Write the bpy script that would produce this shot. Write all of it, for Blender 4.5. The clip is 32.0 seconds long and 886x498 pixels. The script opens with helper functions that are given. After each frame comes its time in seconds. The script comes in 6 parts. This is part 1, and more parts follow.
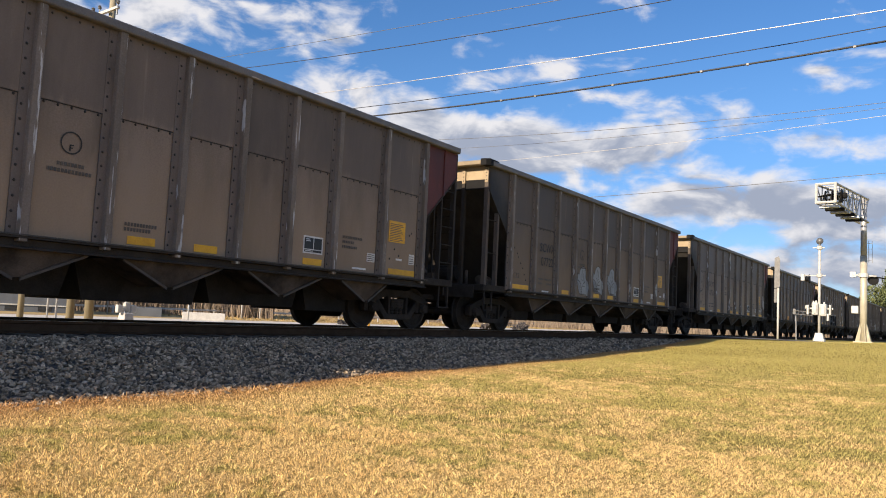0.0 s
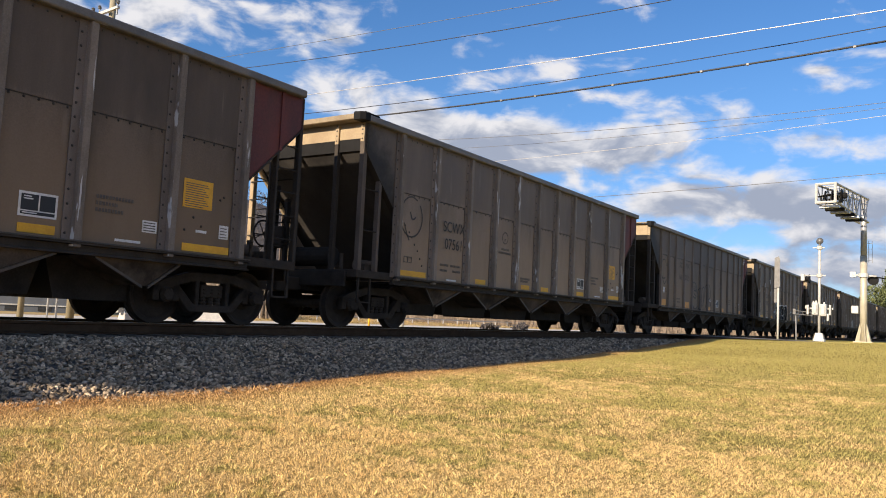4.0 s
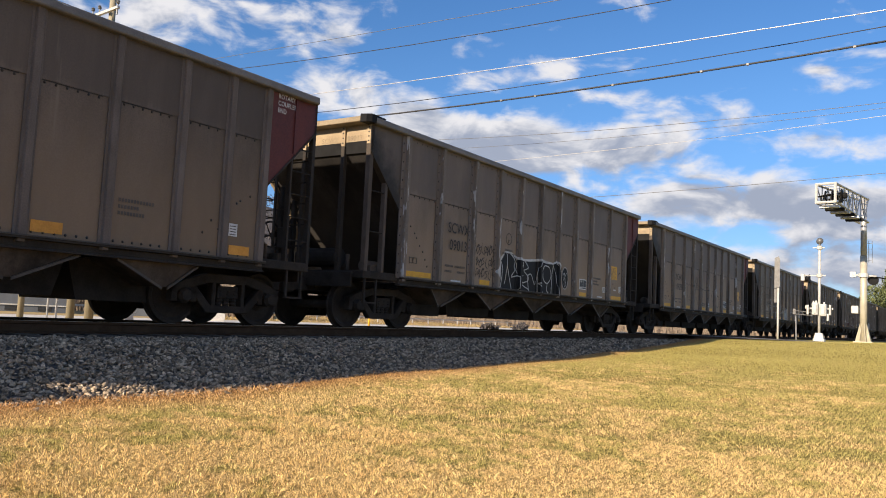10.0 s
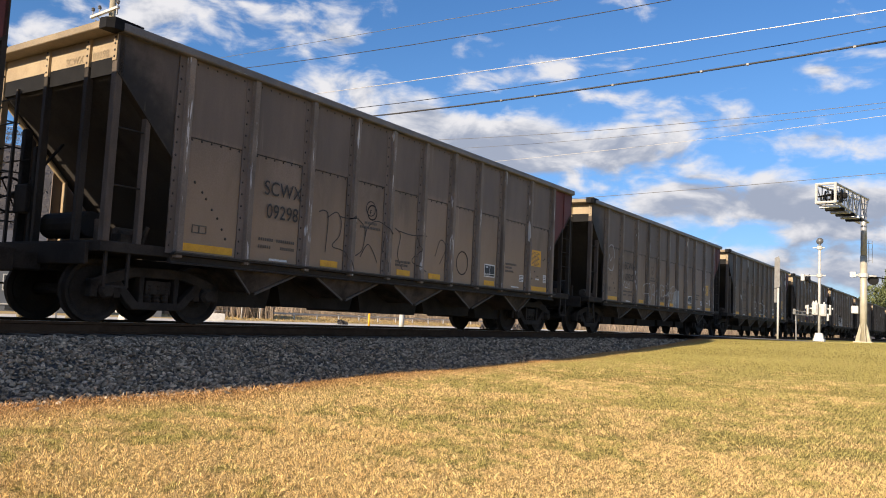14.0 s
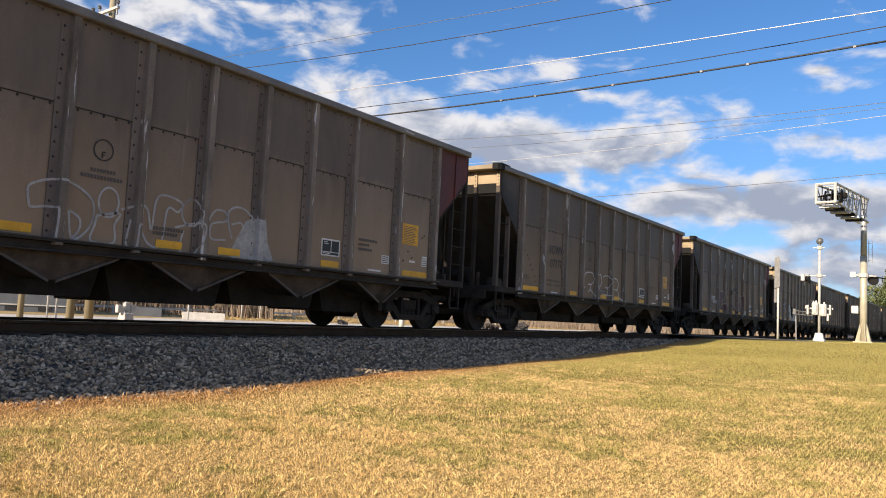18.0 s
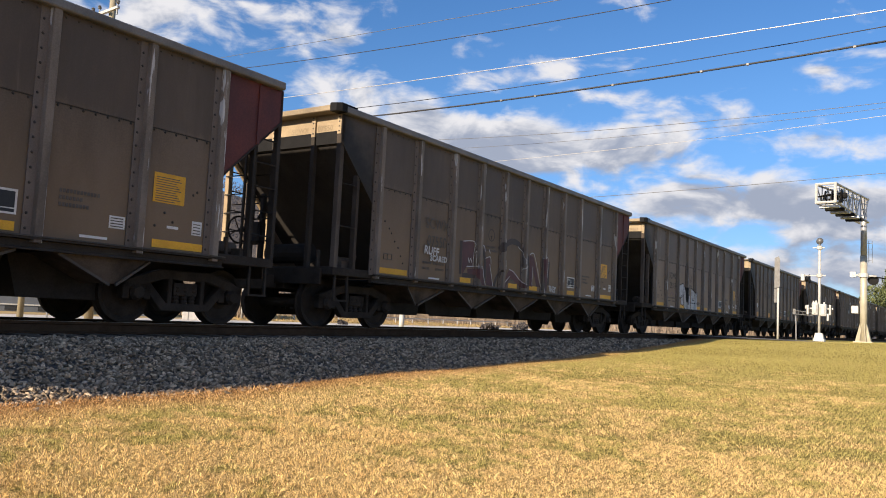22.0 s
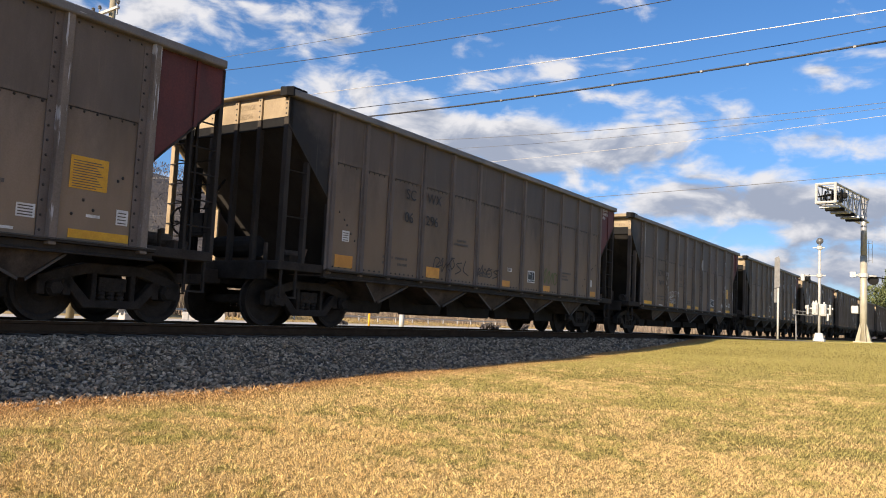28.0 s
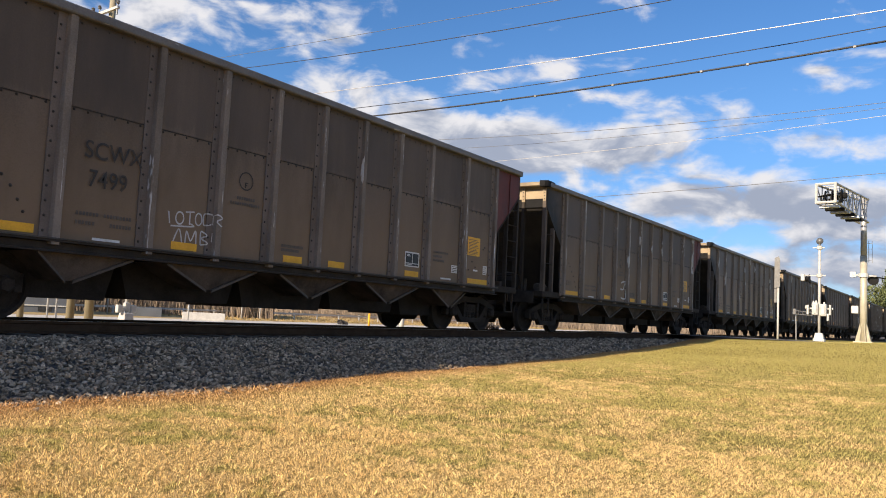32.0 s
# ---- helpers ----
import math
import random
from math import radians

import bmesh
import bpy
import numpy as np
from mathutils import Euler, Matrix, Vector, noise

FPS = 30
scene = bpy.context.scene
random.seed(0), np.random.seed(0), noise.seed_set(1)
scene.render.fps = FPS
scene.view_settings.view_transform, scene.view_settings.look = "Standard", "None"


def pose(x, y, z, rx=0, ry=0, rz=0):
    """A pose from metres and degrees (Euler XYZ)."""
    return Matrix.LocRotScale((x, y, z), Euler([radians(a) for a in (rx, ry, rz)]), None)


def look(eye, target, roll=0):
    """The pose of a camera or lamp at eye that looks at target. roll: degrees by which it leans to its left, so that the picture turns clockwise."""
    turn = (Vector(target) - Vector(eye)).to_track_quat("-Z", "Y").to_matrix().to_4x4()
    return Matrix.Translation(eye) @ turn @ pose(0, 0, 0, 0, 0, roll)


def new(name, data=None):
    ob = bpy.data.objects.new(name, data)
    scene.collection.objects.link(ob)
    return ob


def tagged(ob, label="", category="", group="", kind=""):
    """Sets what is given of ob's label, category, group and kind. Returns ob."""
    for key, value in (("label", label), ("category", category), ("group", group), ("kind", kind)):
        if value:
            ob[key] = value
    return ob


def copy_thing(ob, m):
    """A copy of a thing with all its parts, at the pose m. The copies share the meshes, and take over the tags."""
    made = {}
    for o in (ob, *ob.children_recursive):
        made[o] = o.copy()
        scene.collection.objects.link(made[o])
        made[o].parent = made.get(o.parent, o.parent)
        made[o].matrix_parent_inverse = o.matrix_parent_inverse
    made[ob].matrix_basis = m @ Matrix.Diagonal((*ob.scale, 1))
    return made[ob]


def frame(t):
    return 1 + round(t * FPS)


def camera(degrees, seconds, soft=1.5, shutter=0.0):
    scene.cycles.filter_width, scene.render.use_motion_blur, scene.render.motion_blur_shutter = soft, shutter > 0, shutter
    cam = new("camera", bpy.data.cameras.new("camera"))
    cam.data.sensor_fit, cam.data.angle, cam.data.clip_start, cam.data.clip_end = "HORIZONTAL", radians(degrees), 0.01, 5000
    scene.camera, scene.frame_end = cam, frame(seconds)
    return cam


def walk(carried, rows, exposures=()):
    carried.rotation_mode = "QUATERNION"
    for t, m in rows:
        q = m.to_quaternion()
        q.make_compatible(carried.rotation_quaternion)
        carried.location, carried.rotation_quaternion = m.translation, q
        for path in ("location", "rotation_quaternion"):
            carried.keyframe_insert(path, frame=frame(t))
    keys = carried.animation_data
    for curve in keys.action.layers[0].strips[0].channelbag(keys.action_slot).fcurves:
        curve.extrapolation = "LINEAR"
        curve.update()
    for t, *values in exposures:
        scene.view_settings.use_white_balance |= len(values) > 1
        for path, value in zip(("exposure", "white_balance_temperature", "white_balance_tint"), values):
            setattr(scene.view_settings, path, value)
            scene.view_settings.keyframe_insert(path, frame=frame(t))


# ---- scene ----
cam = camera(58.68, 32.0, 1.0)

# ---- camera: it stands still on the lawn beside the line ----
EYE = Vector((0.0, -11.274, 0.330))
YAW, PITCH, ROLL = radians(55.922), radians(4.837), 2.76
AIM = EYE + 10 * Vector((math.sin(YAW) * math.cos(PITCH), math.cos(YAW) * math.cos(PITCH), math.sin(PITCH)))
walk(cam, [(0.0, look(EYE, AIM, ROLL)), (32.0, look(EYE, AIM, ROLL))],
     [(0.0, 0.74, 6550, 13), (32.0, 0.74, 6550, 13)])

# ---- light: a low afternoon sun, almost along the line, under a half clouded sky ----
SUN_WAY = Vector((-0.92, 0.150, 0.40)).normalized()
sun_data = bpy.data.lights.new("sun", "SUN")
sun_data.energy, sun_data.angle, sun_data.color = 5.0, radians(0.6), (1.0, 0.84, 0.62)
sun = new("sun", sun_data)
sun.matrix_world = look(SUN_WAY * 200, (0, 0, 0))

world = bpy.data.worlds.new("sky")
scene.world = world
world.use_nodes = True


class Nodes:
    """A small writer of node trees."""

    def __init__(self, tree):
        self.tree = tree
        tree.nodes.clear()

    def add(self, kind, ins=None, **props):
        node = self.tree.nodes.new(kind)
        for key, value in props.items():
            setattr(node, key, value)
        for key, value in (ins or {}).items():
            if isinstance(value, bpy.types.NodeSocket):
                self.tree.links.new(value, node.inputs[key])
            else:
                node.inputs[key].default_value = value
        return node

    def math(self, op, a, b=0.0, c=0.0):
        return self.add("ShaderNodeMath", {0: a, 1: b, 2: c}, operation=op).outputs[0]

    def mix(self, f, a, b):
        node = self.add("ShaderNodeMix", {0: f, 6: a, 7: b}, data_type="RGBA")
        return node.outputs[2]

    def noise(self, vec, scale, detail=4.0, rough=0.55, dist=0.0):
        return self.add("ShaderNodeTexNoise", {"Vector": vec, "Scale": scale, "Detail": detail, "Roughness": rough, "Distortion": dist}).outputs[0]

    def ramp(self, f, lo, hi):
        return self.add("ShaderNodeMapRange", {0: f, 1: lo, 2: hi, 3: 0.0, 4: 1.0}, interpolation_type="SMOOTHSTEP").outputs[0]


# banks of cloud: azimuth from the line, height, half widths, weight
CLOUD_BANKS = [(56, 19.4, 5.0, 2.6, 0.30), (49.5, 19.8, 5.5, 2.4, 0.30), (43, 19.0, 3.0, 1.3, 0.26), (42.0, 16.0, 4.5, 1.6, 0.32), (37, 14.6, 3.5, 1.5, 0.26),
               (34.5, 13.4, 5, 1.7, 0.30), (27.6, 12.6, 6, 2.0, 0.40), (20.3, 12.2, 5, 1.8, 0.36), (16.5, 14.5, 3.2, 1.3, 0.32), (20, 15.9, 2.4, 0.8, 0.24),
               (31.9, 17.0, 2.2, 0.8, 0.26), (26.7, 18.0, 2.4, 0.8, 0.27), (24.2, 15.7, 1.6, 0.7, 0.18), (8.5, 17.1, 2.6, 0.6, 0.26), (7.0, 15.9, 2.6, 0.5, 0.24),
               (4.6, 17.4, 1.6, 0.9, 0.24), (10, 12.7, 4.5, 1.2, 0.32), (5, 12.2, 3, 1.0, 0.28), (19, 8.8, 6, 1.7, 0.34), (12, 8.6, 6, 1.8, 0.36),
               (6.5, 8.0, 4, 1.8, 0.34), (7, 4.2, 14, 2.3, 0.44), (62.7, 16.6, 4, 1.6, 0.32), (36, 11.0, 8, 2.3, 0.32)]
SKY_STRENGTH = 0.082


def sky_nodes():
    n = Nodes(world.node_tree)
    way = n.add("ShaderNodeTexCoord").outputs["Generated"]
    sky = n.add("ShaderNodeTexSky", sky_type="NISHITA", sun_disc=False, sun_elevation=math.asin(SUN_WAY.z),
                sun_rotation=math.atan2(SUN_WAY.x, SUN_WAY.y), air_density=1.0, dust_density=0.2, ozone_density=4.0)
    blue = n.add("ShaderNodeHueSaturation", {"Saturation": 1.16, "Value": 1.02, "Color": sky.outputs[0]}).outputs[0]
    blue = n.add("ShaderNodeMix", {0: 1.0, 6: blue, 7: (0.96, 0.985, 1.06, 1)}, data_type="RGBA", blend_type="MULTIPLY").outputs[2]
    xyz = n.add("ShaderNodeSeparateXYZ", {0: way})
    # a duller, deeper band of air low over the horizon
    low_air = n.ramp(xyz.outputs[2], 0.30, 0.02)
    blue = n.mix(low_air, blue, n.add("ShaderNodeMix", {0: 1.0, 6: blue, 7: (0.62, 0.70, 0.86, 1)}, data_type="RGBA", blend_type="MULTIPLY").outputs[2])
    x, y, z = xyz.outputs[0], xyz.outputs[1], xyz.outputs[2]
    azimuth = n.math("ARCTAN2", y, x)
    height = n.math("ARCSINE", z)
    # heaped clouds, a little drawn out sideways towards the horizon
    def heap(up, fine):
        flat = n.add("ShaderNodeCombineXYZ", {0: n.math("MULTIPLY", azimuth, 6.0), 1: n.math("MULTIPLY", n.math("ADD", height, up), 11.5), 2: 3.7}).outputs[0]
        big = n.noise(flat, 2.1, fine, 0.535, 0.35)
        return n.math("MULTIPLY", n.math("SUBTRACT", big, 0.5), 1.3), flat
    total, flat = heap(0.0, 8.0)
    above, _ = heap(0.016, 5.0)
    left = n.add("ShaderNodeCombineXYZ", {0: n.math("MULTIPLY", azimuth, 3.2), 1: n.math("MULTIPLY", height, 11.0), 2: 9.1}).outputs[0]
    wisps = n.noise(left, 5.0, 7.0, 0.6, 0.4)
    total = n.math("MULTIPLY_ADD", n.math("SUBTRACT", wisps, 0.5), 0.26, total)
    bank = 0.0
    for az, el, wa, we, amount in CLOUD_BANKS:
        da = n.math("DIVIDE", n.math("SUBTRACT", azimuth, radians(az)), radians(wa))
        de = n.math("DIVIDE", n.math("SUBTRACT", height, radians(el)), radians(we))
        d2 = n.math("ADD", n.math("MULTIPLY", da, da), n.math("MULTIPLY", de, de))
        bank = n.math("MULTIPLY_ADD", n.math("POWER", 2.718, n.math("MULTIPLY", d2, -1.0)), amount, bank)
    # away from these banks the sky goes on half clouded
    beyond = n.ramp(n.math("COSINE", n.math("SUBTRACT", azimuth, radians(33))), 0.75, 0.55)
    extra = n.math("ADD", bank, n.math("MULTIPLY", beyond, 0.18))
    slope = n.math("SUBTRACT", above, total)
    total = n.math("ADD", total, extra)
    mask = n.ramp(total, 0.11, 0.42)
    # lit tops and shaded grey undersides
    thick = n.ramp(n.math("ADD", n.math("MULTIPLY_ADD", slope, 1.3, n.math("MULTIPLY", total, 0.75)), n.math("MULTIPLY", height, -0.7)), -0.06, 0.36)
    cloud = n.mix(thick, (0.86, 0.87, 0.89, 1), (0.375, 0.435, 0.55, 1))
    a = n.add("ShaderNodeBackground", {0: blue, 1: SKY_STRENGTH})
    b = n.add("ShaderNodeBackground", {0: cloud, 1: 0.58})
    both = n.add("ShaderNodeMixShader", {0: mask, 1: a.outputs[0], 2: b.outputs[0]})
    n.add("ShaderNodeOutputWorld", {0: both.outputs[0]})


sky_nodes()


# ---- materials ----
def stuff(name, low, high, rough=0.8, metal=0.0, scale=6.0, stretch=(1, 1, 1), fine=60.0, bump=0.15, grime=None, grime_at=(0.5, 0.75), vary=0.0, spec=0.4,
          scuff=None, scuff_at=(0.62, 0.68), scuff_stretch=(14, 14, 0.5), island=False, dust=None, soot=None, upper=None):
    """A surface of two tones at two scales, with grain, optional stains, scuffs and settled dust, and a small shift from object to object."""
    m = bpy.data.materials.new(name)
    m.use_nodes = True
    n = Nodes(m.node_tree)
    raw = n.add("ShaderNodeTexCoord").outputs["Object"]
    drift = n.add("ShaderNodeObjectInfo").outputs["Random"]
    if island:
        drift = n.add("ShaderNodeNewGeometry").outputs["Random Per Island"]
    shift = n.add("ShaderNodeCombineXYZ", {0: n.math("MULTIPLY", drift, 37.0), 1: 0.0, 2: n.math("MULTIPLY", drift, 11.0)}).outputs[0]
    place = n.add("ShaderNodeVectorMath", {0: raw, 1: shift}, operation="ADD").outputs[0]
    wide = n.add("ShaderNodeMapping", {0: place, 3: stretch}).outputs[0]
    a = n.noise(wide, scale, 5.0, 0.6)
    b = n.noise(place, fine, 3.0, 0.6)
    mixed = n.math("MULTIPLY_ADD", n.math("SUBTRACT", b, 0.5), 0.5, a)
    colour = n.mix(n.ramp(mixed, 0.25, 0.75), (*low, 1), (*high, 1))
    if grime:
        g = n.noise(wide, scale * 0.45, 6.0, 0.65)
        colour = n.mix(n.ramp(g, *grime_at), colour, (*grime, 1))
    if dust:
        # brown track dust thrown up over the lower body, ragged at its upper edge
        zz = n.add("ShaderNodeSeparateXYZ", {0: raw}).outputs[2]
        edge = n.math("MULTIPLY_ADD", n.math("SUBTRACT", a, 0.5), 1.6, zz)
        colour = n.mix(n.math("MULTIPLY", n.ramp(edge, 3.3, 1.3), 0.55), colour, (*dust, 1))
    if upper:
        # the lapped upper sheets are older and sootier, with runs of grime below the top
        high_up = n.add("ShaderNodeSeparateXYZ", {0: raw}).outputs[2]
        runs = n.noise(n.add("ShaderNodeMapping", {0: place, 3: (4, 4, 0.3)}).outputs[0], 1.6, 5.0, 0.7)
        over = n.ramp(n.math("MULTIPLY_ADD", n.math("SUBTRACT", runs, 0.5), 0.5, high_up), upper[1] - 0.06, upper[1] + 0.10)
        colour = n.mix(n.math("MULTIPLY", over, n.math("MULTIPLY_ADD", runs, 0.7, 0.25)), colour, (*upper[0], 1))
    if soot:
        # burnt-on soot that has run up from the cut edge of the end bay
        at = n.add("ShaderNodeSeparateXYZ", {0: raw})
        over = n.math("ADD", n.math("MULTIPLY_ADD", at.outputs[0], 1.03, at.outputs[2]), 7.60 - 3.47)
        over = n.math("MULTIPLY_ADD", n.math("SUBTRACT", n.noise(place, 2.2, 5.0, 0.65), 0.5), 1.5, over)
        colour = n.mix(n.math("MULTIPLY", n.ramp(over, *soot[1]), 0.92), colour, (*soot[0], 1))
    if scuff:
        s_at = n.add("ShaderNodeMapping", {0: place, 3: scuff_stretch}).outputs[0]
        colour = n.mix(n.math("MULTIPLY", n.ramp(n.noise(s_at, 1.0, 3.0, 0.6), *scuff_at), 0.8), colour, (*scuff, 1))
    if vary:
        v = n.math("MULTIPLY_ADD", drift, vary * 2, 1.0 - vary)
        colour = n.add("ShaderNodeHueSaturation", {"Value": v, "Color": colour}).outputs[0]
    s = n.add("ShaderNodeBsdfPrincipled", {"Base Color": colour, "Metallic": metal, "Specular IOR Level": spec,
                                          "Roughness": n.math("MULTIPLY_ADD", n.math("SUBTRACT", a, 0.5), 0.25, rough)})
    if bump:
        n.tree.links.new(n.add("ShaderNodeBump", {"Strength": bump, "Distance": 0.01, "Height": mixed}).outputs[0], s.inputs["Normal"])
    n.add("ShaderNodeOutputMaterial", {0: s.outputs[0]})
    return m


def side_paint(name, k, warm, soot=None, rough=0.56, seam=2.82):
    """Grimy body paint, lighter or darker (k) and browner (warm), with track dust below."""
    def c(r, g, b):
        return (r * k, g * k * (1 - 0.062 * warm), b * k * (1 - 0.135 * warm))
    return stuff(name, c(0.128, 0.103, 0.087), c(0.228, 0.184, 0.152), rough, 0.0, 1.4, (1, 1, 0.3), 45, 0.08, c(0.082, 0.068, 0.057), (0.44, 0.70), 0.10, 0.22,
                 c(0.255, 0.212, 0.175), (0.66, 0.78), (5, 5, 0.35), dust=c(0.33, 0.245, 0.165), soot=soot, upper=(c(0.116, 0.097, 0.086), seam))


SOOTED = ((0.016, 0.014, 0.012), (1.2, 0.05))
PAINT = side_paint("grimy_brown_steel", 0.75, 1.15)
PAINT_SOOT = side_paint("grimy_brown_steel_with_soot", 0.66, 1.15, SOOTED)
PAINT_GREY = side_paint("grimy_grey_brown_steel", 1.15, 0.65)
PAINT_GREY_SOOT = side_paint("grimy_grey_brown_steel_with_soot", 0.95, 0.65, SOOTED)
PAINT_DARK = side_paint("dark_brown_steel", 0.80, 0.9, seam=3.06)
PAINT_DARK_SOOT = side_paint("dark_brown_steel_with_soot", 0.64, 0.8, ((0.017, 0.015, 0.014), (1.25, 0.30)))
RIB = stuff("rubbed_rib_steel", (0.150, 0.124, 0.102), (0.25, 0.207, 0.172), 0.65, 0.0, 2.5, (1, 1, 0.4), 50, 0.08, (0.10, 0.08, 0.064), (0.5, 0.75), 0.1, 0.2,
            (0.60, 0.60, 0.60), (0.615, 0.66), (17, 1, 1.2))
POST_BROWN = stuff("grimy_brown_post_steel", (0.085, 0.069, 0.058), (0.14, 0.115, 0.097), 0.7, 0.0, 2.5, (1, 1, 0.4), 50, 0.08, (0.05, 0.041, 0.034), (0.45, 0.7), spec=0.1)
FLANGE = stuff("grimy_flange_steel", (0.125, 0.102, 0.088), (0.19, 0.157, 0.138), 0.7, 0.0, 2.5, (1, 1, 0.4), 50, 0.08, (0.095, 0.078, 0.066), (0.5, 0.75), 0.1, 0.15)
CHORD = stuff("worn_grey_chord", (0.11, 0.10, 0.092), (0.19, 0.172, 0.16), 0.55, 0.0, 2.0, (1, 1, 1), 40, 0.08, (0.08, 0.07, 0.06), (0.55, 0.8), 0.1, 0.5,
              (0.45, 0.44, 0.43), (0.68, 0.72), (1.5, 12, 12))
RED = stuff("old_red_paint", (0.075, 0.019, 0.018), (0.14, 0.034, 0.03), 0.65, 0.0, 2.0, (1, 1, 0.4), 40, 0.08, (0.06, 0.035, 0.03), (0.5, 0.8))
BLACK = stuff("sooty_black_steel", (0.022, 0.020, 0.019), (0.042, 0.038, 0.035), 0.75, 0.0, 3.0, (1, 1, 1), 50, 0.1, spec=0.1)
TRIM = stuff("rubbed_trim_steel", (0.048, 0.040, 0.034), (0.092, 0.078, 0.066), 0.6, 0.0, 3.0, (1, 1, 1), 50, 0.1, (0.08, 0.07, 0.06), (0.55, 0.8))
# soot, with the shade of the end recess darkened into its tones
SOOT_SHADED = stuff("sooty_brown_shaded_steel", (0.034, 0.032, 0.031), (0.062, 0.057, 0.053), 0.8, 0.0, 1.5, (1, 1, 0.5), 40, 0.1, (0.024, 0.022, 0.022), (0.5, 0.7), spec=0.06, dust=(0.062, 0.055, 0.050))
# grime, plus the shade painted into posts below their sunlit tops
POST = stuff("grimy_shaded_post_steel", (0.029, 0.025, 0.022), (0.056, 0.048, 0.042), 0.65, 0.0, 3.0, (1, 1, 0.4), 50, 0.1, (0.03, 0.026, 0.022), (0.5, 0.8), spec=0.1)
UNDER = stuff("oily_underframe_steel", (0.026, 0.0225, 0.020), (0.052, 0.044, 0.038), 0.75, 0.0, 3.0, (1, 1, 1), 50, 0.1, spec=0.08)
HOPPER = stuff("dusty_hopper_sheet", (0.07, 0.055, 0.044), (0.13, 0.102, 0.082), 0.8, 0.0, 2.5, (1, 1, 1), 50, 0.1, (0.026, 0.022, 0.018), (0.42, 0.7), spec=0.1)
TAN_DULL = stuff("dull_tan_beam_paint", (0.19, 0.145, 0.09), (0.30, 0.235, 0.15), 0.6, 0.0, 2.0, (1, 1, 1), 40, 0.1, (0.12, 0.09, 0.06), (0.55, 0.8))
# plate colour, also used to paint sunlight onto posts and flanges
TAN = stuff("tan_end_paint_and_sunlit_posts", (0.27, 0.20, 0.12), (0.38, 0.295, 0.185), 0.6, 0.0, 2.0, (1, 1, 1), 40, 0.1, (0.17, 0.125, 0.08), (0.5, 0.8))
YELLOW = stuff("yellow_marking_film", (0.66, 0.33, 0.018), (0.80, 0.43, 0.026), 0.5, 0.0, 5.0, (1, 1, 1), 40, 0.0, (0.42, 0.25, 0.06), (0.6, 0.85), 0.12)
ORANGE = stuff("faded_orange_film", (0.58, 0.25, 0.03), (0.72, 0.34, 0.05), 0.5, 0.0, 5.0, (1, 1, 1), 40, 0.0, (0.25, 0.13, 0.05), (0.55, 0.8), 0.1)
LABEL = stuff("dirty_white_label", (0.55, 0.54, 0.52), (0.74, 0.73, 0.71), 0.5, 0.0, 8.0, (1, 1, 1), 40, 0.0, (0.25, 0.23, 0.2), (0.55, 0.8))
LABEL_BLACK = stuff("black_label_film", (0.012, 0.012, 0.014), (0.02, 0.02, 0.022), 0.45, 0.0, 8.0, (1, 1, 1), 40, 0.0)
LETTER = stuff("faded_black_lettering", (0.022, 0.019, 0.017), (0.045, 0.038, 0.033), 0.6, 0.0, 6.0, (1, 1, 1), 40, 0.0)
FAINT = stuff("worn_small_lettering", (0.085, 0.070, 0.058), (0.125, 0.104, 0.087), 0.6, 0.0, 9.0, (1, 1, 1), 60, 0.0)
SPRAY_WHITE = stuff("white_spray_paint", (0.42, 0.42, 0.42), (0.60, 0.60, 0.60), 0.6, 0.0, 5.0, (1, 1, 1), 40, 0.0, (0.22, 0.21, 0.2), (0.5, 0.8))
SPRAY_BLACK = stuff("black_spray_paint", (0.012, 0.012, 0.013), (0.022, 0.022, 0.023), 0.6, 0.0, 5.0, (1, 1, 1), 40, 0.0, spec=0.15)
SPRAY_DARK = stuff("faded_dark_spray_paint", (0.035, 0.03, 0.027), (0.055, 0.048, 0.042), 0.6, 0.0, 5.0, (1, 1, 1), 40, 0.0)
SPRAY_BLUE = stuff("pale_grey_blue_spray_paint", (0.25, 0.262, 0.27), (0.33, 0.345, 0.355), 0.6, 0.0, 4.0, (1, 1, 1), 40, 0.0)
SPRAY_CHALK = stuff("worn_chalky_spray_paint", (0.30, 0.295, 0.285), (0.44, 0.43, 0.42), 0.6, 0.0, 5.0, (1, 1, 1), 40, 0.0, (0.15, 0.14, 0.13), (0.5, 0.75))
SPRAY_SMOKE = stuff("thin_smoky_spray_paint", (0.042, 0.032, 0.030), (0.066, 0.051, 0.046), 0.6, 0.0, 3.0, (1, 1, 1), 40, 0.0)
SPRAY_ROSE = stuff("faded_rose_spray_paint", (0.19, 0.14, 0.135), (0.26, 0.19, 0.185), 0.6, 0.0, 5.0, (1, 1, 1), 40, 0.0)
SPRAY_PLUM = stuff("plum_spray_paint", (0.075, 0.032, 0.035), (0.13, 0.055, 0.056), 0.6, 0.0, 3.0, (1, 1, 1), 40, 0.0, (0.06, 0.045, 0.045), (0.5, 0.8))
STEEL = stuff("polished_tread_steel", (0.22, 0.21, 0.20), (0.34, 0.33, 0.32), 0.35, 0.8, 3.0, (1, 1, 1), 60, 0.05)
RUST = stuff("rusty_rail_steel", (0.045, 0.028, 0.017), (0.078, 0.050, 0.032), 0.85, 0.0, 4.0, (1, 1, 1), 60, 0.2, spec=0.08)
TIE = stuff("weathered_tie_wood", (0.05, 0.042, 0.036), (0.11, 0.095, 0.08), 0.85, 0.0, 4.0, (0.3, 1, 1), 60, 0.3)
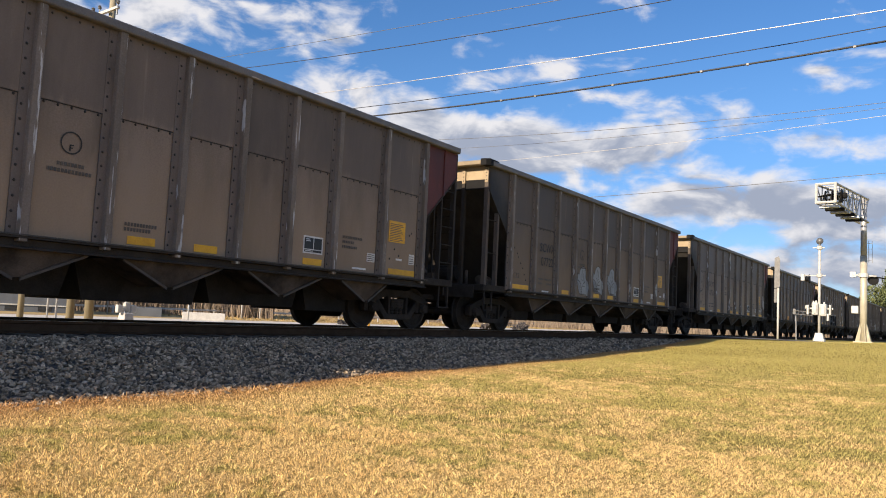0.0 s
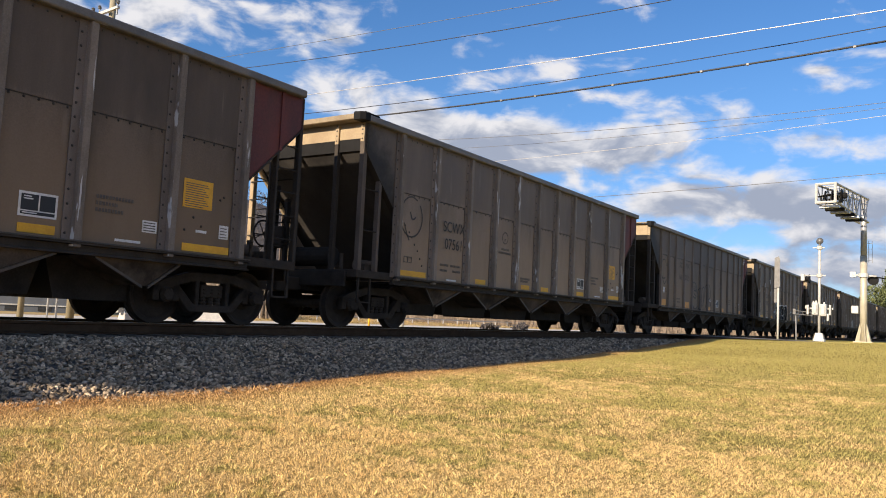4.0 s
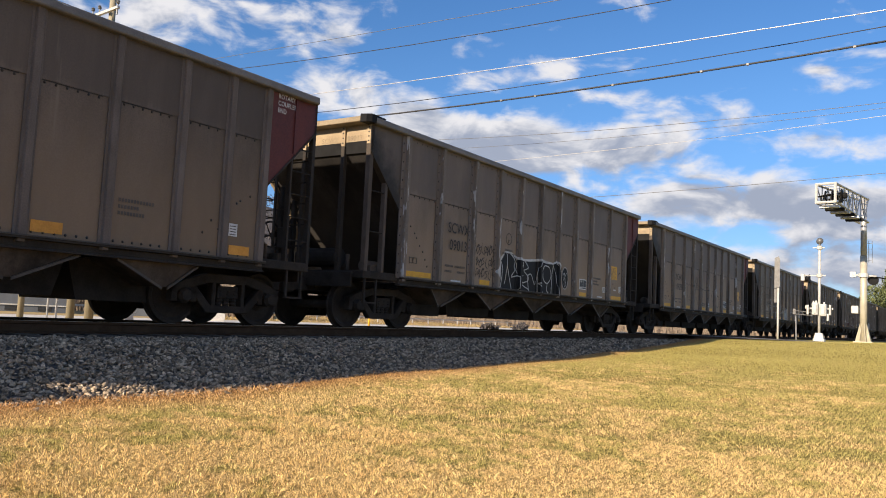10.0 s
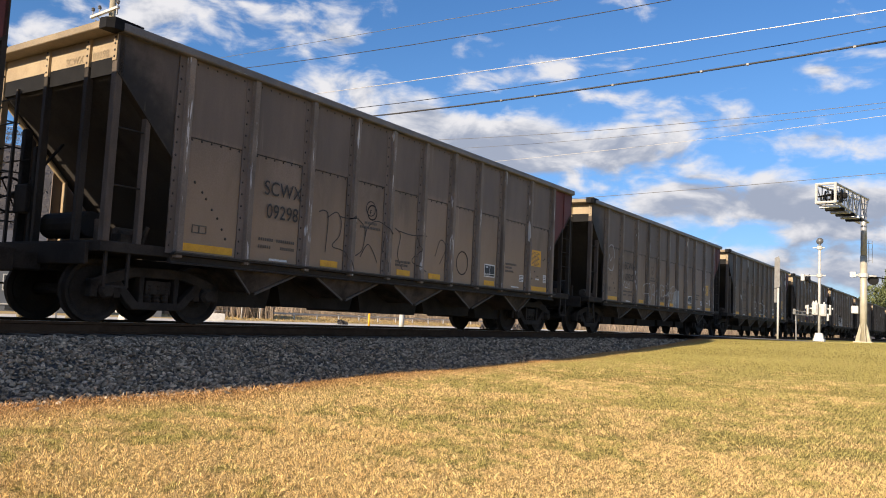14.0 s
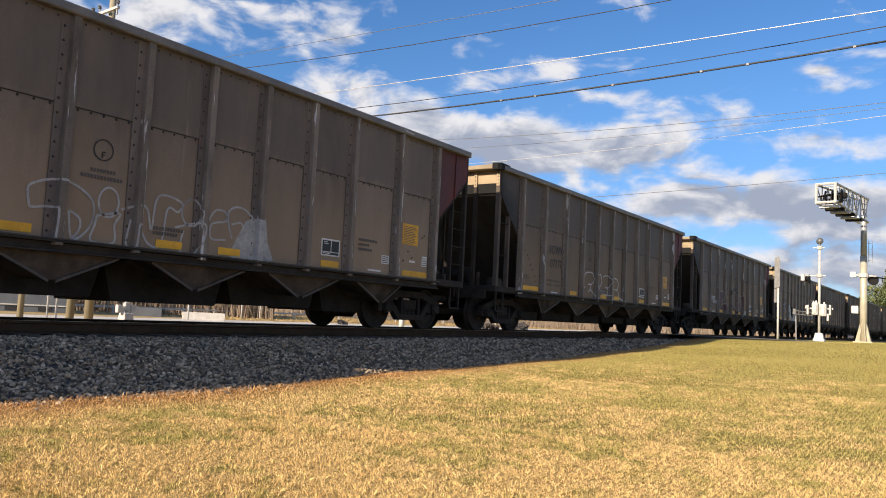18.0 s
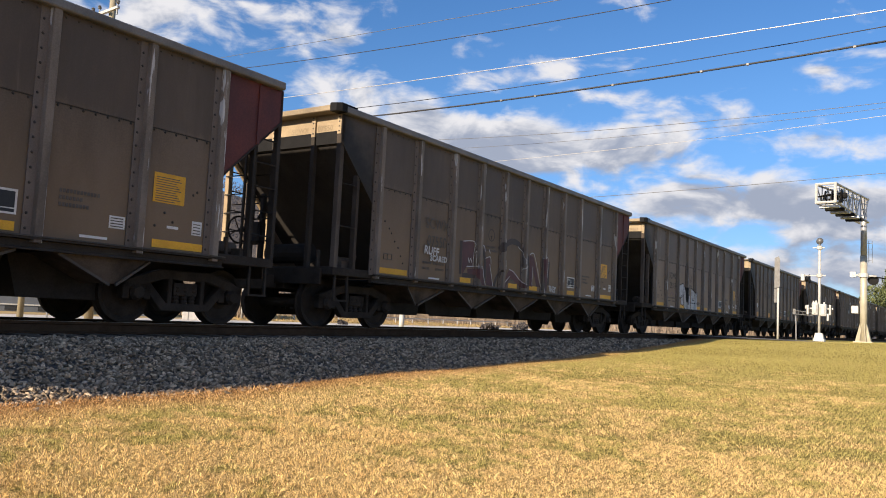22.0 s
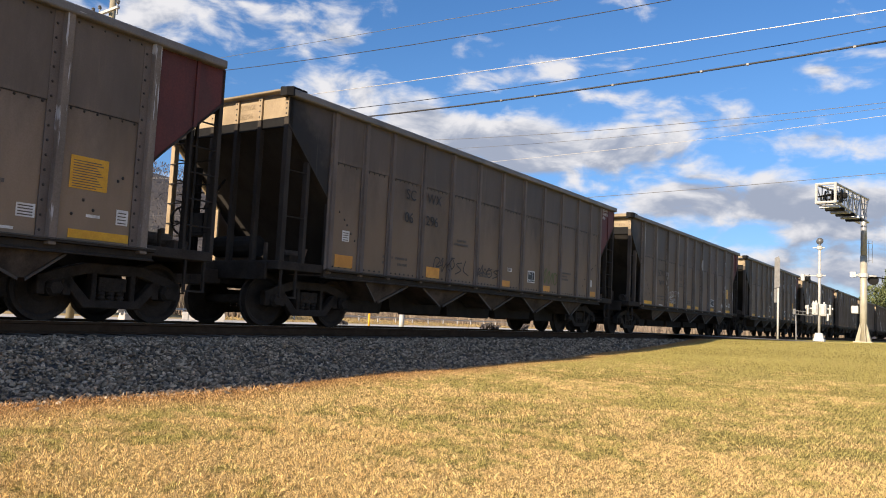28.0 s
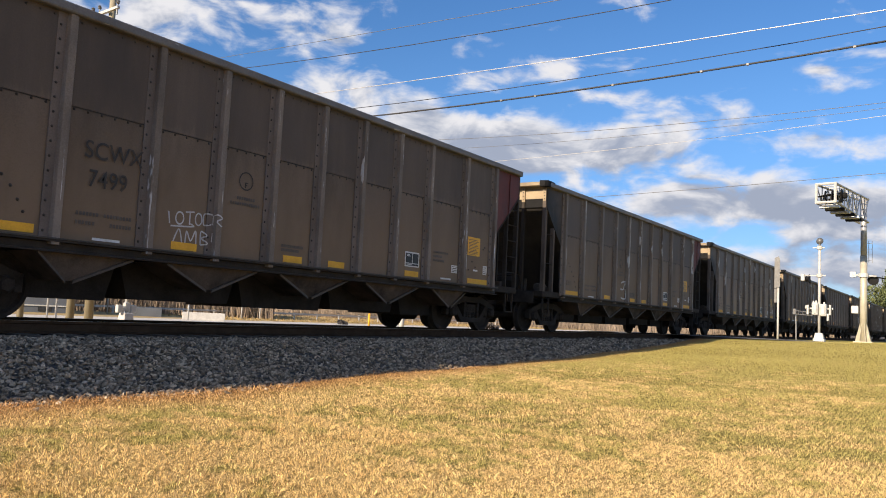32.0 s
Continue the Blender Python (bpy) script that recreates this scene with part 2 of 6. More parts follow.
STONE = stuff("grey_ballast_stone", (0.118, 0.093, 0.067), (0.50, 0.40, 0.29), 0.85, 0.0, 3.0, (1, 1, 1), 40, 0.4, (0.24, 0.155, 0.10), (0.55, 0.75), 0.6, 0.2, island=True)
STONE_ONE = stuff("single_ballast_stone", (0.118, 0.093, 0.067), (0.50, 0.40, 0.29), 0.85, 0.0, 3.0, (1, 1, 1), 40, 0.4, (0.24, 0.155, 0.10), (0.55, 0.75), 0.6, 0.2)
BED = stuff("stone_bed", (0.03, 0.027, 0.024), (0.13, 0.12, 0.108), 0.9, 0.0, 22.0, (1, 1, 1), 60, 0.8)
WHITE = stuff("white_enamel", (0.42, 0.42, 0.40), (0.54, 0.54, 0.52), 0.45, 0.0, 3.0, (1, 1, 1), 40, 0.0, (0.36, 0.34, 0.31), (0.55, 0.8))
CREAM = stuff("cream_mast_paint", (0.40, 0.37, 0.28), (0.52, 0.48, 0.38), 0.5, 0.2, 3.0, (1, 1, 1), 40, 0.0, (0.4, 0.34, 0.24), (0.55, 0.85))
GALV = stuff("galvanised_steel", (0.38, 0.38, 0.38), (0.55, 0.55, 0.55), 0.4, 0.5, 5.0, (1, 1, 1), 60, 0.05)
DARK = stuff("dull_black_hood", (0.008, 0.008, 0.0085), (0.015, 0.015, 0.016), 0.7, 0.0, 5.0, (1, 1, 1), 60, 0.05, spec=0.12)
SIGN_BACK = stuff("bare_sign_back", (0.10, 0.10, 0.10), (0.17, 0.17, 0.17), 0.5, 0.3, 5.0, (1, 1, 1), 60, 0.05)
POLE = stuff("treated_pole_wood", (0.21, 0.185, 0.125), (0.33, 0.29, 0.20), 0.85, 0.0, 5.0, (1, 1, 0.1), 60, 0.3)
WIRE_DARK = stuff("dark_cable", (0.02, 0.02, 0.022), (0.04, 0.04, 0.042), 0.6, 0.0, 5.0, (1, 1, 1), 60, 0.0)
WIRE_BRIGHT = stuff("bright_aluminium_wire", (0.45, 0.45, 0.46), (0.55, 0.55, 0.56), 0.35, 0.3, 5.0, (1, 1, 1), 60, 0.0)
CONCRETE = stuff("pale_concrete", (0.42, 0.40, 0.37), (0.58, 0.56, 0.52), 0.85, 0.0, 3.0, (1, 1, 1), 50, 0.2, (0.3, 0.28, 0.25), (0.55, 0.8))
ASPHALT = stuff("worn_asphalt", (0.10, 0.095, 0.09), (0.17, 0.16, 0.15), 0.9, 0.0, 2.0, (1, 1, 1), 60, 0.3)
WALL = stuff("grey_blue_metal_siding", (0.10, 0.112, 0.13), (0.14, 0.155, 0.175), 0.5, 0.1, 1.0, (1, 1, 0.3), 40, 0.05)
ROOF = stuff("dark_shingle_roof", (0.06, 0.06, 0.065), (0.10, 0.10, 0.105), 0.8, 0.0, 2.0, (1, 1, 1), 40, 0.2)
GLASS_DARK = stuff("dark_window_glass", (0.02, 0.022, 0.025), (0.035, 0.04, 0.045), 0.12, 0.0, 2.0, (1, 1, 1), 40, 0.0, spec=0.6)
BARK = stuff("grey_bark", (0.10, 0.08, 0.06), (0.17, 0.14, 0.11), 0.9, 0.0, 6.0, (1, 1, 0.2), 50, 0.4)
LEAF = stuff("autumn_green_leaves", (0.06, 0.08, 0.03), (0.13, 0.145, 0.05), 0.7, 0.0, 2.0, (1, 1, 1), 50, 0.0, (0.2, 0.15, 0.04), (0.65, 0.85), 0.35, island=True)
WOODS = stuff("bare_woods", (0.062, 0.056, 0.056), (0.105, 0.094, 0.092), 0.9, 0.0, 0.05, (1, 1, 1), 20, 0.0, (0.055, 0.058, 0.050), (0.55, 0.7), 0.12, island=True)
BRUSH = stuff("bare_brown_saplings", (0.20, 0.155, 0.115), (0.36, 0.285, 0.215), 0.9, 0.0, 0.4, (1, 1, 0.2), 6, 0.0, (0.16, 0.135, 0.085), (0.5, 0.75), 0.25, island=True)
DRY = stuff("dry_field_grass", (0.30, 0.21, 0.09), (0.44, 0.32, 0.14), 0.9, 0.0, 0.4, (1, 1, 1), 8, 0.3, (0.20, 0.19, 0.07), (0.5, 0.75))


def lawn_material(name, blades):
    """Dormant mown grass: straw with patches that are still green; blades vary one by one."""
    m = bpy.data.materials.new(name)
    m.use_nodes = True
    n = Nodes(m.node_tree)
    geo = n.add("ShaderNodeNewGeometry")
    place = geo.outputs["Position"]
    patch = n.noise(place, 0.5, 4.0, 0.62, 0.6)
    spot = n.noise(place, 3.1, 5.0, 0.75, 0.4)
    grain = n.noise(place, 38.0, 3.0, 0.7)
    x = n.add("ShaderNodeSeparateXYZ", {0: place}).outputs[0]
    # the lawn keeps more green away from the stones and up the rise
    green_at = n.math("MULTIPLY_ADD", x, 0.0136, n.math("MULTIPLY_ADD", spot, 0.85, n.math("MULTIPLY", patch, 0.5)))
    green = n.ramp(green_at, 0.74, 0.89)
    y = n.add("ShaderNodeSeparateXYZ", {0: place}).outputs[1]
    # a rusty brown fringe follows the foot of the stones
    off = n.math("MULTIPLY_ADD", x, -0.05, n.math("ADD", y, 3.72))
    rim = n.ramp(n.math("MULTIPLY_ADD", n.math("SUBTRACT", spot, 0.5), 1.0, off), -1.25, -0.10)
    straw = n.mix(grain, (0.46, 0.31, 0.115, 1), (0.89, 0.68, 0.36, 1))
    # worn, rusty patches
    worn = n.ramp(n.noise(place, 0.9, 5.0, 0.7, 0.8), 0.53, 0.68)
    straw = n.mix(n.math("MULTIPLY", worn, 0.42), straw, (0.50, 0.305, 0.115, 1))
    straw = n.mix(n.math("MULTIPLY", rim, 0.75), straw, (0.40, 0.19, 0.08, 1))
    moss = n.mix(grain, (0.19, 0.178, 0.045, 1), (0.44, 0.395, 0.13, 1))
    # up the rise the soil is lighter and the blades vary less
    up_rise = n.ramp(x, 7.0, 20.0)
    green = n.math("MULTIPLY", green, n.math("MULTIPLY_ADD", rim, -0.8, 0.8))
    colour = n.mix(green, straw, moss)
    if blades:
        r = geo.outputs["Random Per Island"]
        colour = n.add("ShaderNodeHueSaturation", {"Value": n.math("MULTIPLY_ADD", r, n.math("MULTIPLY_ADD", up_rise, -0.75, 1.45), n.math("MULTIPLY_ADD", up_rise, 0.34, 0.40)), "Hue": n.math("MULTIPLY_ADD", r, 0.02, 0.49), "Color": colour}).outputs[0]
    else:
        colour = n.add("ShaderNodeHueSaturation", {"Value": n.math("MULTIPLY_ADD", up_rise, 0.30, 0.52), "Saturation": 1.15, "Color": colour}).outputs[0]
    s = n.add("ShaderNodeBsdfPrincipled", {"Base Color": colour, "Roughness": 0.75, "Specular IOR Level": 0.2})
    if not blades:
        n.tree.links.new(n.add("ShaderNodeBump", {"Strength": 0.9, "Distance": 0.03, "Height": n.math("ADD", grain, n.noise(place, 12.0, 4.0, 0.7))}).outputs[0], s.inputs["Normal"])
    out = s.outputs[0]
    if blades:
        thin = n.add("ShaderNodeBsdfTranslucent", {0: colour})
        out = n.add("ShaderNodeMixShader", {0: 0.25, 1: out, 2: thin.outputs[0]}).outputs[0]
    n.add("ShaderNodeOutputMaterial", {0: out})
    return m


LAWN = lawn_material("mown_lawn_soil", False)
BLADE = lawn_material("straw_grass_blades", True)


# ---- mesh helpers ----
def box(bm, x0, x1, y0, y1, z0, z1):
    v = [bm.verts.new((x, y, z)) for x in (x0, x1) for y in (y0, y1) for z in (z0, z1)]
    for f in ((0, 1, 3, 2), (4, 6, 7, 5), (0, 4, 5, 1), (2, 3, 7, 6), (0, 2, 6, 4), (1, 5, 7, 3)):
        bm.faces.new([v[i] for i in f])


def rod(bm, a, b, r, n=8, r2=None):
    a, b = Vector(a), Vector(b)
    q = (b - a).to_track_quat("Z", "Y")
    rings = []
    for p, rad in ((a, r), (b, r if r2 is None else r2)):
        rings.append([bm.verts.new(p + q @ Vector((rad * math.cos(2 * math.pi * i / n), rad * math.sin(2 * math.pi * i / n), 0))) for i in range(n)])
    for i in range(n):
        bm.faces.new((rings[0][i], rings[0][(i + 1) % n], rings[1][(i + 1) % n], rings[1][i]))
    bm.faces.new(rings[0][::-1])
    bm.faces.new(rings[1])


def slab(bm, pts, offset):
    """A flat polygon of points in space, thickened by the vector offset."""
    a = [bm.verts.new(p) for p in pts]
    b = [bm.verts.new(Vector(p) + Vector(offset)) for p in pts]
    bm.faces.new(a)
    bm.faces.new(b[::-1])
    for i in range(len(pts)):
        j = (i + 1) % len(pts)
        bm.faces.new((a[j], a[i], b[i], b[j]))


def frustum(bm, low, high):
    """A solid between two level rectangles (x0, x1, y0, y1, z)."""
    rings = []
    for x0, x1, y0, y1, z in (low, high):
        rings.append([bm.verts.new(c) for c in ((x0, y0, z), (x1, y0, z), (x1, y1, z), (x0, y1, z))])
    for i in range(4):
        j = (i + 1) % 4
        bm.faces.new((rings[0][i], rings[0][j], rings[1][j], rings[1][i]))
    bm.faces.new(rings[0][::-1])
    bm.faces.new(rings[1])


def lathe(bm, prof, axis, centre, n=28):
    """Turns a profile of (radius, along) about an axis 'y' or 'z' through the centre."""
    rings = []
    for r, a in prof:
        ring = []
        for i in range(n):
            c, s = r * math.cos(2 * math.pi * i / n), r * math.sin(2 * math.pi * i / n)
            ring.append(bm.verts.new(Vector(centre) + (Vector((c, a, s)) if axis == "y" else Vector((c, s, a)) if axis == "z" else Vector((a, c, s)))))
        rings.append(ring)
    for p, q in zip(rings, rings[1:]):
        for i in range(n):
            bm.faces.new((p[i], p[(i + 1) % n], q[(i + 1) % n], q[i]))
    for ring in (rings[0], rings[-1]):
        bm.faces.new(ring)


def tube(bm, pts, r, n=5):
    """One round skin along a line of points."""
    rings = []
    for i, p in enumerate(pts):
        q = (pts[min(i + 1, len(pts) - 1)] - pts[max(i - 1, 0)]).to_track_quat("Z", "Y")
        rings.append([bm.verts.new(p + q @ Vector((r * math.cos(2 * math.pi * k / n), r * math.sin(2 * math.pi * k / n), 0))) for k in range(n)])
    for a, b in zip(rings, rings[1:]):
        for k in range(n):
            bm.faces.new((a[k], a[(k + 1) % n], b[(k + 1) % n], b[k]))
    bm.faces.new(rings[0][::-1])
    bm.faces.new(rings[-1])


def hoop(bm, centre, r, thick, axis, n=20):
    """A round ring made of short rods."""
    pts = []
    for i in range(n + 1):
        c, s = r * math.cos(2 * math.pi * i / n), r * math.sin(2 * math.pi * i / n)
        pts.append(Vector(centre) + (Vector((0, c, s)) if axis == "x" else Vector((c, 0, s))))
    for p, q in zip(pts, pts[1:]):
        rod(bm, p, q, thick, 5)


def mesh_of(name, bm, material, smooth=False, bevel=0.0):
    bmesh.ops.recalc_face_normals(bm, faces=bm.faces[:])
    if bevel:
        bmesh.ops.bevel(bm, geom=[e for e in bm.edges if len(e.link_faces) == 2 and e.calc_face_angle() > 0.6], offset=bevel, segments=1, affect="EDGES")
    me = bpy.data.meshes.new(name)
    bm.to_mesh(me)
    bm.free()
    me.materials.append(material)
    if smooth:
        me.polygons.foreach_set("use_smooth", [True] * len(me.polygons))
    return me


def part(name, bm, material, parent, label="", smooth=False, bevel=0.0):
    ob = new(name, mesh_of(name, bm, material, smooth, bevel))
    ob.parent = parent
    if label:
        tagged(ob, label)
    return ob


def thing(name, bm, material, label, category, group="", kind="", smooth=False, bevel=0.0):
    return tagged(new(name, mesh_of(name, bm, material, smooth, bevel)), label, category, group, kind)


def arrays_mesh(name, co, tris, material):
    """A mesh straight from arrays of corners and triangles."""
    me = bpy.data.meshes.new(name)
    me.vertices.add(len(co))
    me.vertices.foreach_set("co", np.ascontiguousarray(co, dtype=np.float32).ravel())
    me.loops.add(tris.size)
    me.loops.foreach_set("vertex_index", np.ascontiguousarray(tris, dtype=np.int32).ravel())
    me.polygons.add(len(tris))
    me.polygons.foreach_set("loop_start", np.arange(0, tris.size, 3, dtype=np.int32))
    me.materials.append(material)
    me.update(calc_edges=True)
    return me


def smooth_step(t):
    t = min(1.0, max(0.0, t))
    return t * t * (3 - 2 * t)


def along(x, pairs):
    """A value that runs evenly from pair to pair."""
    return float(np.interp(x, [a for a, b in pairs], [b for a, b in pairs]))


# ---- ground: a lawn that climbs to the stone bed and to the road crossing ----
TOE_Z = [(-200, -0.78), (4, -0.73), (9, -0.68), (13.3, -0.62), (17, -0.555), (22, -0.46), (26, -0.33), (29, -0.23), (31, -0.13), (33, -0.09), (36, -0.08), (60, -0.1), (120, -0.3)]
TOE_Y = [(-200, -3.7), (4, -3.6), (9, -3.45), (13.3, -3.3), (17, -3.1), (22, -2.75), (29, -2.3), (34, -2.1), (120, -2.1)]
NEAR_Z = [(-200, -1.3), (0, -1.2), (8, -0.95), (20, -0.38), (27, 0.02), (30.5, 0.17), (32.5, 0.17), (36, 0.08), (42, 0.08), (60, 0.0), (120, -0.3)]
FAR_Z = -0.95


def ground_z(x, y):
    if y > -1.0:
        return FAR_Z
    a, b, ty = along(x, NEAR_Z), along(x, TOE_Z), along(x, TOE_Y)
    z = a + (b - a) * min(1.0, max(-0.6, (y + 11.0) / (11.0 + ty)))
    if y > ty:
        z += (FAR_Z - z) * smooth_step((y - ty) / 1.1)
    # soft hummocks
    return z + 0.02 * math.sin(x * 0.9 + y * 0.5) * math.sin(y * 0.7 - x * 0.3)


def build_ground():
    xs = [-3000, -800, -300, -120, -60, -30, -15] + [i * 0.5 - 10 for i in range(0, 170)] + [80, 90, 105, 130, 180, 260, 400, 800, 3000]
    ys = [-3000, -800, -300, -100, -50, -30, -20] + [-15 + i * 0.4 for i in range(0, 26)] + [-4.8 + i * 0.2 for i in range(0, 20)] + [2, 8, 20, 40, 80, 150, 300, 800, 3000]
    bm = bmesh.new()
    grid = [[bm.verts.new((x, y, ground_z(x, y))) for y in ys] for x in xs]
    for i in range(len(xs) - 1):
        for j in range(len(ys) - 1):
            bm.faces.new((grid[i][j], grid[i + 1][j], grid[i + 1][j + 1], grid[i][j + 1]))
    thing("ground", bm, LAWN, "dry tan and green mown lawn sloping up to the railway", "lawn", kind="structure", smooth=True)


build_ground()


TUFT_X, TUFT_Y = np.random.default_rng(31).random((997, 991)), np.random.default_rng(32).random((997, 991))


def build_grass():
    """Short straw blades over the part of the lawn that lies before the bed, finer where the lawn is near."""
    rng = np.random.default_rng(7)
    total_co, total_tri, base = [], [], 0
    for r0, r1, count, tall, wide in ((4.6, 8.5, 320000, 0.026, 0.0036), (8.5, 14, 290000, 0.027, 0.0050), (14, 23, 330000, 0.030, 0.0072), (23, 33, 260000, 0.030, 0.010)):
        r = np.sqrt(rng.uniform(r0 * r0, r1 * r1, count))
        az = rng.uniform(radians(1.0), radians(68), count)
        x, y = r * np.cos(az), EYE.y + r * np.sin(az)
        ty = np.interp(x, [a for a, b in TOE_Y], [b for a, b in TOE_Y]) + rng.normal(0.05, 0.07, count)
        keep = (y < ty) & (x < 32.0)
        # tufts: blades gather round random centres
        x, y = x[keep], y[keep]
        n = len(x)
        ix, iy = np.floor(x / 0.05).astype(int), np.floor(y / 0.05).astype(int)
        cx, cy = (ix + TUFT_X[ix % 997, iy % 991]) * 0.05, (iy + TUFT_Y[ix % 997, iy % 991]) * 0.05
        pull = rng.uniform(0.0, 0.55, n)
        x, y = x + (cx - x) * pull, y + (cy - y) * pull
        z = np.array([ground_z(a, b) for a, b in zip(x, y)]) - 0.004
        # each tuft has its own height, and some are worn thin
        thick = TUFT_X[(iy * 3 + 11) % 997, (ix * 5 + 7) % 991]
        h = tall * rng.uniform(0.4, 1.3, n) * (0.45 + 1.0 * thick)
        # dry stalks left standing along the stones
        edge = np.interp(x, [a for a, b in TOE_Y], [b for a, b in TOE_Y]) - y
        weeds = (edge < 0.30) & (rng.random(n) < 0.025)
        h = np.where(weeds, rng.uniform(0.04, 0.10, n), h)
        turn, lean = rng.uniform(0, 2 * math.pi, n), rng.normal(0, 0.5, n)
        lean = lean + 0.25 * np.sin(x * 3.1) * np.sin(y * 2.7)
        lx, ly = np.cos(turn) * lean * h, np.sin(turn) * lean * h
        face = rng.uniform(0, 2 * math.pi, n)
        wx, wy = np.cos(face) * wide / 2, np.sin(face) * wide / 2
        co = np.empty((n, 4, 3))
        co[:, 0] = np.stack((x - wx, y - wy, z), 1)
        co[:, 1] = np.stack((x + wx, y + wy, z), 1)
        co[:, 2] = np.stack((x + lx * 0.45 + wx * 0.8, y + ly * 0.45 + wy * 0.8, z + h * 0.6), 1)
        co[:, 3] = np.stack((x + lx, y + ly, z + h), 1)
        idx = np.arange(n)[:, None] * 4 + base
        tri = idx + np.array([[0, 1, 3]])
        if r0 < 14:
            tri = np.concatenate((idx + np.array([[0, 1, 2]]), idx + np.array([[0, 2, 3]])))
        else:
            co[:, 2] = co[:, 3]
        total_co.append(co.reshape(-1, 3))
        total_tri.append(tri)
        base += n * 4
    me = arrays_mesh("grass", np.concatenate(total_co), np.concatenate(total_tri), BLADE)
    tagged(new("grass", me), "short straw-coloured and green grass blades on the lawn", "grass", kind="stuff")


build_grass()

# ---- track: stone bed, ties and rails ----
BED_PROFILE = [(-4.3, -1.0), (-2.0, -0.26), (-1.4, -0.215), (1.4, -0.215), (2.0, -0.26), (4.3, -1.0)]


def build_bed():
    bm = bmesh.new()
    xs = [-200 + i * 4 for i in range(0, 151)]
    rows = [[bm.verts.new((x, y, z)) for y, z in BED_PROFILE] for x in xs]
    for a, b in zip(rows, rows[1:]):
        for i in range(len(BED_PROFILE) - 1):
            bm.faces.new((a[i], b[i], b[i + 1], a[i + 1]))
    bed = thing("ballast_bed", bm, BED, "grey crushed stone track bed with a sloping shoulder", "ballast", kind="structure")
    rng = np.random.default_rng(3)

    def stones_of(level):
        bm = bmesh.new()
        bmesh.ops.create_icosphere(bm, subdivisions=level, radius=1.0)
        ball = np.array([v.co[:] for v in bm.verts])
        faces = np.array([[v.index for v in f.verts] for f in bm.faces])
        bm.free()
        shapes = []
        for k in range(12):
            # angular stones: cut a ball by a few random planes
            c = ball.copy() * rng.uniform(0.85, 1.15, (len(ball), 1))
            for j in range(9):
                d = rng.normal(size=3)
                d /= np.linalg.norm(d)
                over = np.maximum(c @ d - rng.uniform(0.28, 0.62), 0)
                c -= over[:, None] * d
            shapes.append(c)
        return shapes, faces

    near_kinds, near_tri = stones_of(2)
    kinds, tri = stones_of(1)

    def spots(x0, x1, per):
        n = int((x1 - x0) * 3.1 * per)
        x, y = rng.uniform(x0, x1, n), rng.uniform(-4.1, -1.0, n)
        z = np.interp(y, [a for a, b in BED_PROFILE], [b for a, b in BED_PROFILE])
        g = np.interp(x, [a for a, b in TOE_Y], [b for a, b in TOE_Y])
        keep = (y > g - rng.exponential(0.10, n)) & ~((np.abs(y + 0.75) < 0.12))
        return x[keep], y[keep], np.maximum(z[keep], np.where(y[keep] < g[keep], -0.74, -2)), int(keep.sum())

    all_co, all_tri, base = [], [], 0
    for x0, x1, per, size in ((2.0, 7, 700, 0.034), (7, 9, 640, 0.035), (9, 15, 480, 0.040), (15, 23, 260, 0.050), (23, 34, 120, 0.068)):
        x, y, z, n = spots(x0, x1, per)
        for i in range(n):
            q = Euler((rng.normal(0, 0.45), rng.normal(0, 0.45), rng.uniform(0, 6.28))).to_matrix()
            fine = x0 < 5
            c = (near_kinds if fine else kinds)[i % 12] * (size * rng.uniform(0.45, 1.45) * np.array([1.2, 0.92, 0.62]))
            c = c @ np.array(q).T + np.array((x[i], y[i], z[i] + size * rng.uniform(-0.1, 0.55)))
            all_co.append(c)
            all_tri.append((near_tri if fine else tri) + base)
            base += len(c)
    me = arrays_mesh("ballast_stones", np.concatenate(all_co), np.concatenate(all_tri), STONE)
    rest = new("ballast_stones", me)
    rest.parent = bed
    tagged(rest, "loose angular grey ballast stones", kind="stuff")
    return bed, near_kinds, near_tri, rng


BED_OB, STONE_KINDS, STONE_TRIS, STONE_RNG = build_bed()


def build_rails():
    prof = [(-0.07, -0.17), (0.07, -0.17), (0.07, -0.155), (0.012, -0.135), (0.010, -0.045), (0.036, -0.035), (0.036, -0.004), (0.026, 0.0), (-0.026, 0.0), (-0.036, -0.004), (-0.036, -0.035), (-0.010, -0.045), (-0.012, -0.135), (-0.07, -0.155)]
    for y in (-0.75, 0.75):
        bm = bmesh.new()
        slab(bm, [(-200, y + a, b) for a, b in prof], (600, 0, 0))
        rail = thing("rail", bm, RUST, "rusty steel running rail on wooden ties", "rail", "running rails", "structure")
        bm = bmesh.new()
        box(bm, -200, 400, y - 0.024, y + 0.024, -0.002, 0.003)
        part("rail_tread", bm, STEEL, rail, "polished running surface")
    bm = bmesh.new()
    box(bm, -0.115, 0.115, -1.3, 1.3, -0.33, -0.165)
    me = mesh_of("tie", bm, TIE, bevel=0.012)
    for i in range(0, 110):
        tie = new("tie", me)
        tie.matrix_world = pose(-4 + i * 0.53, STONE_RNG.normal(0, 0.02), 0, 0, 0, STONE_RNG.normal(0, 0.6))
        tagged(tie, "weathered dark wooden tie bedded in stone", "railway tie", "ties under the rails", "structure")


build_rails()

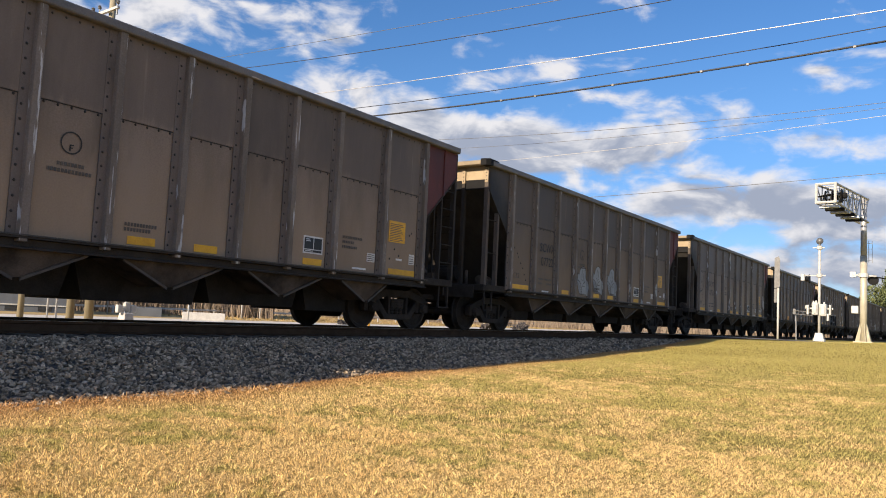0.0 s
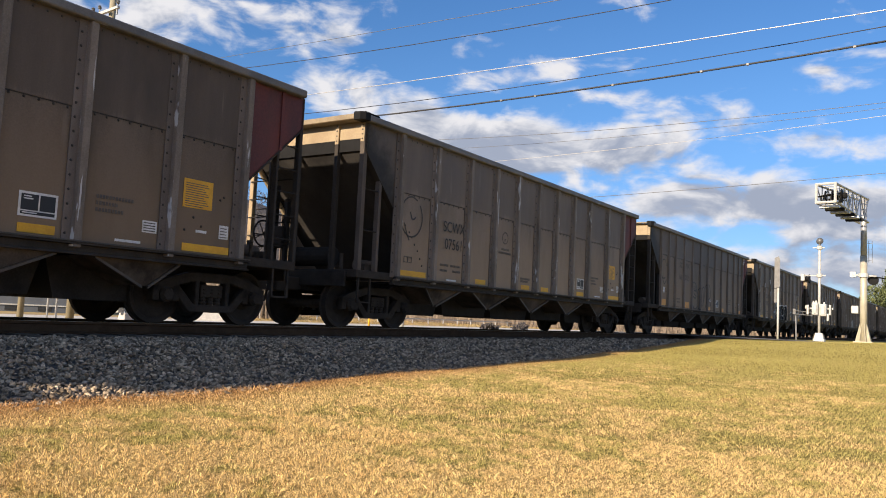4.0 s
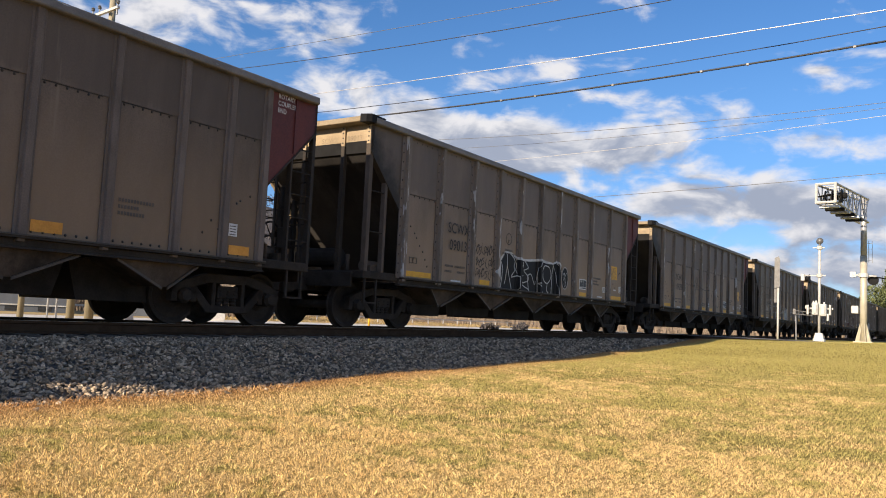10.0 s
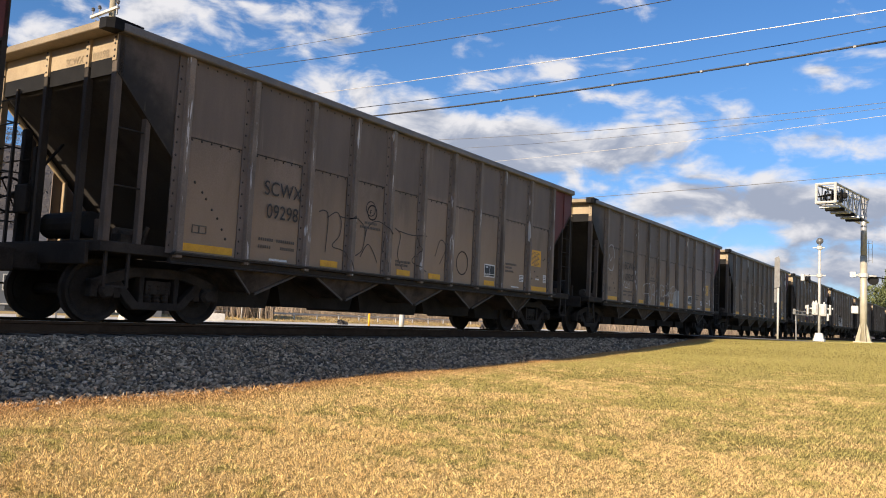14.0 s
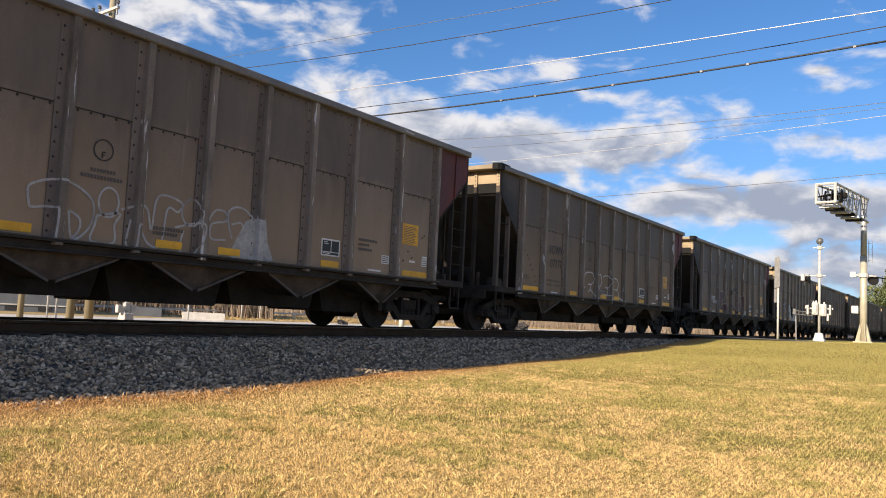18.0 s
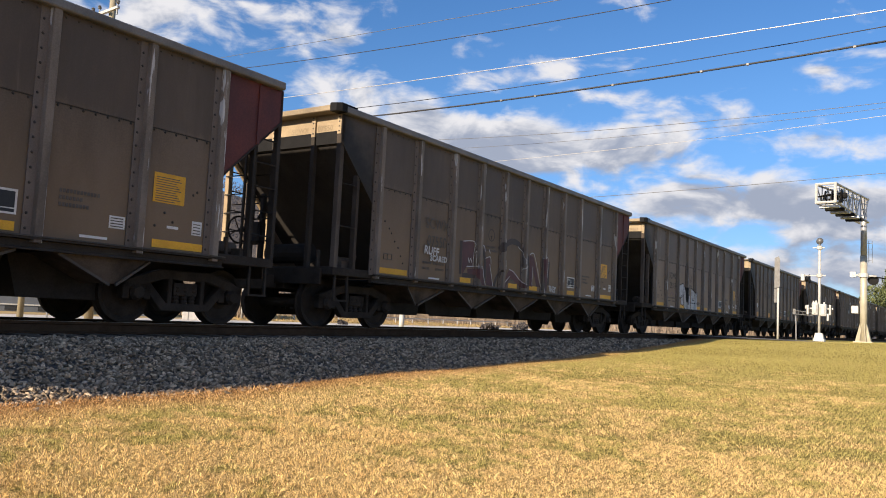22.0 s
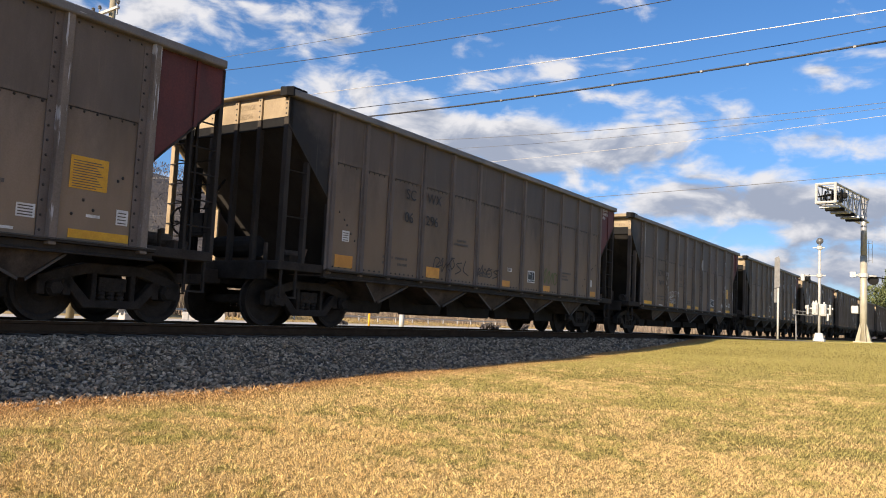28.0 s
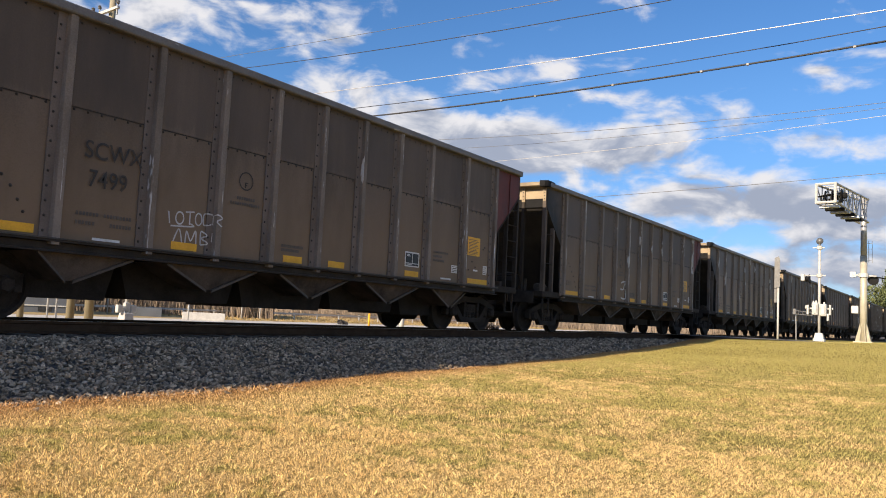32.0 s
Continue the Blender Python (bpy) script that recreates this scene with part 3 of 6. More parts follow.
# ---- road crossing behind the rise ----
def build_road():
    bm = bmesh.new()
    pts = [(y, (0.02 if y > -12 else -0.1 + 0.12 * smooth_step((y + 60) / 48)) if y < -1 else 0.0) for y in (-200, -60, -30, -20, -12, -6, -2.2, 2.2)]
    pts += [(8, -0.35), (20, FAR_Z + 0.05), (29.5, FAR_Z + 0.05)]
    rows = [[bm.verts.new((x, y, max(z, ground_z(x, y) + 0.02))) for x in (32.2, 33.5, 35.0, 36.5)] for y, z in pts]
    for a, b in zip(rows, rows[1:]):
        for i in range(3):
            bm.faces.new((a[i], a[i + 1], b[i + 1], b[i]))
    thing("road", bm, ASPHALT, "worn grey asphalt road over the level crossing", "road", kind="structure")
    bm = bmesh.new()
    slab(bm, [(-150, 30, FAR_Z + 0.012), (-150, 42, FAR_Z + 0.012), (600, 42, FAR_Z + 0.012), (600, 30, FAR_Z + 0.012)], (0, 0, -0.2))
    thing("far_road", bm, CONCRETE, "pale concrete road along the far field", "road", kind="structure")
    bm = bmesh.new()
    slab(bm, [(-400, 42.2, FAR_Z + 0.008), (-400, 260, FAR_Z + 0.2), (900, 260, FAR_Z + 0.2), (900, 42.2, FAR_Z + 0.008)], (0, 0, -0.2))
    slab(bm, [(-400, 4.4, FAR_Z + 0.006), (-400, 29.8, FAR_Z + 0.006), (900, 29.8, FAR_Z + 0.006), (900, 4.4, FAR_Z + 0.006)], (0, 0, -0.2))
    thing("field", bm, DRY, "dry tan grass field beyond the railway", "field", kind="structure")


build_road()

# ---- the train ----
RIBS_A = [-6.2, -4.9, -3.53, -2.33, -1.20, -0.06, 1.07, 2.20, 3.34, 4.78, 6.10]
RIBS_B = [-6.2, -5.3, -4.45, -3.34, -2.23, -1.08, 0.05, 1.18, 2.30, 3.43, 4.55, 5.44, 6.2]
SIDE = 1.56
WHEEL_R = 0.457


def surface(style, x, z):
    """How far out the near side of a car lies at a place along and up."""
    ribs, wide, seam = (RIBS_A, 0.105, 2.82) if style == "a" else (RIBS_B, 0.09, 3.06)
    for r in ribs:
        if abs(x - r) < wide / 2 + 0.012:
            return -SIDE - (0.092 if style == "a" else 0.064)
        if -0.2 < x - r < 0.1:
            return -SIDE - 0.0255
    return -SIDE - (0.0165 if z > seam else 0.005)


def rib_mesh(wide, s, style):
    """A hat-shaped side stake with its flange plate, for the near (s = -1) or far side."""
    bm = bmesh.new()
    w, d = wide / 2, 0.078 if style == "a" else 0.05
    y0 = s * (SIDE + 0.010)
    slab(bm, [(-w - 0.02, y0, 0.99), (-w, y0 + s * d, 0.99), (w, y0 + s * d, 0.99), (w + 0.02, y0, 0.99)], (0, 0, 3.02))
    return mesh_of("rib", bm, RIB if style == "a" else FLANGE, bevel=0.006)


def flange_mesh(s, style):
    """The flat plate under a stake, with its bolted edge."""
    bm = bmesh.new()
    left = 0.19 if style == "a" else 0.10
    box(bm, -left, 0.09, min(s * SIDE, s * (SIDE + 0.022)), max(s * SIDE, s * (SIDE + 0.022)), 1.05, 4.01)
    return mesh_of("rib_flange", bm, FLANGE)


def rung_mesh(way):
    bm = bmesh.new()
    rod(bm, Vector(way) * -0.27, Vector(way) * 0.27, 0.013, 6)
    return mesh_of("rung", bm, BLACK)


RUNG, RUNG_ACROSS = rung_mesh((1, 0, 0)), rung_mesh((0, 1, 0))


def dome(bm, x, y, z, r):
    """A small bolt head that stands out towards the viewer's side."""
    tip = bm.verts.new((x, y - r * 0.75, z))
    ring = [bm.verts.new((x + r * math.cos(i * 1.0472), y, z + r * math.sin(i * 1.0472))) for i in range(6)]
    for i in range(6):
        bm.faces.new((ring[i], ring[(i + 1) % 6], tip))


def wheelset(parent, x):
    bm = bmesh.new()
    for s in (-1, 1):
        prof = [(0.10, -0.075), (0.12, 0.075), (0.20, 0.03), (0.36, 0.02), (0.40, 0.066), (0.452, 0.066), (0.457, -0.03), (0.482, -0.045), (0.482, -0.07), (0.40, -0.07), (0.36, -0.02), (0.20, -0.02), (0.12, -0.075)]
        lathe(bm, [(r, s * a) for r, a in prof], "y", (0, s * 0.75, 0), 32)
        rod(bm, (0, s * 0.82, 0), (0, s * 1.10, 0), 0.12, 14)
        rod(bm, (0, s * 1.10, 0), (0, s * 1.15, 0), 0.125, 6, 0.09)
    rod(bm, (0, -0.82, 0), (0, 0.82, 0), 0.085, 12)
    ob = part("wheelset", bm, UNDER, parent)
    ob.location = (x, 0, WHEEL_R)
    return ob


def spring_mesh():
    bm = bmesh.new()
    lathe(bm, [(0.05 + 0.014 * (k % 2), k * 0.028) for k in range(10)], "z", (0, 0, 0), 10)
    return mesh_of("spring", bm, UNDER)


SPRING = spring_mesh()


def truck(car, at):
    bm = bmesh.new()
    slab(bm, [(-0.22, -1.05, 0.44), (-0.22, -0.6, 0.36), (-0.22, 0.6, 0.36), (-0.22, 1.05, 0.44), (-0.22, 1.05, 0.64), (-0.22, -1.05, 0.64)], (0.44, 0, 0))
    rod(bm, (0, 0, 0.62), (0, 0, 0.78), 0.18, 16)
    bogie = part("truck", bm, UNDER, car, bevel=0.01)
    bogie.location = (at, 0, 0)
    for s in (-1, 1):
        y0 = s * 0.93
        th = (0, s * 0.14, 0)
        bm = bmesh.new()
        slab(bm, [(x, y0, z) for x, z in ((-1.12, 0.60), (-0.9, 0.70), (-0.45, 0.83), (0.45, 0.83), (0.9, 0.70), (1.12, 0.60), (1.12, 0.50), (0.9, 0.54), (0.40, 0.68), (-0.40, 0.68), (-0.9, 0.54), (-1.12, 0.50))], th)
        slab(bm, [(x, y0, z) for x, z in ((-0.80, 0.57), (-0.44, 0.20), (0.44, 0.20), (0.80, 0.57), (0.66, 0.62), (0.36, 0.32), (-0.36, 0.32), (-0.66, 0.62))], th)
        for a in (-0.34, 0.27):
            slab(bm, [(a, y0, 0.30), (a + 0.08, y0, 0.30), (a + 0.08, y0, 0.72), (a, y0, 0.72)], th)
        for a in (-1.12, -0.76, 0.64, 1.0):
            slab(bm, [(a, y0, 0.36), (a + 0.12, y0, 0.36), (a + 0.12, y0, 0.62), (a, y0, 0.62)], th)
        part("side_frame", bm, UNDER, bogie, "cast steel side frame", bevel=0.012)
        for a in (-0.15, 0.0, 0.15):
            ob = new("spring", SPRING)
            ob.parent = bogie
            ob.location = (a, s * 1.0, 0.32)
    for a in (-0.89, 0.89):
        wheelset(bogie, a)


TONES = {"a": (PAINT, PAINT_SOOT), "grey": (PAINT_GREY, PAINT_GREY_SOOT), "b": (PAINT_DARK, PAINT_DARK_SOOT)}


def coal_car(style, tone):
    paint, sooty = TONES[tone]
    ribs, wide, seam = (RIBS_A, 0.105, 2.82) if style == "a" else (RIBS_B, 0.09, 3.06)
    car = new("coal_hopper_car")
    edges = [-7.36] + ribs + [7.36]
    # side panels, bay by bay on the near side
    for i, (x0, x1) in enumerate(zip(edges, edges[1:])):
        bm = bmesh.new()
        if i == 0:
            slab(bm, [(-7.36, -SIDE, 4.03), (-7.36, -SIDE, 3.47), (x1, -SIDE, 2.27), (x1, -SIDE, 4.03)], (0, 0.02, 0))
        elif i == len(edges) - 2:
            slab(bm, [(7.36, -SIDE, 4.03), (7.36, -SIDE, 3.47), (x0, -SIDE, 2.27), (x0, -SIDE, 4.03)], (0, 0.02, 0))
        else:
            box(bm, x0, x1, -SIDE, -SIDE + 0.02, 1.04, seam + 0.05)
            box(bm, x0, x1, -SIDE - 0.016, -SIDE + 0.01, seam, 4.03)
        if i == len(edges) - 2:
            part("end_panel", bm, RED, car, "dull red end panel above the slope sheet")
            bm = bmesh.new()
            box(bm, 6.83, 6.89, -SIDE - 0.022, -SIDE, 2.98, 4.01)
            part("panel_stake", bm, RED, car)
        else:
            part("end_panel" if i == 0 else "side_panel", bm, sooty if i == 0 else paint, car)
    bm = bmesh.new()
    slab(bm, [(-7.36, SIDE, 4.03), (-7.36, SIDE, 3.47), (-6.2, SIDE, 2.27), (-6.2, SIDE, 1.04), (6.2, SIDE, 1.04), (6.2, SIDE, 2.27), (7.36, SIDE, 3.47), (7.36, SIDE, 4.03)], (0, -0.02, 0))
    part("far_side_sheet", bm, paint, car)
    for s in (-1, 1):
        me, plate = rib_mesh(wide, s, style), flange_mesh(s, style)
        for x in ribs:
            for name, data in (("rib", me), ("rib_flange", plate)):
                ob = new(name, data)
                ob.parent = car
                ob.location = (x, 0, 0)
    # bolt rows
    bm = bmesh.new()
    for r in ribs:
        step = 0.19 if style == "a" else 0.0
        if style == "a":
            for k in range(15):
                dome(bm, r - 0.145, -SIDE - 0.022, 1.16 + k * step, 0.021)
    for x0, x1 in zip(ribs, ribs[1:]):
        lo, hi = x0 + 0.14, x1 - 0.24
        n = max(2, int((hi - lo) / (0.17 if style == "a" else 0.14)))
        for k in range(n + 1):
            x = lo + (hi - lo) * k / n
            dome(bm, x, -SIDE, seam - 0.035, 0.021)
            if style == "a":
                dome(bm, x, -SIDE - 0.016, 3.93, 0.018)
            else:
                dome(bm, x, -SIDE, 1.13, 0.022)
    for x0, x1 in zip(ribs, ribs[1:]):
        box(bm, x0 + 0.09, x1 - 0.19, -SIDE - 0.006, -SIDE, seam - 0.016, seam - 0.001)
    tagged(part("bolts", bm, LETTER, car, "rows of dark bolt heads along a dark seam"), kind="stuff")
    # dents of old fastenings on the outer bays
    bm = bmesh.new()
    for x, z in ((-5.95, 2.15), (-5.8, 2.02), (-5.72, 1.93), (-5.6, 1.78), (-5.48, 1.66), (-5.38, 1.5), (-5.3, 1.36), (5.95, 2.1), (5.75, 2.0), (5.68, 1.95), (5.2, 1.62), (5.05, 1.42), (5.35, 1.5)):
        dome(bm, x, -SIDE, z, 0.024)
    tagged(part("plugs", bm, LETTER, car, "scattered dark plugged holes"), kind="stuff")
    # top chords
    low, high = (3.985, 4.12) if style == "a" else (3.945, 4.08)
    for s in (-1, 1):
        bm = bmesh.new()
        slab(bm, [(-7.40, s * 1.53, low), (-7.40, s * 1.66, low), (-7.40, s * 1.68, low + 0.02), (-7.40, s * 1.68, high - 0.02), (-7.40, s * 1.66, high), (-7.40, s * 1.53, high)], (14.71, 0, 0))
        part("top_chord", bm, CHORD, car, bevel=0.008)
    for s in (-1, 1):
        bm = bmesh.new()
        if s > 0:
            box(bm, 7.20, 7.35, -1.52, 1.52, low + 0.03, high - 0.01)
        else:
            box(bm, -7.62 if style == "a" else -7.52, -7.34, -1.46, 1.46, 4.005 if style == "a" else 4.03, high - 0.01)
        part("end_chord", bm, TAN_DULL if s < 0 else CHORD, car, "tan painted end beam" if s < 0 else "", bevel=0.01)
        for t in (-1, 1) if s < 0 else ():
            bm = bmesh.new()
            e = 7.635 if style == "a" else 7.53
            slab(bm, [(-7.402, t * 1.464, low), (-7.402, t * 1.69, low), (-e + 0.09, t * 1.69, low), (-e, t * 1.62, low), (-e, t * 1.464, low)], (0, 0, high - low + 0.008))
            slab(bm, [(-7.08, t * 1.50, high + 0.004), (-7.08, t * 1.66, high + 0.004), (-e + 0.1, t * 1.67, high + 0.009), (-e + 0.02, t * 1.46, high + 0.009)], (0, 0, 0.022))
            part("corner_cap", bm, DARK, car)
        bm = bmesh.new()
        box(bm, min(s * 7.33, s * 7.36), max(s * 7.33, s * 7.36), -1.54, 1.54, 3.68 if style == "a" else 3.62, 4.003 if style == "a" else 4.025)
        part("end_plate", bm, TAN if s < 0 else PAINT, car, "tan upper end plate" if s < 0 else "")
        # black strip that paints the neighbouring car's shadow on the plate
        bm = bmesh.new()
        box(bm, min(s * 7.33, s * 7.358), max(s * 7.33, s * 7.358), -1.54, 1.54, 3.44, 3.678 if style == "a" else 3.618)
        part("end_plate_edge", bm, DARK, car, "black lower edge of the end plate, painted as shadow")
        # sooty sheet, its colour also holding the shade under the overhang
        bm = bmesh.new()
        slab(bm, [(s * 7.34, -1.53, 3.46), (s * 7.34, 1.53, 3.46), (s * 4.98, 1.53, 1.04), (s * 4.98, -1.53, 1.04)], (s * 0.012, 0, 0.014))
        part("slope_sheet", bm, SOOT_SHADED, car, "sooty sloping end sheet with shade in its colour")
        # flanges along the cut edge of the side sheets
        for t in (-1, 1):
            bm = bmesh.new()
            y0, y1 = sorted((t * 1.44, t * 1.575))
            foot = abs(ribs[0] if s < 0 else ribs[-1])
            slab(bm, [(s * 7.36, y0, 3.47), (s * 7.36, y1, 3.47), (s * foot, y1, 2.27), (s * foot, y0, 2.27)], (s * 0.02, 0, -0.02))
            box(bm, min(s * foot, s * (foot + 0.03)), max(s * foot, s * (foot + 0.03)), y0, y1, 1.1, 2.27)
            # far leading flange painted as sunlit, the others as shaded
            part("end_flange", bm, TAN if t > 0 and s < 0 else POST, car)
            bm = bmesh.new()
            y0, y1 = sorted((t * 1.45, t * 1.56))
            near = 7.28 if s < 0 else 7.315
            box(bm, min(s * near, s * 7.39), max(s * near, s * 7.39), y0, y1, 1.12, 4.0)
            # far leading post likewise carries sunlight in its tan colour
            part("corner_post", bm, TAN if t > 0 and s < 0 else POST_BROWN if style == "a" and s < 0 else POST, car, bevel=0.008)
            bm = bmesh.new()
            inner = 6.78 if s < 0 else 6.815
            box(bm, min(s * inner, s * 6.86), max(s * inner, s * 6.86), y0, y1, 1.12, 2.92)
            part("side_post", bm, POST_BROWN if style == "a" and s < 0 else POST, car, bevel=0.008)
            for k in (1, 3) if s < 0 and t < 0 else range(5):
                ob = new("rung", RUNG)
                ob.parent = car
                ob.location = (s * 7.075, t * 1.53, 1.5 + k * 0.40)
            for y in () if s > 0 else ((-0.85,) if t < 0 else (0.2,)) if style == "a" else ((-0.85, -0.25) if t < 0 else (0.4, 1.0)):
                # lower post in the dark tone, shade painted below the tan top
                bm = bmesh.new()
                box(bm, min(s * 7.30, s * 7.40), max(s * 7.30, s * 7.40), y - 0.045, y + 0.045, 1.12, 3.6)
                post = part("end_post", bm, POST, car, bevel=0.008)
                # upper post in tan: sunlight painted above the shadow line
                bm = bmesh.new()
                box(bm, min(s * 7.34, s * 7.40), max(s * 7.34, s * 7.40), y - 0.045, y + 0.045, 3.602, 3.998)
                cap = part("post_top", bm, TAN, post, "bolted post top with sunlight painted in tan")
                for k in range(4):
                    bm = bmesh.new()
                    box(bm, -7.41, -7.40, y - 0.012, y + 0.012, 3.65 + k * 0.1, 3.674 + k * 0.1)
                    part("bolt", bm, LETTER, post)
            if s < 0 and t < 0:
                # tan face that paints the sunlit upper front of the corner post
                bm = bmesh.new()
                box(bm, -7.402, -7.392, -1.555, -1.465, 3.61, 3.975)
                strip = part("corner_strip", bm, TAN, car, "bolted corner strip with sunlight painted in tan")
                for k in range(4):
                    bm = bmesh.new()
                    box(bm, -7.412, -7.402, -1.525, -1.500, 3.65 + k * 0.09, 3.675 + k * 0.09)
                    part("bolt", bm, LETTER, strip)
            # rungs on the end beside the far corner
            if t == -s:
                for k in range(6):
                    ob = new("rung", RUNG_ACROSS)
                    ob.parent = car
                    ob.location = (s * 7.42, t * 1.23, 1.45 + k * 0.38)
                bm = bmesh.new()
                box(bm, min(s * 7.38, s * 7.42), max(s * 7.38, s * 7.42), t * 0.95 - 0.025, t * 0.95 + 0.025, 1.12, 3.5)
                part("ladder_stile", bm, POST, car)
            # stirrup step below the corner
            bm = bmesh.new()
            for a in (7.30, 6.95):
                box(bm, min(s * a, s * (a - 0.04)), max(s * a, s * (a - 0.04)), t * 1.5 - 0.02, t * 1.5 + 0.02, 0.52, 1.02)
            box(bm, min(s * 6.91, s * 7.30), max(s * 6.91, s * 7.30), t * 1.5 - 0.03, t * 1.5 + 0.03, 0.50, 0.53)
            part("step", bm, UNDER, car)
        bm = bmesh.new()
        box(bm, min(s * 6.1, s * 7.40), max(s * 6.1, s * 7.40), -1.55, 1.55, 0.98, 1.13)
        box(bm, min(s * 7.40, s * 7.46), max(s * 7.40, s * 7.46), -1.3, 1.3, 0.80, 1.10)
        part("end_platform", bm, UNDER, car, bevel=0.01)
        bm = bmesh.new()
        box(bm, min(s * 7.3, s * 7.85), max(s * 7.3, s * 7.85), -0.13, 0.13, 0.70, 0.96)
        box(bm, min(s * 7.80, s * 8.10), max(s * 7.80, s * 8.10), -0.17, 0.10, 0.66, 1.0)
        rod(bm, (s * 7.85, 0.3, 0.85), (s * 8.1, 0.15, 0.45), 0.03, 6)
        part("coupler", bm, UNDER, car, bevel=0.02)
        # pipes, valves and hoses on the platform
        bm = bmesh.new()
        rod(bm, (s * 6.9, -1.1, 1.26), (s * 6.45, -1.1, 1.26), 0.11, 12)
        rod(bm, (s * 7.0, -0.8, 1.13), (s * 7.0, -0.8, 1.48), 0.04, 8)
        rod(bm, (s * 6.6, -1.3, 1.13), (s * 6.55, -1.35, 1.40), 0.03, 8)
        box(bm, s * 6.9 - 0.12, s * 6.9 + 0.12, -1.42, -1.2, 1.13, 1.26)
        part("air_valve", bm, HOPPER, car, bevel=0.006)
        truck(car, s * 6.07)
    # hand brake and reservoir on the leading platform
    bm = bmesh.new()
    hoop(bm, (-7.30, 1.15, 1.88), 0.27, 0.02, "y")
    for k in range(4):
        rod(bm, (-7.30, 1.15, 1.88), (-7.30 + 0.27 * math.cos(k * 1.5708 + 0.5), 1.15, 1.88 + 0.27 * math.sin(k * 1.5708 + 0.5)), 0.013, 5)
    part("brake_wheel", bm, BLACK, car)
    bm = bmesh.new()
    box(bm, -7.34, -7.12, 0.55, 0.92, 1.58, 2.02)
    box(bm, -7.28, -7.16, 0.85, 0.97, 1.13, 2.9)
    box(bm, -7.28, -7.18, 0.50, 0.60, 1.13, 2.6)
    rod(bm, (-7.22, 0.7, 2.1), (-6.75, 0.7, 2.75), 0.03, 6)
    rod(bm, (-6.9, -0.5, 1.42), (-6.9, 0.6, 1.42), 0.2, 14)
    rod(bm, (-7.25, 1.0, 1.88), (-7.25, 1.16, 1.88), 0.06, 8)
    rod(bm, (-7.3, 1.42, 1.6), (-7.3, 0.6, 1.6), 0.014, 5)
    rod(bm, (-7.3, 1.42, 2.4), (-7.3, 0.6, 2.4), 0.014, 5)
    part("brake_gear", bm, BLACK, car, bevel=0.015)
    # sills and hoppers
    for s in (-1, 1):
        bm = bmesh.new()
        slab(bm, [(-6.3, s * 1.5, 1.06), (-6.3, s * 1.66, 1.06), (-6.3, s * 1.66, 1.03), (-6.3, s * 1.57, 1.02), (-6.3, s * 1.57, 0.93), (-6.3, s * 1.62, 0.92), (-6.3, s * 1.62, 0.90), (-6.3, s * 1.5, 0.90)], (12.6, 0, 0))
        part("side_sill", bm, POST, car)
        bm = bmesh.new()
        y0, y1 = sorted((s * 1.585, s * 1.672))
        box(bm, -6.28, 6.28, y0, y1, 1.062, 1.078)
        part("sill_lip", bm, TRIM, car, "rubbed lip of the sill")
    bm = bmesh.new()
    box(bm, -7.4, 7.4, -0.33, 0.33, 0.72, 0.98)
    part("centre_sill", bm, UNDER, car)
    # unseen flat sheet added to stop sun leaking through the hollow body
    bm = bmesh.new()
    box(bm, -5.02, 5.02, -1.535, 1.535, 0.99, 1.02)
    part("floor_sheet", bm, UNDER, car)
    for i, v in enumerate((-4.55, -2.26, 0.0, 2.27, 4.55)):
        a, b = (0.50 if i == 0 else 0.87), (0.50 if i == 4 else 0.87)
        bm = bmesh.new()
        frustum(bm, (v - 0.05, v + 0.05, -1.40, 1.40, 0.555), (v - a, v + b, -1.50, 1.50, 0.915))
        pocket = part("hopper", bm, HOPPER, car, "dusty sloped hopper pocket")
        for s in (-1, 1):
            for end, low in ((v - a, v - 0.05), (v + b, v + 0.05)):
                bm = bmesh.new()
                slab(bm, [(end, s * 1.502, 0.915), (low, s * 1.402, 0.555), (low, s * 1.402, 0.515), (end, s * 1.502, 0.875)], (0, s * 0.035, 0))
                part("hopper_trim", bm, TRIM, pocket)
        bm = bmesh.new()
        slab(bm, [(v - 1.29 * a, -0.75, 0.90), (v - 1.1 * a, -0.75, 0.31 + 0.04 * (i % 2)), (v + 1.1 * b, -0.75, 0.31 + 0.04 * (i % 2)), (v + 1.29 * b, -0.75, 0.90)], (0, 1.5, 0))
        part("outlet_gate", bm, BLACK, pocket)
    # printed markings that each car carries
    long_bar = 0.45 if style == "b" else 0.95
    bars = [(-6.1, long_bar), (-3.12, 0.46), (-0.86, 0.45), (0.27, 0.44), (2.59, 0.48), (5.02, 0.88)] if style == "a" else [(-6.02, 0.5), (-3.1, 0.5), (0.15, 0.42), (2.42, 0.42), (5.57, 0.42)]
    for x, w in bars:
        bm = bmesh.new()
        z0, z1 = (1.11, 1.225) if style == "a" else (1.13, 1.28 if w < 0.5 else 1.36)
        y = surface(style, x + w / 2, 1.2) - 0.001
        box(bm, x, x + w, y - 0.003, y, z0, z1)
        part("reflective_strip", bm, YELLOW if style == "a" else ORANGE, car, "yellow reflective strip" if style == "a" else "orange reflective strip")
    bx, bw = (2.58, 0.50) if style == "a" else (1.52, 0.40)
    bm = bmesh.new()
    y = -SIDE - 0.006
    box(bm, bx, bx + bw, y - 0.002, y, 1.31, 1.62)
    panel = part("data_panel", bm, LABEL, car, "white framed black data panel")
    bm = bmesh.new()
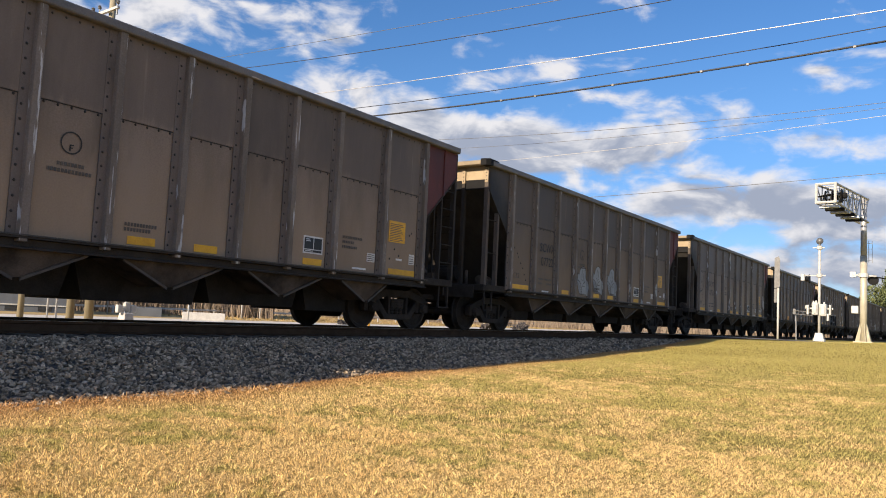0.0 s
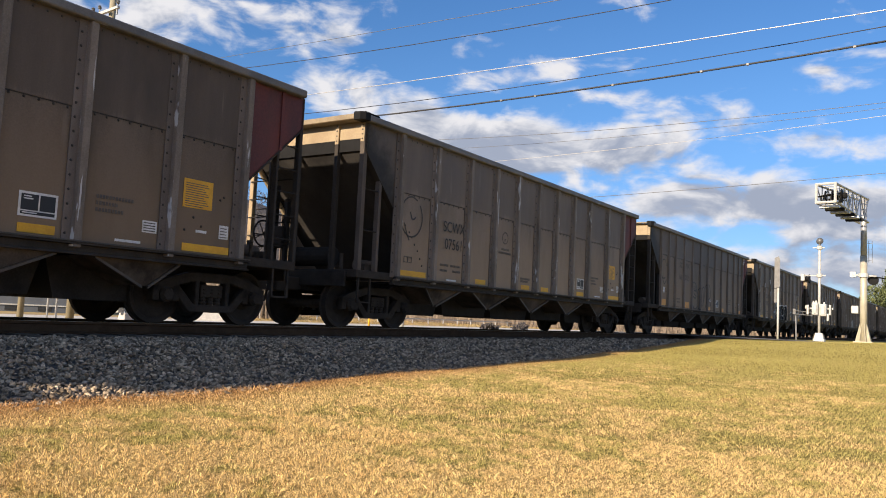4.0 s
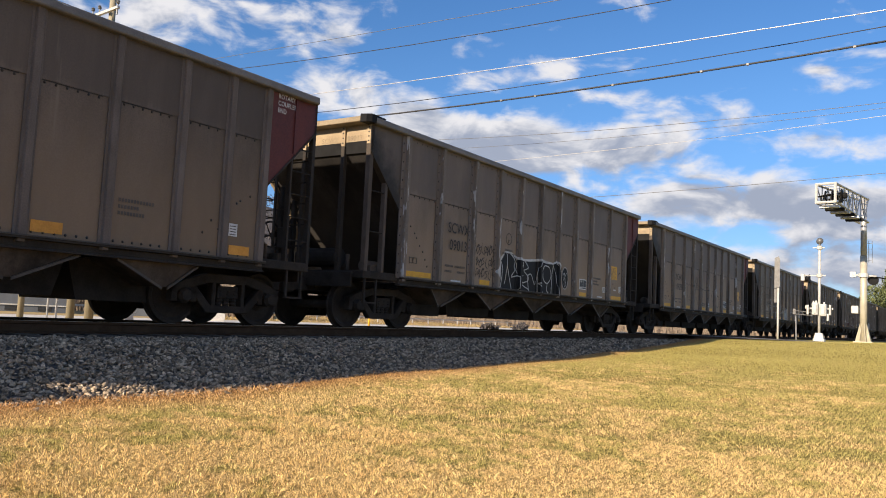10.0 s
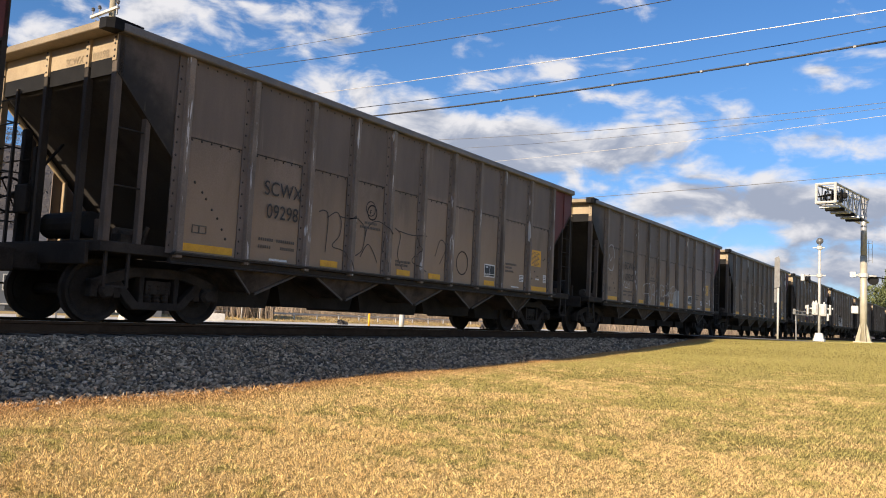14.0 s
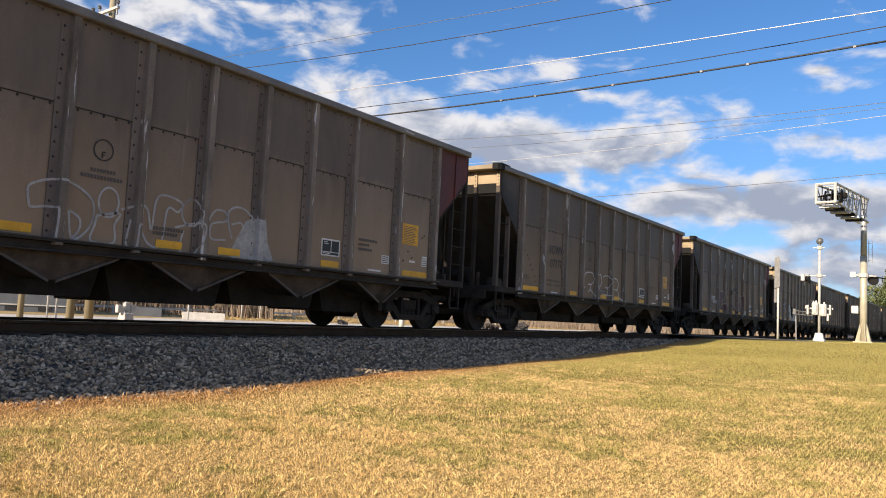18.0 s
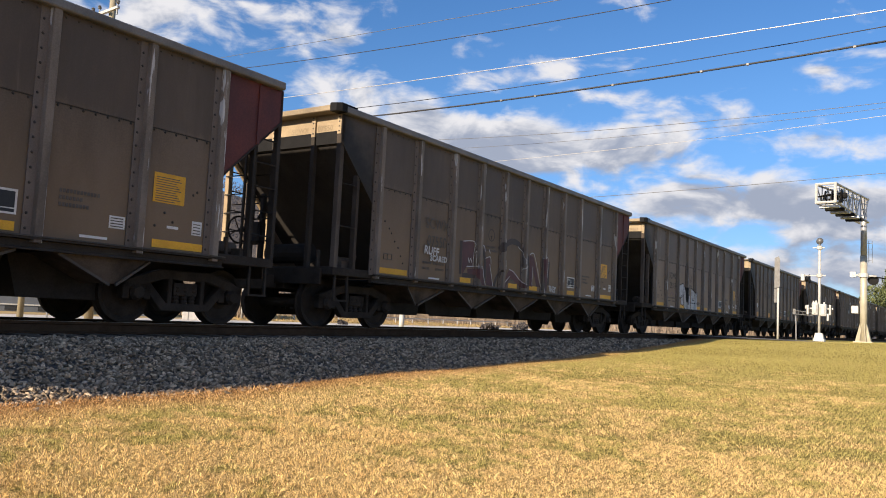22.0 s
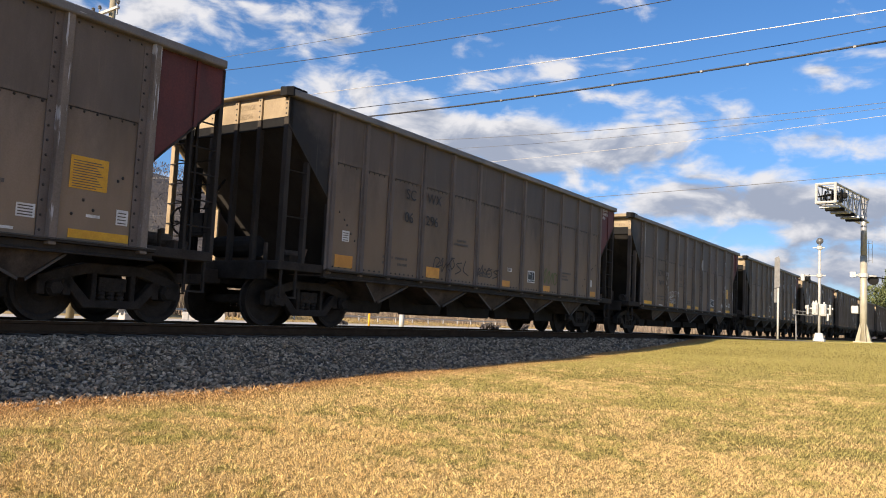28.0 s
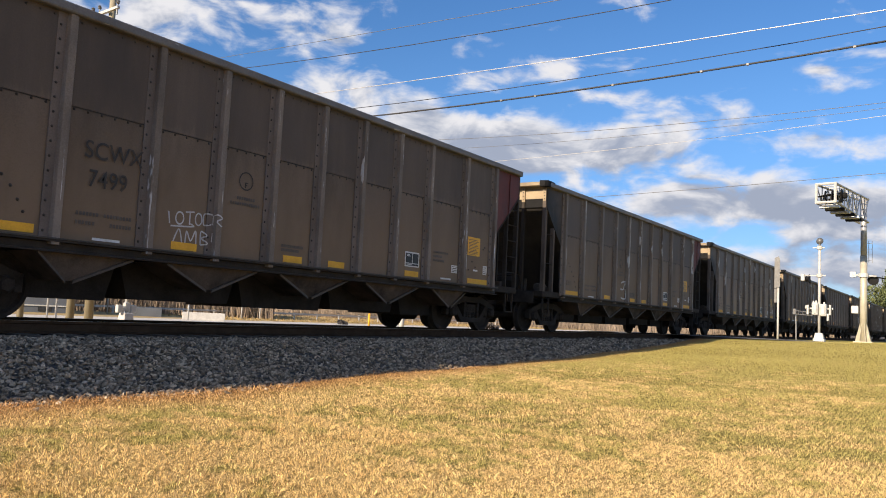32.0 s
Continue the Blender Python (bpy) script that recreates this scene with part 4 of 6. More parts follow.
    for x0, x1, z0, z1 in ((0.03, 0.25, 1.39, 1.59), (0.27, bw - 0.03, 1.39, 1.59), (0.03, bw - 0.03, 1.335, 1.375)):
        box(bm, bx + x0, bx + x1, y - 0.005, y - 0.003, z0, z1)
    part("black_field", bm, LABEL_BLACK, panel)
    bm = bmesh.new()
    for x0, x1, z0 in ((0.06, 0.16, 1.555), (0.06, 0.18, 1.525), (0.05, 0.24, 1.35)):
        box(bm, bx + x0, bx + x1, y - 0.0075, y - 0.0055, z0, z0 + 0.014)
    tagged(part("print", bm, LABEL, panel), kind="stuff")
    if style == "a":
        bm = bmesh.new()
        box(bm, 4.98, 5.52, y - 0.002, y, 1.76, 2.19)
        patch = part("warning_patch", bm, YELLOW, car, "yellow patch of small print")
        bm = bmesh.new()
        for k in range(11):
            box(bm, 5.02, 5.36 + 0.03 * ((k * 7) % 4), y - 0.0045, y - 0.0025, 1.78 + k * 0.034, 1.792 + k * 0.034)
        tagged(part("print", bm, FAINT, patch), kind="stuff")
    labels = ((4.33, 4.57, 1.30, 1.47), (5.69, 5.87, 1.35, 1.56), (3.92, 4.32, 1.13, 1.165), (-4.36, -3.95, 1.105, 1.14), (5.25, 5.45, 1.40, 1.44)) if style == "a" else ((-5.85, -5.65, 1.62, 1.82), (5.55, 5.72, 1.42, 1.62), (0.44, 0.66, 1.52, 1.62))
    for k, (x0, x1, z0, z1) in enumerate(labels):
        bm = bmesh.new()
        box(bm, x0, x1, y - 0.002, y, z0, z1)
        tag = part("stencil_label", bm, LABEL, car, "dirty white printed label")
        if z1 - z0 > 0.1:
            bm = bmesh.new()
            for j in range(4):
                box(bm, x0 + 0.02, x1 - 0.03, y - 0.0045, y - 0.0025, z0 + 0.02 + j * (z1 - z0) / 4.6, z0 + 0.035 + j * (z1 - z0) / 4.6)
            tagged(part("print", bm, FAINT, tag), kind="stuff")
    # worn small print as bars
    bm = bmesh.new()
    rows = ((-4.62, 0.32, 1.42), (-4.22, 0.42, 1.42), (-4.62, 0.26, 1.30), (-4.12, 0.3, 1.30), (-1.95, 0.36, 2.02), (-2.08, 0.6, 1.93), (-0.92, 0.5, 1.36), (-0.92, 0.42, 1.29), (3.60, 0.55, 1.68), (3.60, 0.3, 1.59), (3.60, 0.42, 1.5))
    for x, w, z in rows:
        k = x
        while k < x + w:
            box(bm, k, k + 0.035, y - 0.0035, y - 0.0015, z, z + 0.05)
            k += 0.048
    tagged(part("stencil_print", bm, FAINT, car, "worn dark stencil print"), kind="stuff")
    if style == "a":
        bm = bmesh.new()
        for k in range(28):
            a0, a1 = k * math.pi / 14, (k + 1) * math.pi / 14
            bm.faces.new([bm.verts.new((-1.78 + r * math.cos(a), y - 0.003, 2.33 + r * math.sin(a))) for r, a in ((0.130, a0), (0.150, a0), (0.150, a1), (0.130, a1))])
        bmesh.ops.remove_doubles(bm, verts=bm.verts[:], dist=0.001)
        box(bm, -1.80, -1.785, y - 0.004, y, 2.22, 2.31)
        box(bm, -1.80, -1.745, y - 0.004, y, 2.295, 2.31)
        box(bm, -1.80, -1.755, y - 0.004, y, 2.258, 2.272)
        tagged(part("round_stencil", bm, LETTER, car, "dark ring stencil"), kind="stuff")
        bm = bmesh.new()
        for x0, x1, z0, z1 in ((-5.95, -5.68, 1.50, 1.515), (-5.95, -5.68, 1.39, 1.405), (-5.95, -5.935, 1.39, 1.51), (-5.695, -5.68, 1.39, 1.51), (-5.83, -5.81, 1.39, 1.51)):
            box(bm, x0, x1, y - 0.006, y, z0, z1)
        part("tag_plate", bm, FAINT, car)
    return car


# ---- spray paint and lettering, car by car ----
def curve_through(pts, per=6):
    """Points along a soft line through the given ones."""
    if len(pts) < 3:
        per = 10
    out = []
    n = len(pts)
    for i in range(n - 1):
        p0, p1, p2, p3 = (Vector(pts[max(0, i - 1)]), Vector(pts[i]), Vector(pts[i + 1]), Vector(pts[min(n - 1, i + 2)]))
        for k in range(per):
            t = k / per
            out.append(0.5 * ((2 * p1) + (p2 - p0) * t + (2 * p0 - 5 * p1 + 4 * p2 - p3) * t * t + (3 * p1 - p0 - 3 * p2 + p3) * t ** 3))
    out.append(Vector(pts[-1]))
    return out


def spray(car, style, strokes, wide, material, label, lift=0.0):
    """Sprayed lines on a car's near side; each stroke is a list of (along, up)."""
    for stroke in strokes:
        bm = bmesh.new()
        pts = curve_through(stroke)
        last = None
        for i, p in enumerate(pts):
            d = (pts[min(i + 1, len(pts) - 1)] - pts[max(i - 1, 0)])
            if d.length < 1e-6:
                continue
            nrm = Vector((-d.y, d.x)).normalized() * wide / 2
            y = surface(style, p.x, p.y) - 0.003 - lift
            pair = (bm.verts.new((p.x + nrm.x, y, p.y + nrm.y)), bm.verts.new((p.x - nrm.x, y, p.y - nrm.y)))
            if last:
                bm.faces.new((last[0], last[1], pair[1], pair[0]))
            last = pair
        part("graffiti", bm, material, car, label)


def fill(car, style, shapes, material, label, lift=0.0):
    """Sprayed areas: each shape is a closed outline of (along, up), laid over the panels and stakes in narrow strips."""
    for shape in shapes:
        bm = bmesh.new()
        lo, hi = min(p[0] for p in shape), max(p[0] for p in shape)
        x = lo
        step = 0.02
        while x < hi - 1e-6:
            mid = x + step / 2
            cuts = sorted((p[1] + (q[1] - p[1]) * (mid - p[0]) / (q[0] - p[0]), (q[1] - p[1]) / (q[0] - p[0])) for p, q in zip(shape, shape[1:] + shape[:1]) if (p[0] <= mid) != (q[0] <= mid))
            for (z0, g0), (z1, g1) in zip(cuts[::2], cuts[1::2]):
                h = step / 2
                y0, y1 = (min(surface(style, e - 0.002, 1.5), surface(style, e + 0.002, 1.5)) - 0.002 - lift for e in (x, x + step))
                bm.faces.new([bm.verts.new(c) for c in ((x, y0, z0 - g0 * h), (x + step, y1, z0 + g0 * h), (x + step, y1, z1 + g1 * h), (x, y0, z1 - g1 * h))])
            x += step
        bmesh.ops.remove_doubles(bm, verts=bm.verts[:], dist=0.010)
        part("graffiti", bm, material, car, label)


def letters(car, text, size, m, material, label="", name="lettering", squeeze=1.0, heavy=0.001):
    data = bpy.data.curves.new(name, "FONT")
    data.body, data.size, data.extrude, data.offset = text, size, 0.0005, heavy
    data.space_character = 1.05
    data.materials.append(material)
    ob = new(name, data)
    ob.parent = car
    ob.matrix_local = m @ Matrix.Diagonal((squeeze, 1, 1, 1))
    if label:
        tagged(ob, label)
    return ob


def number_car(car, style, digits, mark=LETTER):
    y = -SIDE - 0.0262
    if style == "a":
        letters(car, "SCWX", 0.335, pose(-4.58, y, 2.19, 90), mark, "black reporting mark", squeeze=0.88)
        letters(car, digits, 0.335, pose(-4.50, y, 1.81, 90), mark, "black car number", squeeze=0.85)
    else:
        letters(car, "SC", 0.30, pose(-3.96, y, 2.70, 90), mark, "black reporting mark")
        letters(car, "WX", 0.30, pose(-3.2, y, 2.72, 90), mark, "black reporting mark")
        letters(car, digits[:2], 0.30, pose(-3.98, y, 2.22, 90), mark, "black car number")
        letters(car, digits[2:], 0.30, pose(-3.22, y, 2.24, 90), mark, "black car number")


def number_end(car, digits, rows=False):
    size = 0.13 if rows else 0.15
    letters(car, "SCWX", size, pose(-7.367, -0.30 if rows else -0.25, 3.83 if rows else 3.70, 90, 0, -90), TAN_DULL, "small end lettering")
    letters(car, digits, size, pose(-7.367, -0.30 if rows else -0.93, 3.67 if rows else 3.70, 90, 0, -90), TAN_DULL, "small end lettering")


def loop(cx, cz, rx, rz, a0=0, a1=360, n=10):
    return [(cx + rx * math.cos(radians(a0 + (a1 - a0) * k / n)), cz + rz * math.sin(radians(a0 + (a1 - a0) * k / n))) for k in range(n + 1)]


SCRIBBLES = [[(0.05, 0.6), (0.3, 1.0), (0.25, 0.1), (0.6, 0.7), (0.9, 0.2)], [(0.8, 0.9), (0.2, 0.75), (0.7, 0.4), (0.1, 0.1)], [(0.1, 0.1), (0.2, 0.9), (0.7, 0.8), (0.4, 0.35), (0.95, 0.5)],
             [(0.0, 0.3), (0.5, 0.95), (0.85, 0.45), (0.35, 0.1), (0.15, 0.6), (0.9, 0.9)], [(0.3, 1.0), (0.15, 0.3), (0.8, 0.0)]]


def tag_row(car, style, count, x, z, width, tall, wide, material, label):
    """A row of hand-sprayed scribbles that lean, jump and run into each other."""
    step = width / count
    for i in range(count):
        dz, lean = 0.14 * tall * math.sin(i * 2.3 + x), 0.2 * math.sin(i * 1.7 + z)
        line = SCRIBBLES[(i * 3 + int(z * 10)) % len(SCRIBBLES)]
        spray(car, style, [[(x + step * (i + 1.25 * a + lean * b), z + dz + tall * b) for a, b in line]], wide, material, label)


def paint_cars(cars):
    # pale blue blots with dark lines
    c = cars[1]
    number_car(c, "a", "07722")
    for cx, cz, k in ((-1.68, 1.54, 1.0), (-0.55, 1.63, 0.98), (0.60, 1.64, 0.98)):
        o = [(-0.28, 0.20), (-0.19, 0.38), (-0.08, 0.45), (0.06, 0.46), (0.16, 0.40), (0.19, 0.28), (0.20, 0.12), (0.29, 0.03), (0.38, -0.06), (0.40, -0.20), (0.34, -0.28), (0.32, -0.42), (0.24, -0.40),
             (0.17, -0.36), (0.15, -0.45), (0.08, -0.36), (-0.08, -0.38), (-0.20, -0.36), (-0.32, -0.22), (-0.39, -0.04), (-0.40, 0.08), (-0.36, 0.17), (-0.42, 0.24), (-0.33, 0.22)]
        o = [(cx + a * k, cz + b * k) for a, b in o]
        fill(c, "a", [o], SPRAY_BLUE, "pale grey-blue spray-painted blot")
        lines = [[(-0.39, 0.04), (-0.2, -0.02), (-0.08, -0.2), (-0.06, -0.38)], [(-0.06, 0.36), (-0.09, 0.12)], [(0.07, 0.36), (0.03, 0.10)], [(-0.13, 0.09), (-0.02, 0.03), (0.08, 0.09)], [(0.16, 0.02), (-0.04, -0.12), (0.16, -0.12)],
                 [(-0.34, 0.03), (-0.31, -0.20)], [(-0.26, 0.01), (-0.23, -0.32)], [(-0.18, -0.04), (-0.15, -0.37)], [(-0.12, -0.12), (-0.08, -0.38)]]
        spray(c, "a", [[(cx + a * k, cz + b * k) for a, b in line] for line in lines] + [o + o[:1]], 0.016, SPRAY_DARK, "thin dark sprayed lines", 0.003)
    c = cars[2]
    number_car(c, "a", "07561")
    spray(c, "a", [loop(-5.75, 2.35, 0.38, 0.42, 60, 400), [(-6.0, 2.2), (-5.9, 2.0), (-5.8, 1.85)], [(-5.8, 2.45), (-5.72, 2.3), (-5.6, 2.36)]], 0.035, SPRAY_DARK, "faded dark sprayed loop")
    for c in (cars[3], cars[10]):
        for k, word in enumerate(("ROTARY", "COUPLER", "END")):
            letters(c, word, 0.115, pose(6.42, -SIDE - 0.004, 3.86 - k * 0.12, 90), LABEL, "white stencilled words on the red panel", squeeze=0.85)
    c = cars[3]
    number_car(c, "b", "06272")
    number_end(c, "06272", True)
    spray(c, "b", [loop(-5.8, 2.5, 0.32, 0.36, 20, 300), [(-6.0, 2.2), (-5.75, 1.95), (-5.5, 2.1)]], 0.045, SPRAY_DARK, "dark sprayed scrawl")
    spray(c, "b", [[(-2.15, 2.1), (-1.99, 2.21), (-1.77, 2.2), (-1.55, 2.07), (-1.52, 1.98), (-1.62, 1.88), (-1.88, 1.89), (-1.88, 1.76), (-1.65, 1.68), (-1.71, 1.57), (-2.11, 1.66)], [(-1.61, 1.92), (-1.44, 1.78), (-1.34, 1.54), (-1.45, 1.23), (-1.74, 1.12), (-2.03, 1.25)], [(-1.48, 1.64), (-1.34, 1.9), (-1.14, 2.02), (-0.9, 1.87), (-0.84, 1.47), (-0.97, 1.19), (-1.21, 1.12), (-1.39, 1.27)], [(-1.24, 1.75), (-1.13, 1.57), (-1.19, 1.33)], [(-0.73, 1.2), (-0.77, 1.82), (-0.66, 2.03), (-0.39, 2.1), (-0.49, 1.71), (-0.52, 1.44), (-0.36, 1.71), (-0.22, 2.12), (-0.03, 2.19), (-0.05, 1.5), (-0.25, 1.16)]], 0.055, LETTER, "dark sprayed outline letters")
    spray(c, "b", [[(0.08, 1.19), (0.07, 1.73), (0.11, 2.17), (0.34, 2.24), (0.56, 2.02), (0.55, 1.73), (0.35, 1.6), (0.18, 1.61)], [(0.35, 1.6), (0.61, 1.42), (0.75, 1.2)]], 0.055, LETTER, "dark sprayed outline letters")
    # a large black piece edged in white
    c = cars[4]
    number_car(c, "a", "09013")
    number_end(c, "09013")
    fill(c, "a", [[(-2.43, 1.46), (-2.31, 1.66), (-2.18, 1.82), (-2.03, 1.94), (-1.94, 2.02), (-1.66, 2.03), (-1.35, 1.93), (-1.04, 1.9), (-0.63, 1.92), (0.03, 1.99), (0.31, 1.96), (0.77, 1.94), (0.97, 2.01), (1.26, 1.84), (1.26, 1.65), (0.96, 1.89), (0.27, 1.83), (-0.62, 1.81), (-1.41, 1.8), (-1.93, 1.93), (-2.07, 1.63), (-2.09, 1.17), (-2.23, 1.24)]], SPRAY_WHITE, "white sprayed edge")
    fill(c, "a", [[(-2.22, 1.24), (-2.27, 1.54), (-2.22, 1.72), (-2.11, 1.78), (-2.02, 1.88), (-1.94, 1.98), (-1.83, 1.95), (-1.69, 1.97), (-1.5, 1.93), (-1.37, 1.86), (-1.11, 1.84), (-0.62, 1.86), (-0.01, 1.92), (0.27, 1.89), (0.78, 1.89), (0.96, 1.95), (1.18, 1.8), (1.28, 1.72), (1.33, 1.07), (0.74, 1.03), (0.16, 1.02), (-0.46, 1.01), (-1.04, 1.04), (-1.56, 1.03), (-2.09, 1.06)]], SPRAY_BLACK, "black sprayed block letters", 0.003)
    spray(c, "a", [[(-2.17, 1.76), (-2.07, 1.63), (-2.07, 1.39), (-2.14, 1.08)], [(-1.85, 1.95), (-1.82, 1.67), (-1.93, 1.2)], [(-1.82, 1.67), (-1.7, 1.37), (-1.55, 1.03)], [(-1.69, 1.97), (-1.53, 1.9), (-1.39, 1.76), (-1.41, 1.59), (-1.6, 1.39), (-1.3, 1.44), (-1.25, 1.33), (-1.27, 1.04)], [(-1.37, 1.86), (-1.46, 1.66), (-1.32, 1.49)], [(-1.02, 1.86), (-0.97, 1.73), (-1.05, 1.58), (-0.98, 1.46)], [(-0.91, 1.86), (-0.69, 1.69), (-0.93, 1.6), (-0.69, 1.46), (-0.71, 1.34), (-1.05, 1.25), (-0.62, 1.12)], [(-0.61, 1.02), (-0.72, 1.42), (-0.61, 1.53), (-0.49, 1.5), (-0.31, 1.27), (-0.21, 1.51), (-0.19, 1.06)]], 0.026, SPRAY_WHITE, "thin white sprayed lines", 0.006)
    spray(c, "a", [[(-0.23, 1.48), (-0.11, 1.77), (-0.01, 1.91), (0.09, 1.73), (0.09, 1.37), (-0.14, 1.32), (0.05, 1.19), (0.23, 1.04)], [(0.27, 1.83), (0.15, 1.68), (0.21, 1.44), (0.45, 1.35), (0.65, 1.54), (0.55, 1.78), (0.27, 1.83)], [(0.45, 1.35), (0.41, 1.17), (0.59, 1.04)], [(0.78, 1.87), (0.71, 1.59), (0.69, 1.05)], [(0.78, 1.87), (0.95, 1.54), (1.06, 1.04)], [(0.96, 1.95), (1.15, 1.64), (1.25, 1.06)]], 0.026, SPRAY_WHITE, "thin white sprayed lines", 0.006)
    fill(c, "a", [loop(1.56, 1.56, 0.20, 0.30)[:-1]], SPRAY_BLACK, "black sprayed oval")
    spray(c, "a", [loop(1.56, 1.56, 0.21, 0.31), [(1.42, 1.62), (1.52, 1.72), (1.5, 1.52), (1.62, 1.68), (1.7, 1.72)], [(1.46, 1.5), (1.56, 1.56), (1.58, 1.42), (1.66, 1.5)], [(1.5, 1.42), (1.55, 1.32), (1.62, 1.38)]], 0.016, SPRAY_WHITE, "thin white sprayed lines", 0.004)
    for count, z, tall in ((7, 1.80, 0.26), (6, 1.52, 0.23), (6, 1.25, 0.24)):
        tag_row(c, "a", count, -3.34, z, 0.86, tall, 0.020, SPRAY_DARK, "thin dark sprayed scrawl")
    c = cars[5]
    number_car(c, "a", "09298")
    number_end(c, "09298")
    spray(c, "a", [[(-3.23, 2.08), (-3.09, 2.12), (-2.98, 2.01), (-3.01, 1.37)], [(-3.0, 2.0), (-2.76, 2.13), (-2.62, 1.98), (-2.65, 1.71), (-2.83, 1.5), (-2.49, 1.42), (-2.28, 1.12)], [(-2.69, 2.07), (-2.43, 2.05), (-2.26, 2.08), (-2.24, 1.45)], [(-2.16, 2.1), (-1.93, 1.92), (-1.97, 1.53), (-2.17, 1.38)], [(-1.9, 1.78), (-1.86, 1.94), (-1.64, 2.1), (-1.37, 2.08), (-1.07, 1.84)], [(-2.03, 1.37), (-1.83, 1.63), (-1.65, 1.51), (-1.51, 1.3)], [(-1.39, 1.49), (-1.32, 1.85)], [(-1.29, 1.53), (-1.23, 1.14)], [(-0.98, 2.05), (-0.79, 1.92), (-0.85, 1.49), (-0.56, 1.11)], [(-0.9, 2.01), (-0.4, 1.97), (0.15, 2.01)], [(-0.23, 1.97), (-0.12, 1.67), (-0.35, 1.43), (0.18, 1.25)]], 0.02, SPRAY_DARK, "thin dark sprayed line letters")
    spray(c, "a", [[(0.48, 1.6), (0.67, 1.98), (0.89, 1.83), (0.67, 1.45)]], 0.02, SPRAY_DARK, "thin dark sprayed line letters")
    spray(c, "a", [loop(-1.73, 2.26, 0.14, 0.14), loop(1.59, 1.55, 0.24, 0.26), [(-2.43, 2.05), (-2.26, 2.08), (-2.27, 1.98)], [(-1.2, 1.95), (-1.07, 1.84)]], 0.026, SPRAY_BLACK, "thin black sprayed lines")
    c = cars[6]
    number_car(c, "a", "09520")
    spray(c, "a", [loop(-5.76, 2.46, 0.30, 0.42, 0, 330), [(-5.9, 2.55), (-5.8, 2.35), (-5.65, 2.5)], [(-5.95, 2.1), (-5.6, 2.05), (-5.5, 2.3)], loop(-1.64, 1.64, 0.15, 0.2), loop(-0.28, 1.68, 0.17, 0.2)], 0.030, SPRAY_CHALK, "white sprayed outline letters")
    spray(c, "a", [[(-2.71, 1.43), (-2.75, 1.66), (-2.66, 1.75), (-2.45, 1.82), (-2.2, 1.82), (-1.95, 1.7), (-1.85, 1.54), (-1.88, 1.3), (-2.03, 1.12), (-2.19, 1.06)], [(-2.71, 1.43), (-2.43, 1.47), (-2.37, 1.41), (-2.39, 1.05)], [(-2.2, 1.46), (-2.05, 1.38), (-2.03, 1.24), (-2.14, 1.12), (-2.2, 1.46)], [(-1.8, 1.44), (-1.46, 1.51), (-1.53, 1.35), (-1.53, 1.1), (-1.86, 1.1), (-1.82, 1.31), (-1.8, 1.44)], [(-1.45, 1.57), (-1.07, 1.67), (-0.95, 1.35), (-0.87, 1.84), (-0.47, 1.81), (-0.52, 1.66), (-0.7, 1.68), (-0.78, 1.16), (-0.99, 1.15), (-1.18, 1.4), (-1.22, 1.09), (-1.35, 1.11), (-1.3, 1.45)], [(-0.56, 1.43), (-0.07, 1.53), (-0.17, 1.1), (-0.44, 1.1), (-0.4, 1.4)]], 0.032, SPRAY_CHALK, "white sprayed outline letters")
    spray(c, "a", [[(0.05, 1.61), (0.17, 1.78), (0.35, 1.78), (0.38, 1.64), (0.11, 1.56), (0.12, 1.34), (0.4, 1.35)], [(0.52, 1.38), (0.41, 1.73), (0.54, 1.88), (0.76, 1.87), (0.92, 1.75)], [(0.5, 1.6), (0.69, 1.65), (0.74, 1.55)]], 0.032, SPRAY_CHALK, "white sprayed outline letters")
    fill(c, "a", [[(0.51, 1.15), (0.61, 1.39), (0.78, 1.68), (0.9, 1.75), (1.22, 1.75), (1.25, 1.61), (1.29, 1.39), (1.43, 1.11), (1.08, 1.03), (0.52, 1.09)]], SPRAY_CHALK, "white sprayed patch")
    spray(c, "a", [[(-4.75, 1.6), (-4.68, 1.85), (-4.6, 1.62), (-4.5, 1.8), (-4.45, 1.6)], [(-4.4, 1.62), (-4.3, 1.78), (-4.2, 1.6), (-4.1, 1.75), (-4.02, 1.6)], [(-4.5, 1.58), (-4.05, 1.56)]], 0.016, SPRAY_WHITE, "small white sprayed tag")
    c = cars[7]
    number_car(c, "a", "07777")
    spray(c, "a", [[(-2.11, 1.07), (-2.16, 1.34), (-2.04, 1.4), (-2.14, 1.43), (-2.06, 1.8), (-1.75, 1.86), (-1.49, 1.83), (-1.4, 1.66), (-1.54, 1.52), (-1.84, 1.5)], [(-1.8, 1.49), (-1.64, 1.48), (-1.66, 1.35), (-1.82, 1.27)], [(-1.66, 1.35), (-1.41, 1.22), (-1.16, 1.09)], [(-1.19, 1.82), (-1.04, 1.89), (-0.89, 1.83), (-0.79, 1.67), (-0.84, 1.53), (-0.97, 1.43), (-0.78, 1.33), (-0.55, 1.36)], [(-0.69, 1.8), (-0.38, 1.85), (-0.14, 1.78), (-0.1, 1.63), (-0.26, 1.48), (-0.5, 1.48)], [(-0.47, 1.48), (-0.29, 1.42), (-0.32, 1.27), (-0.54, 1.21), (-0.76, 1.28)], [(-0.6, 1.24), (-0.28, 1.23), (0.05, 1.23)]], 0.03, SPRAY_WHITE, "white sprayed outline letters")
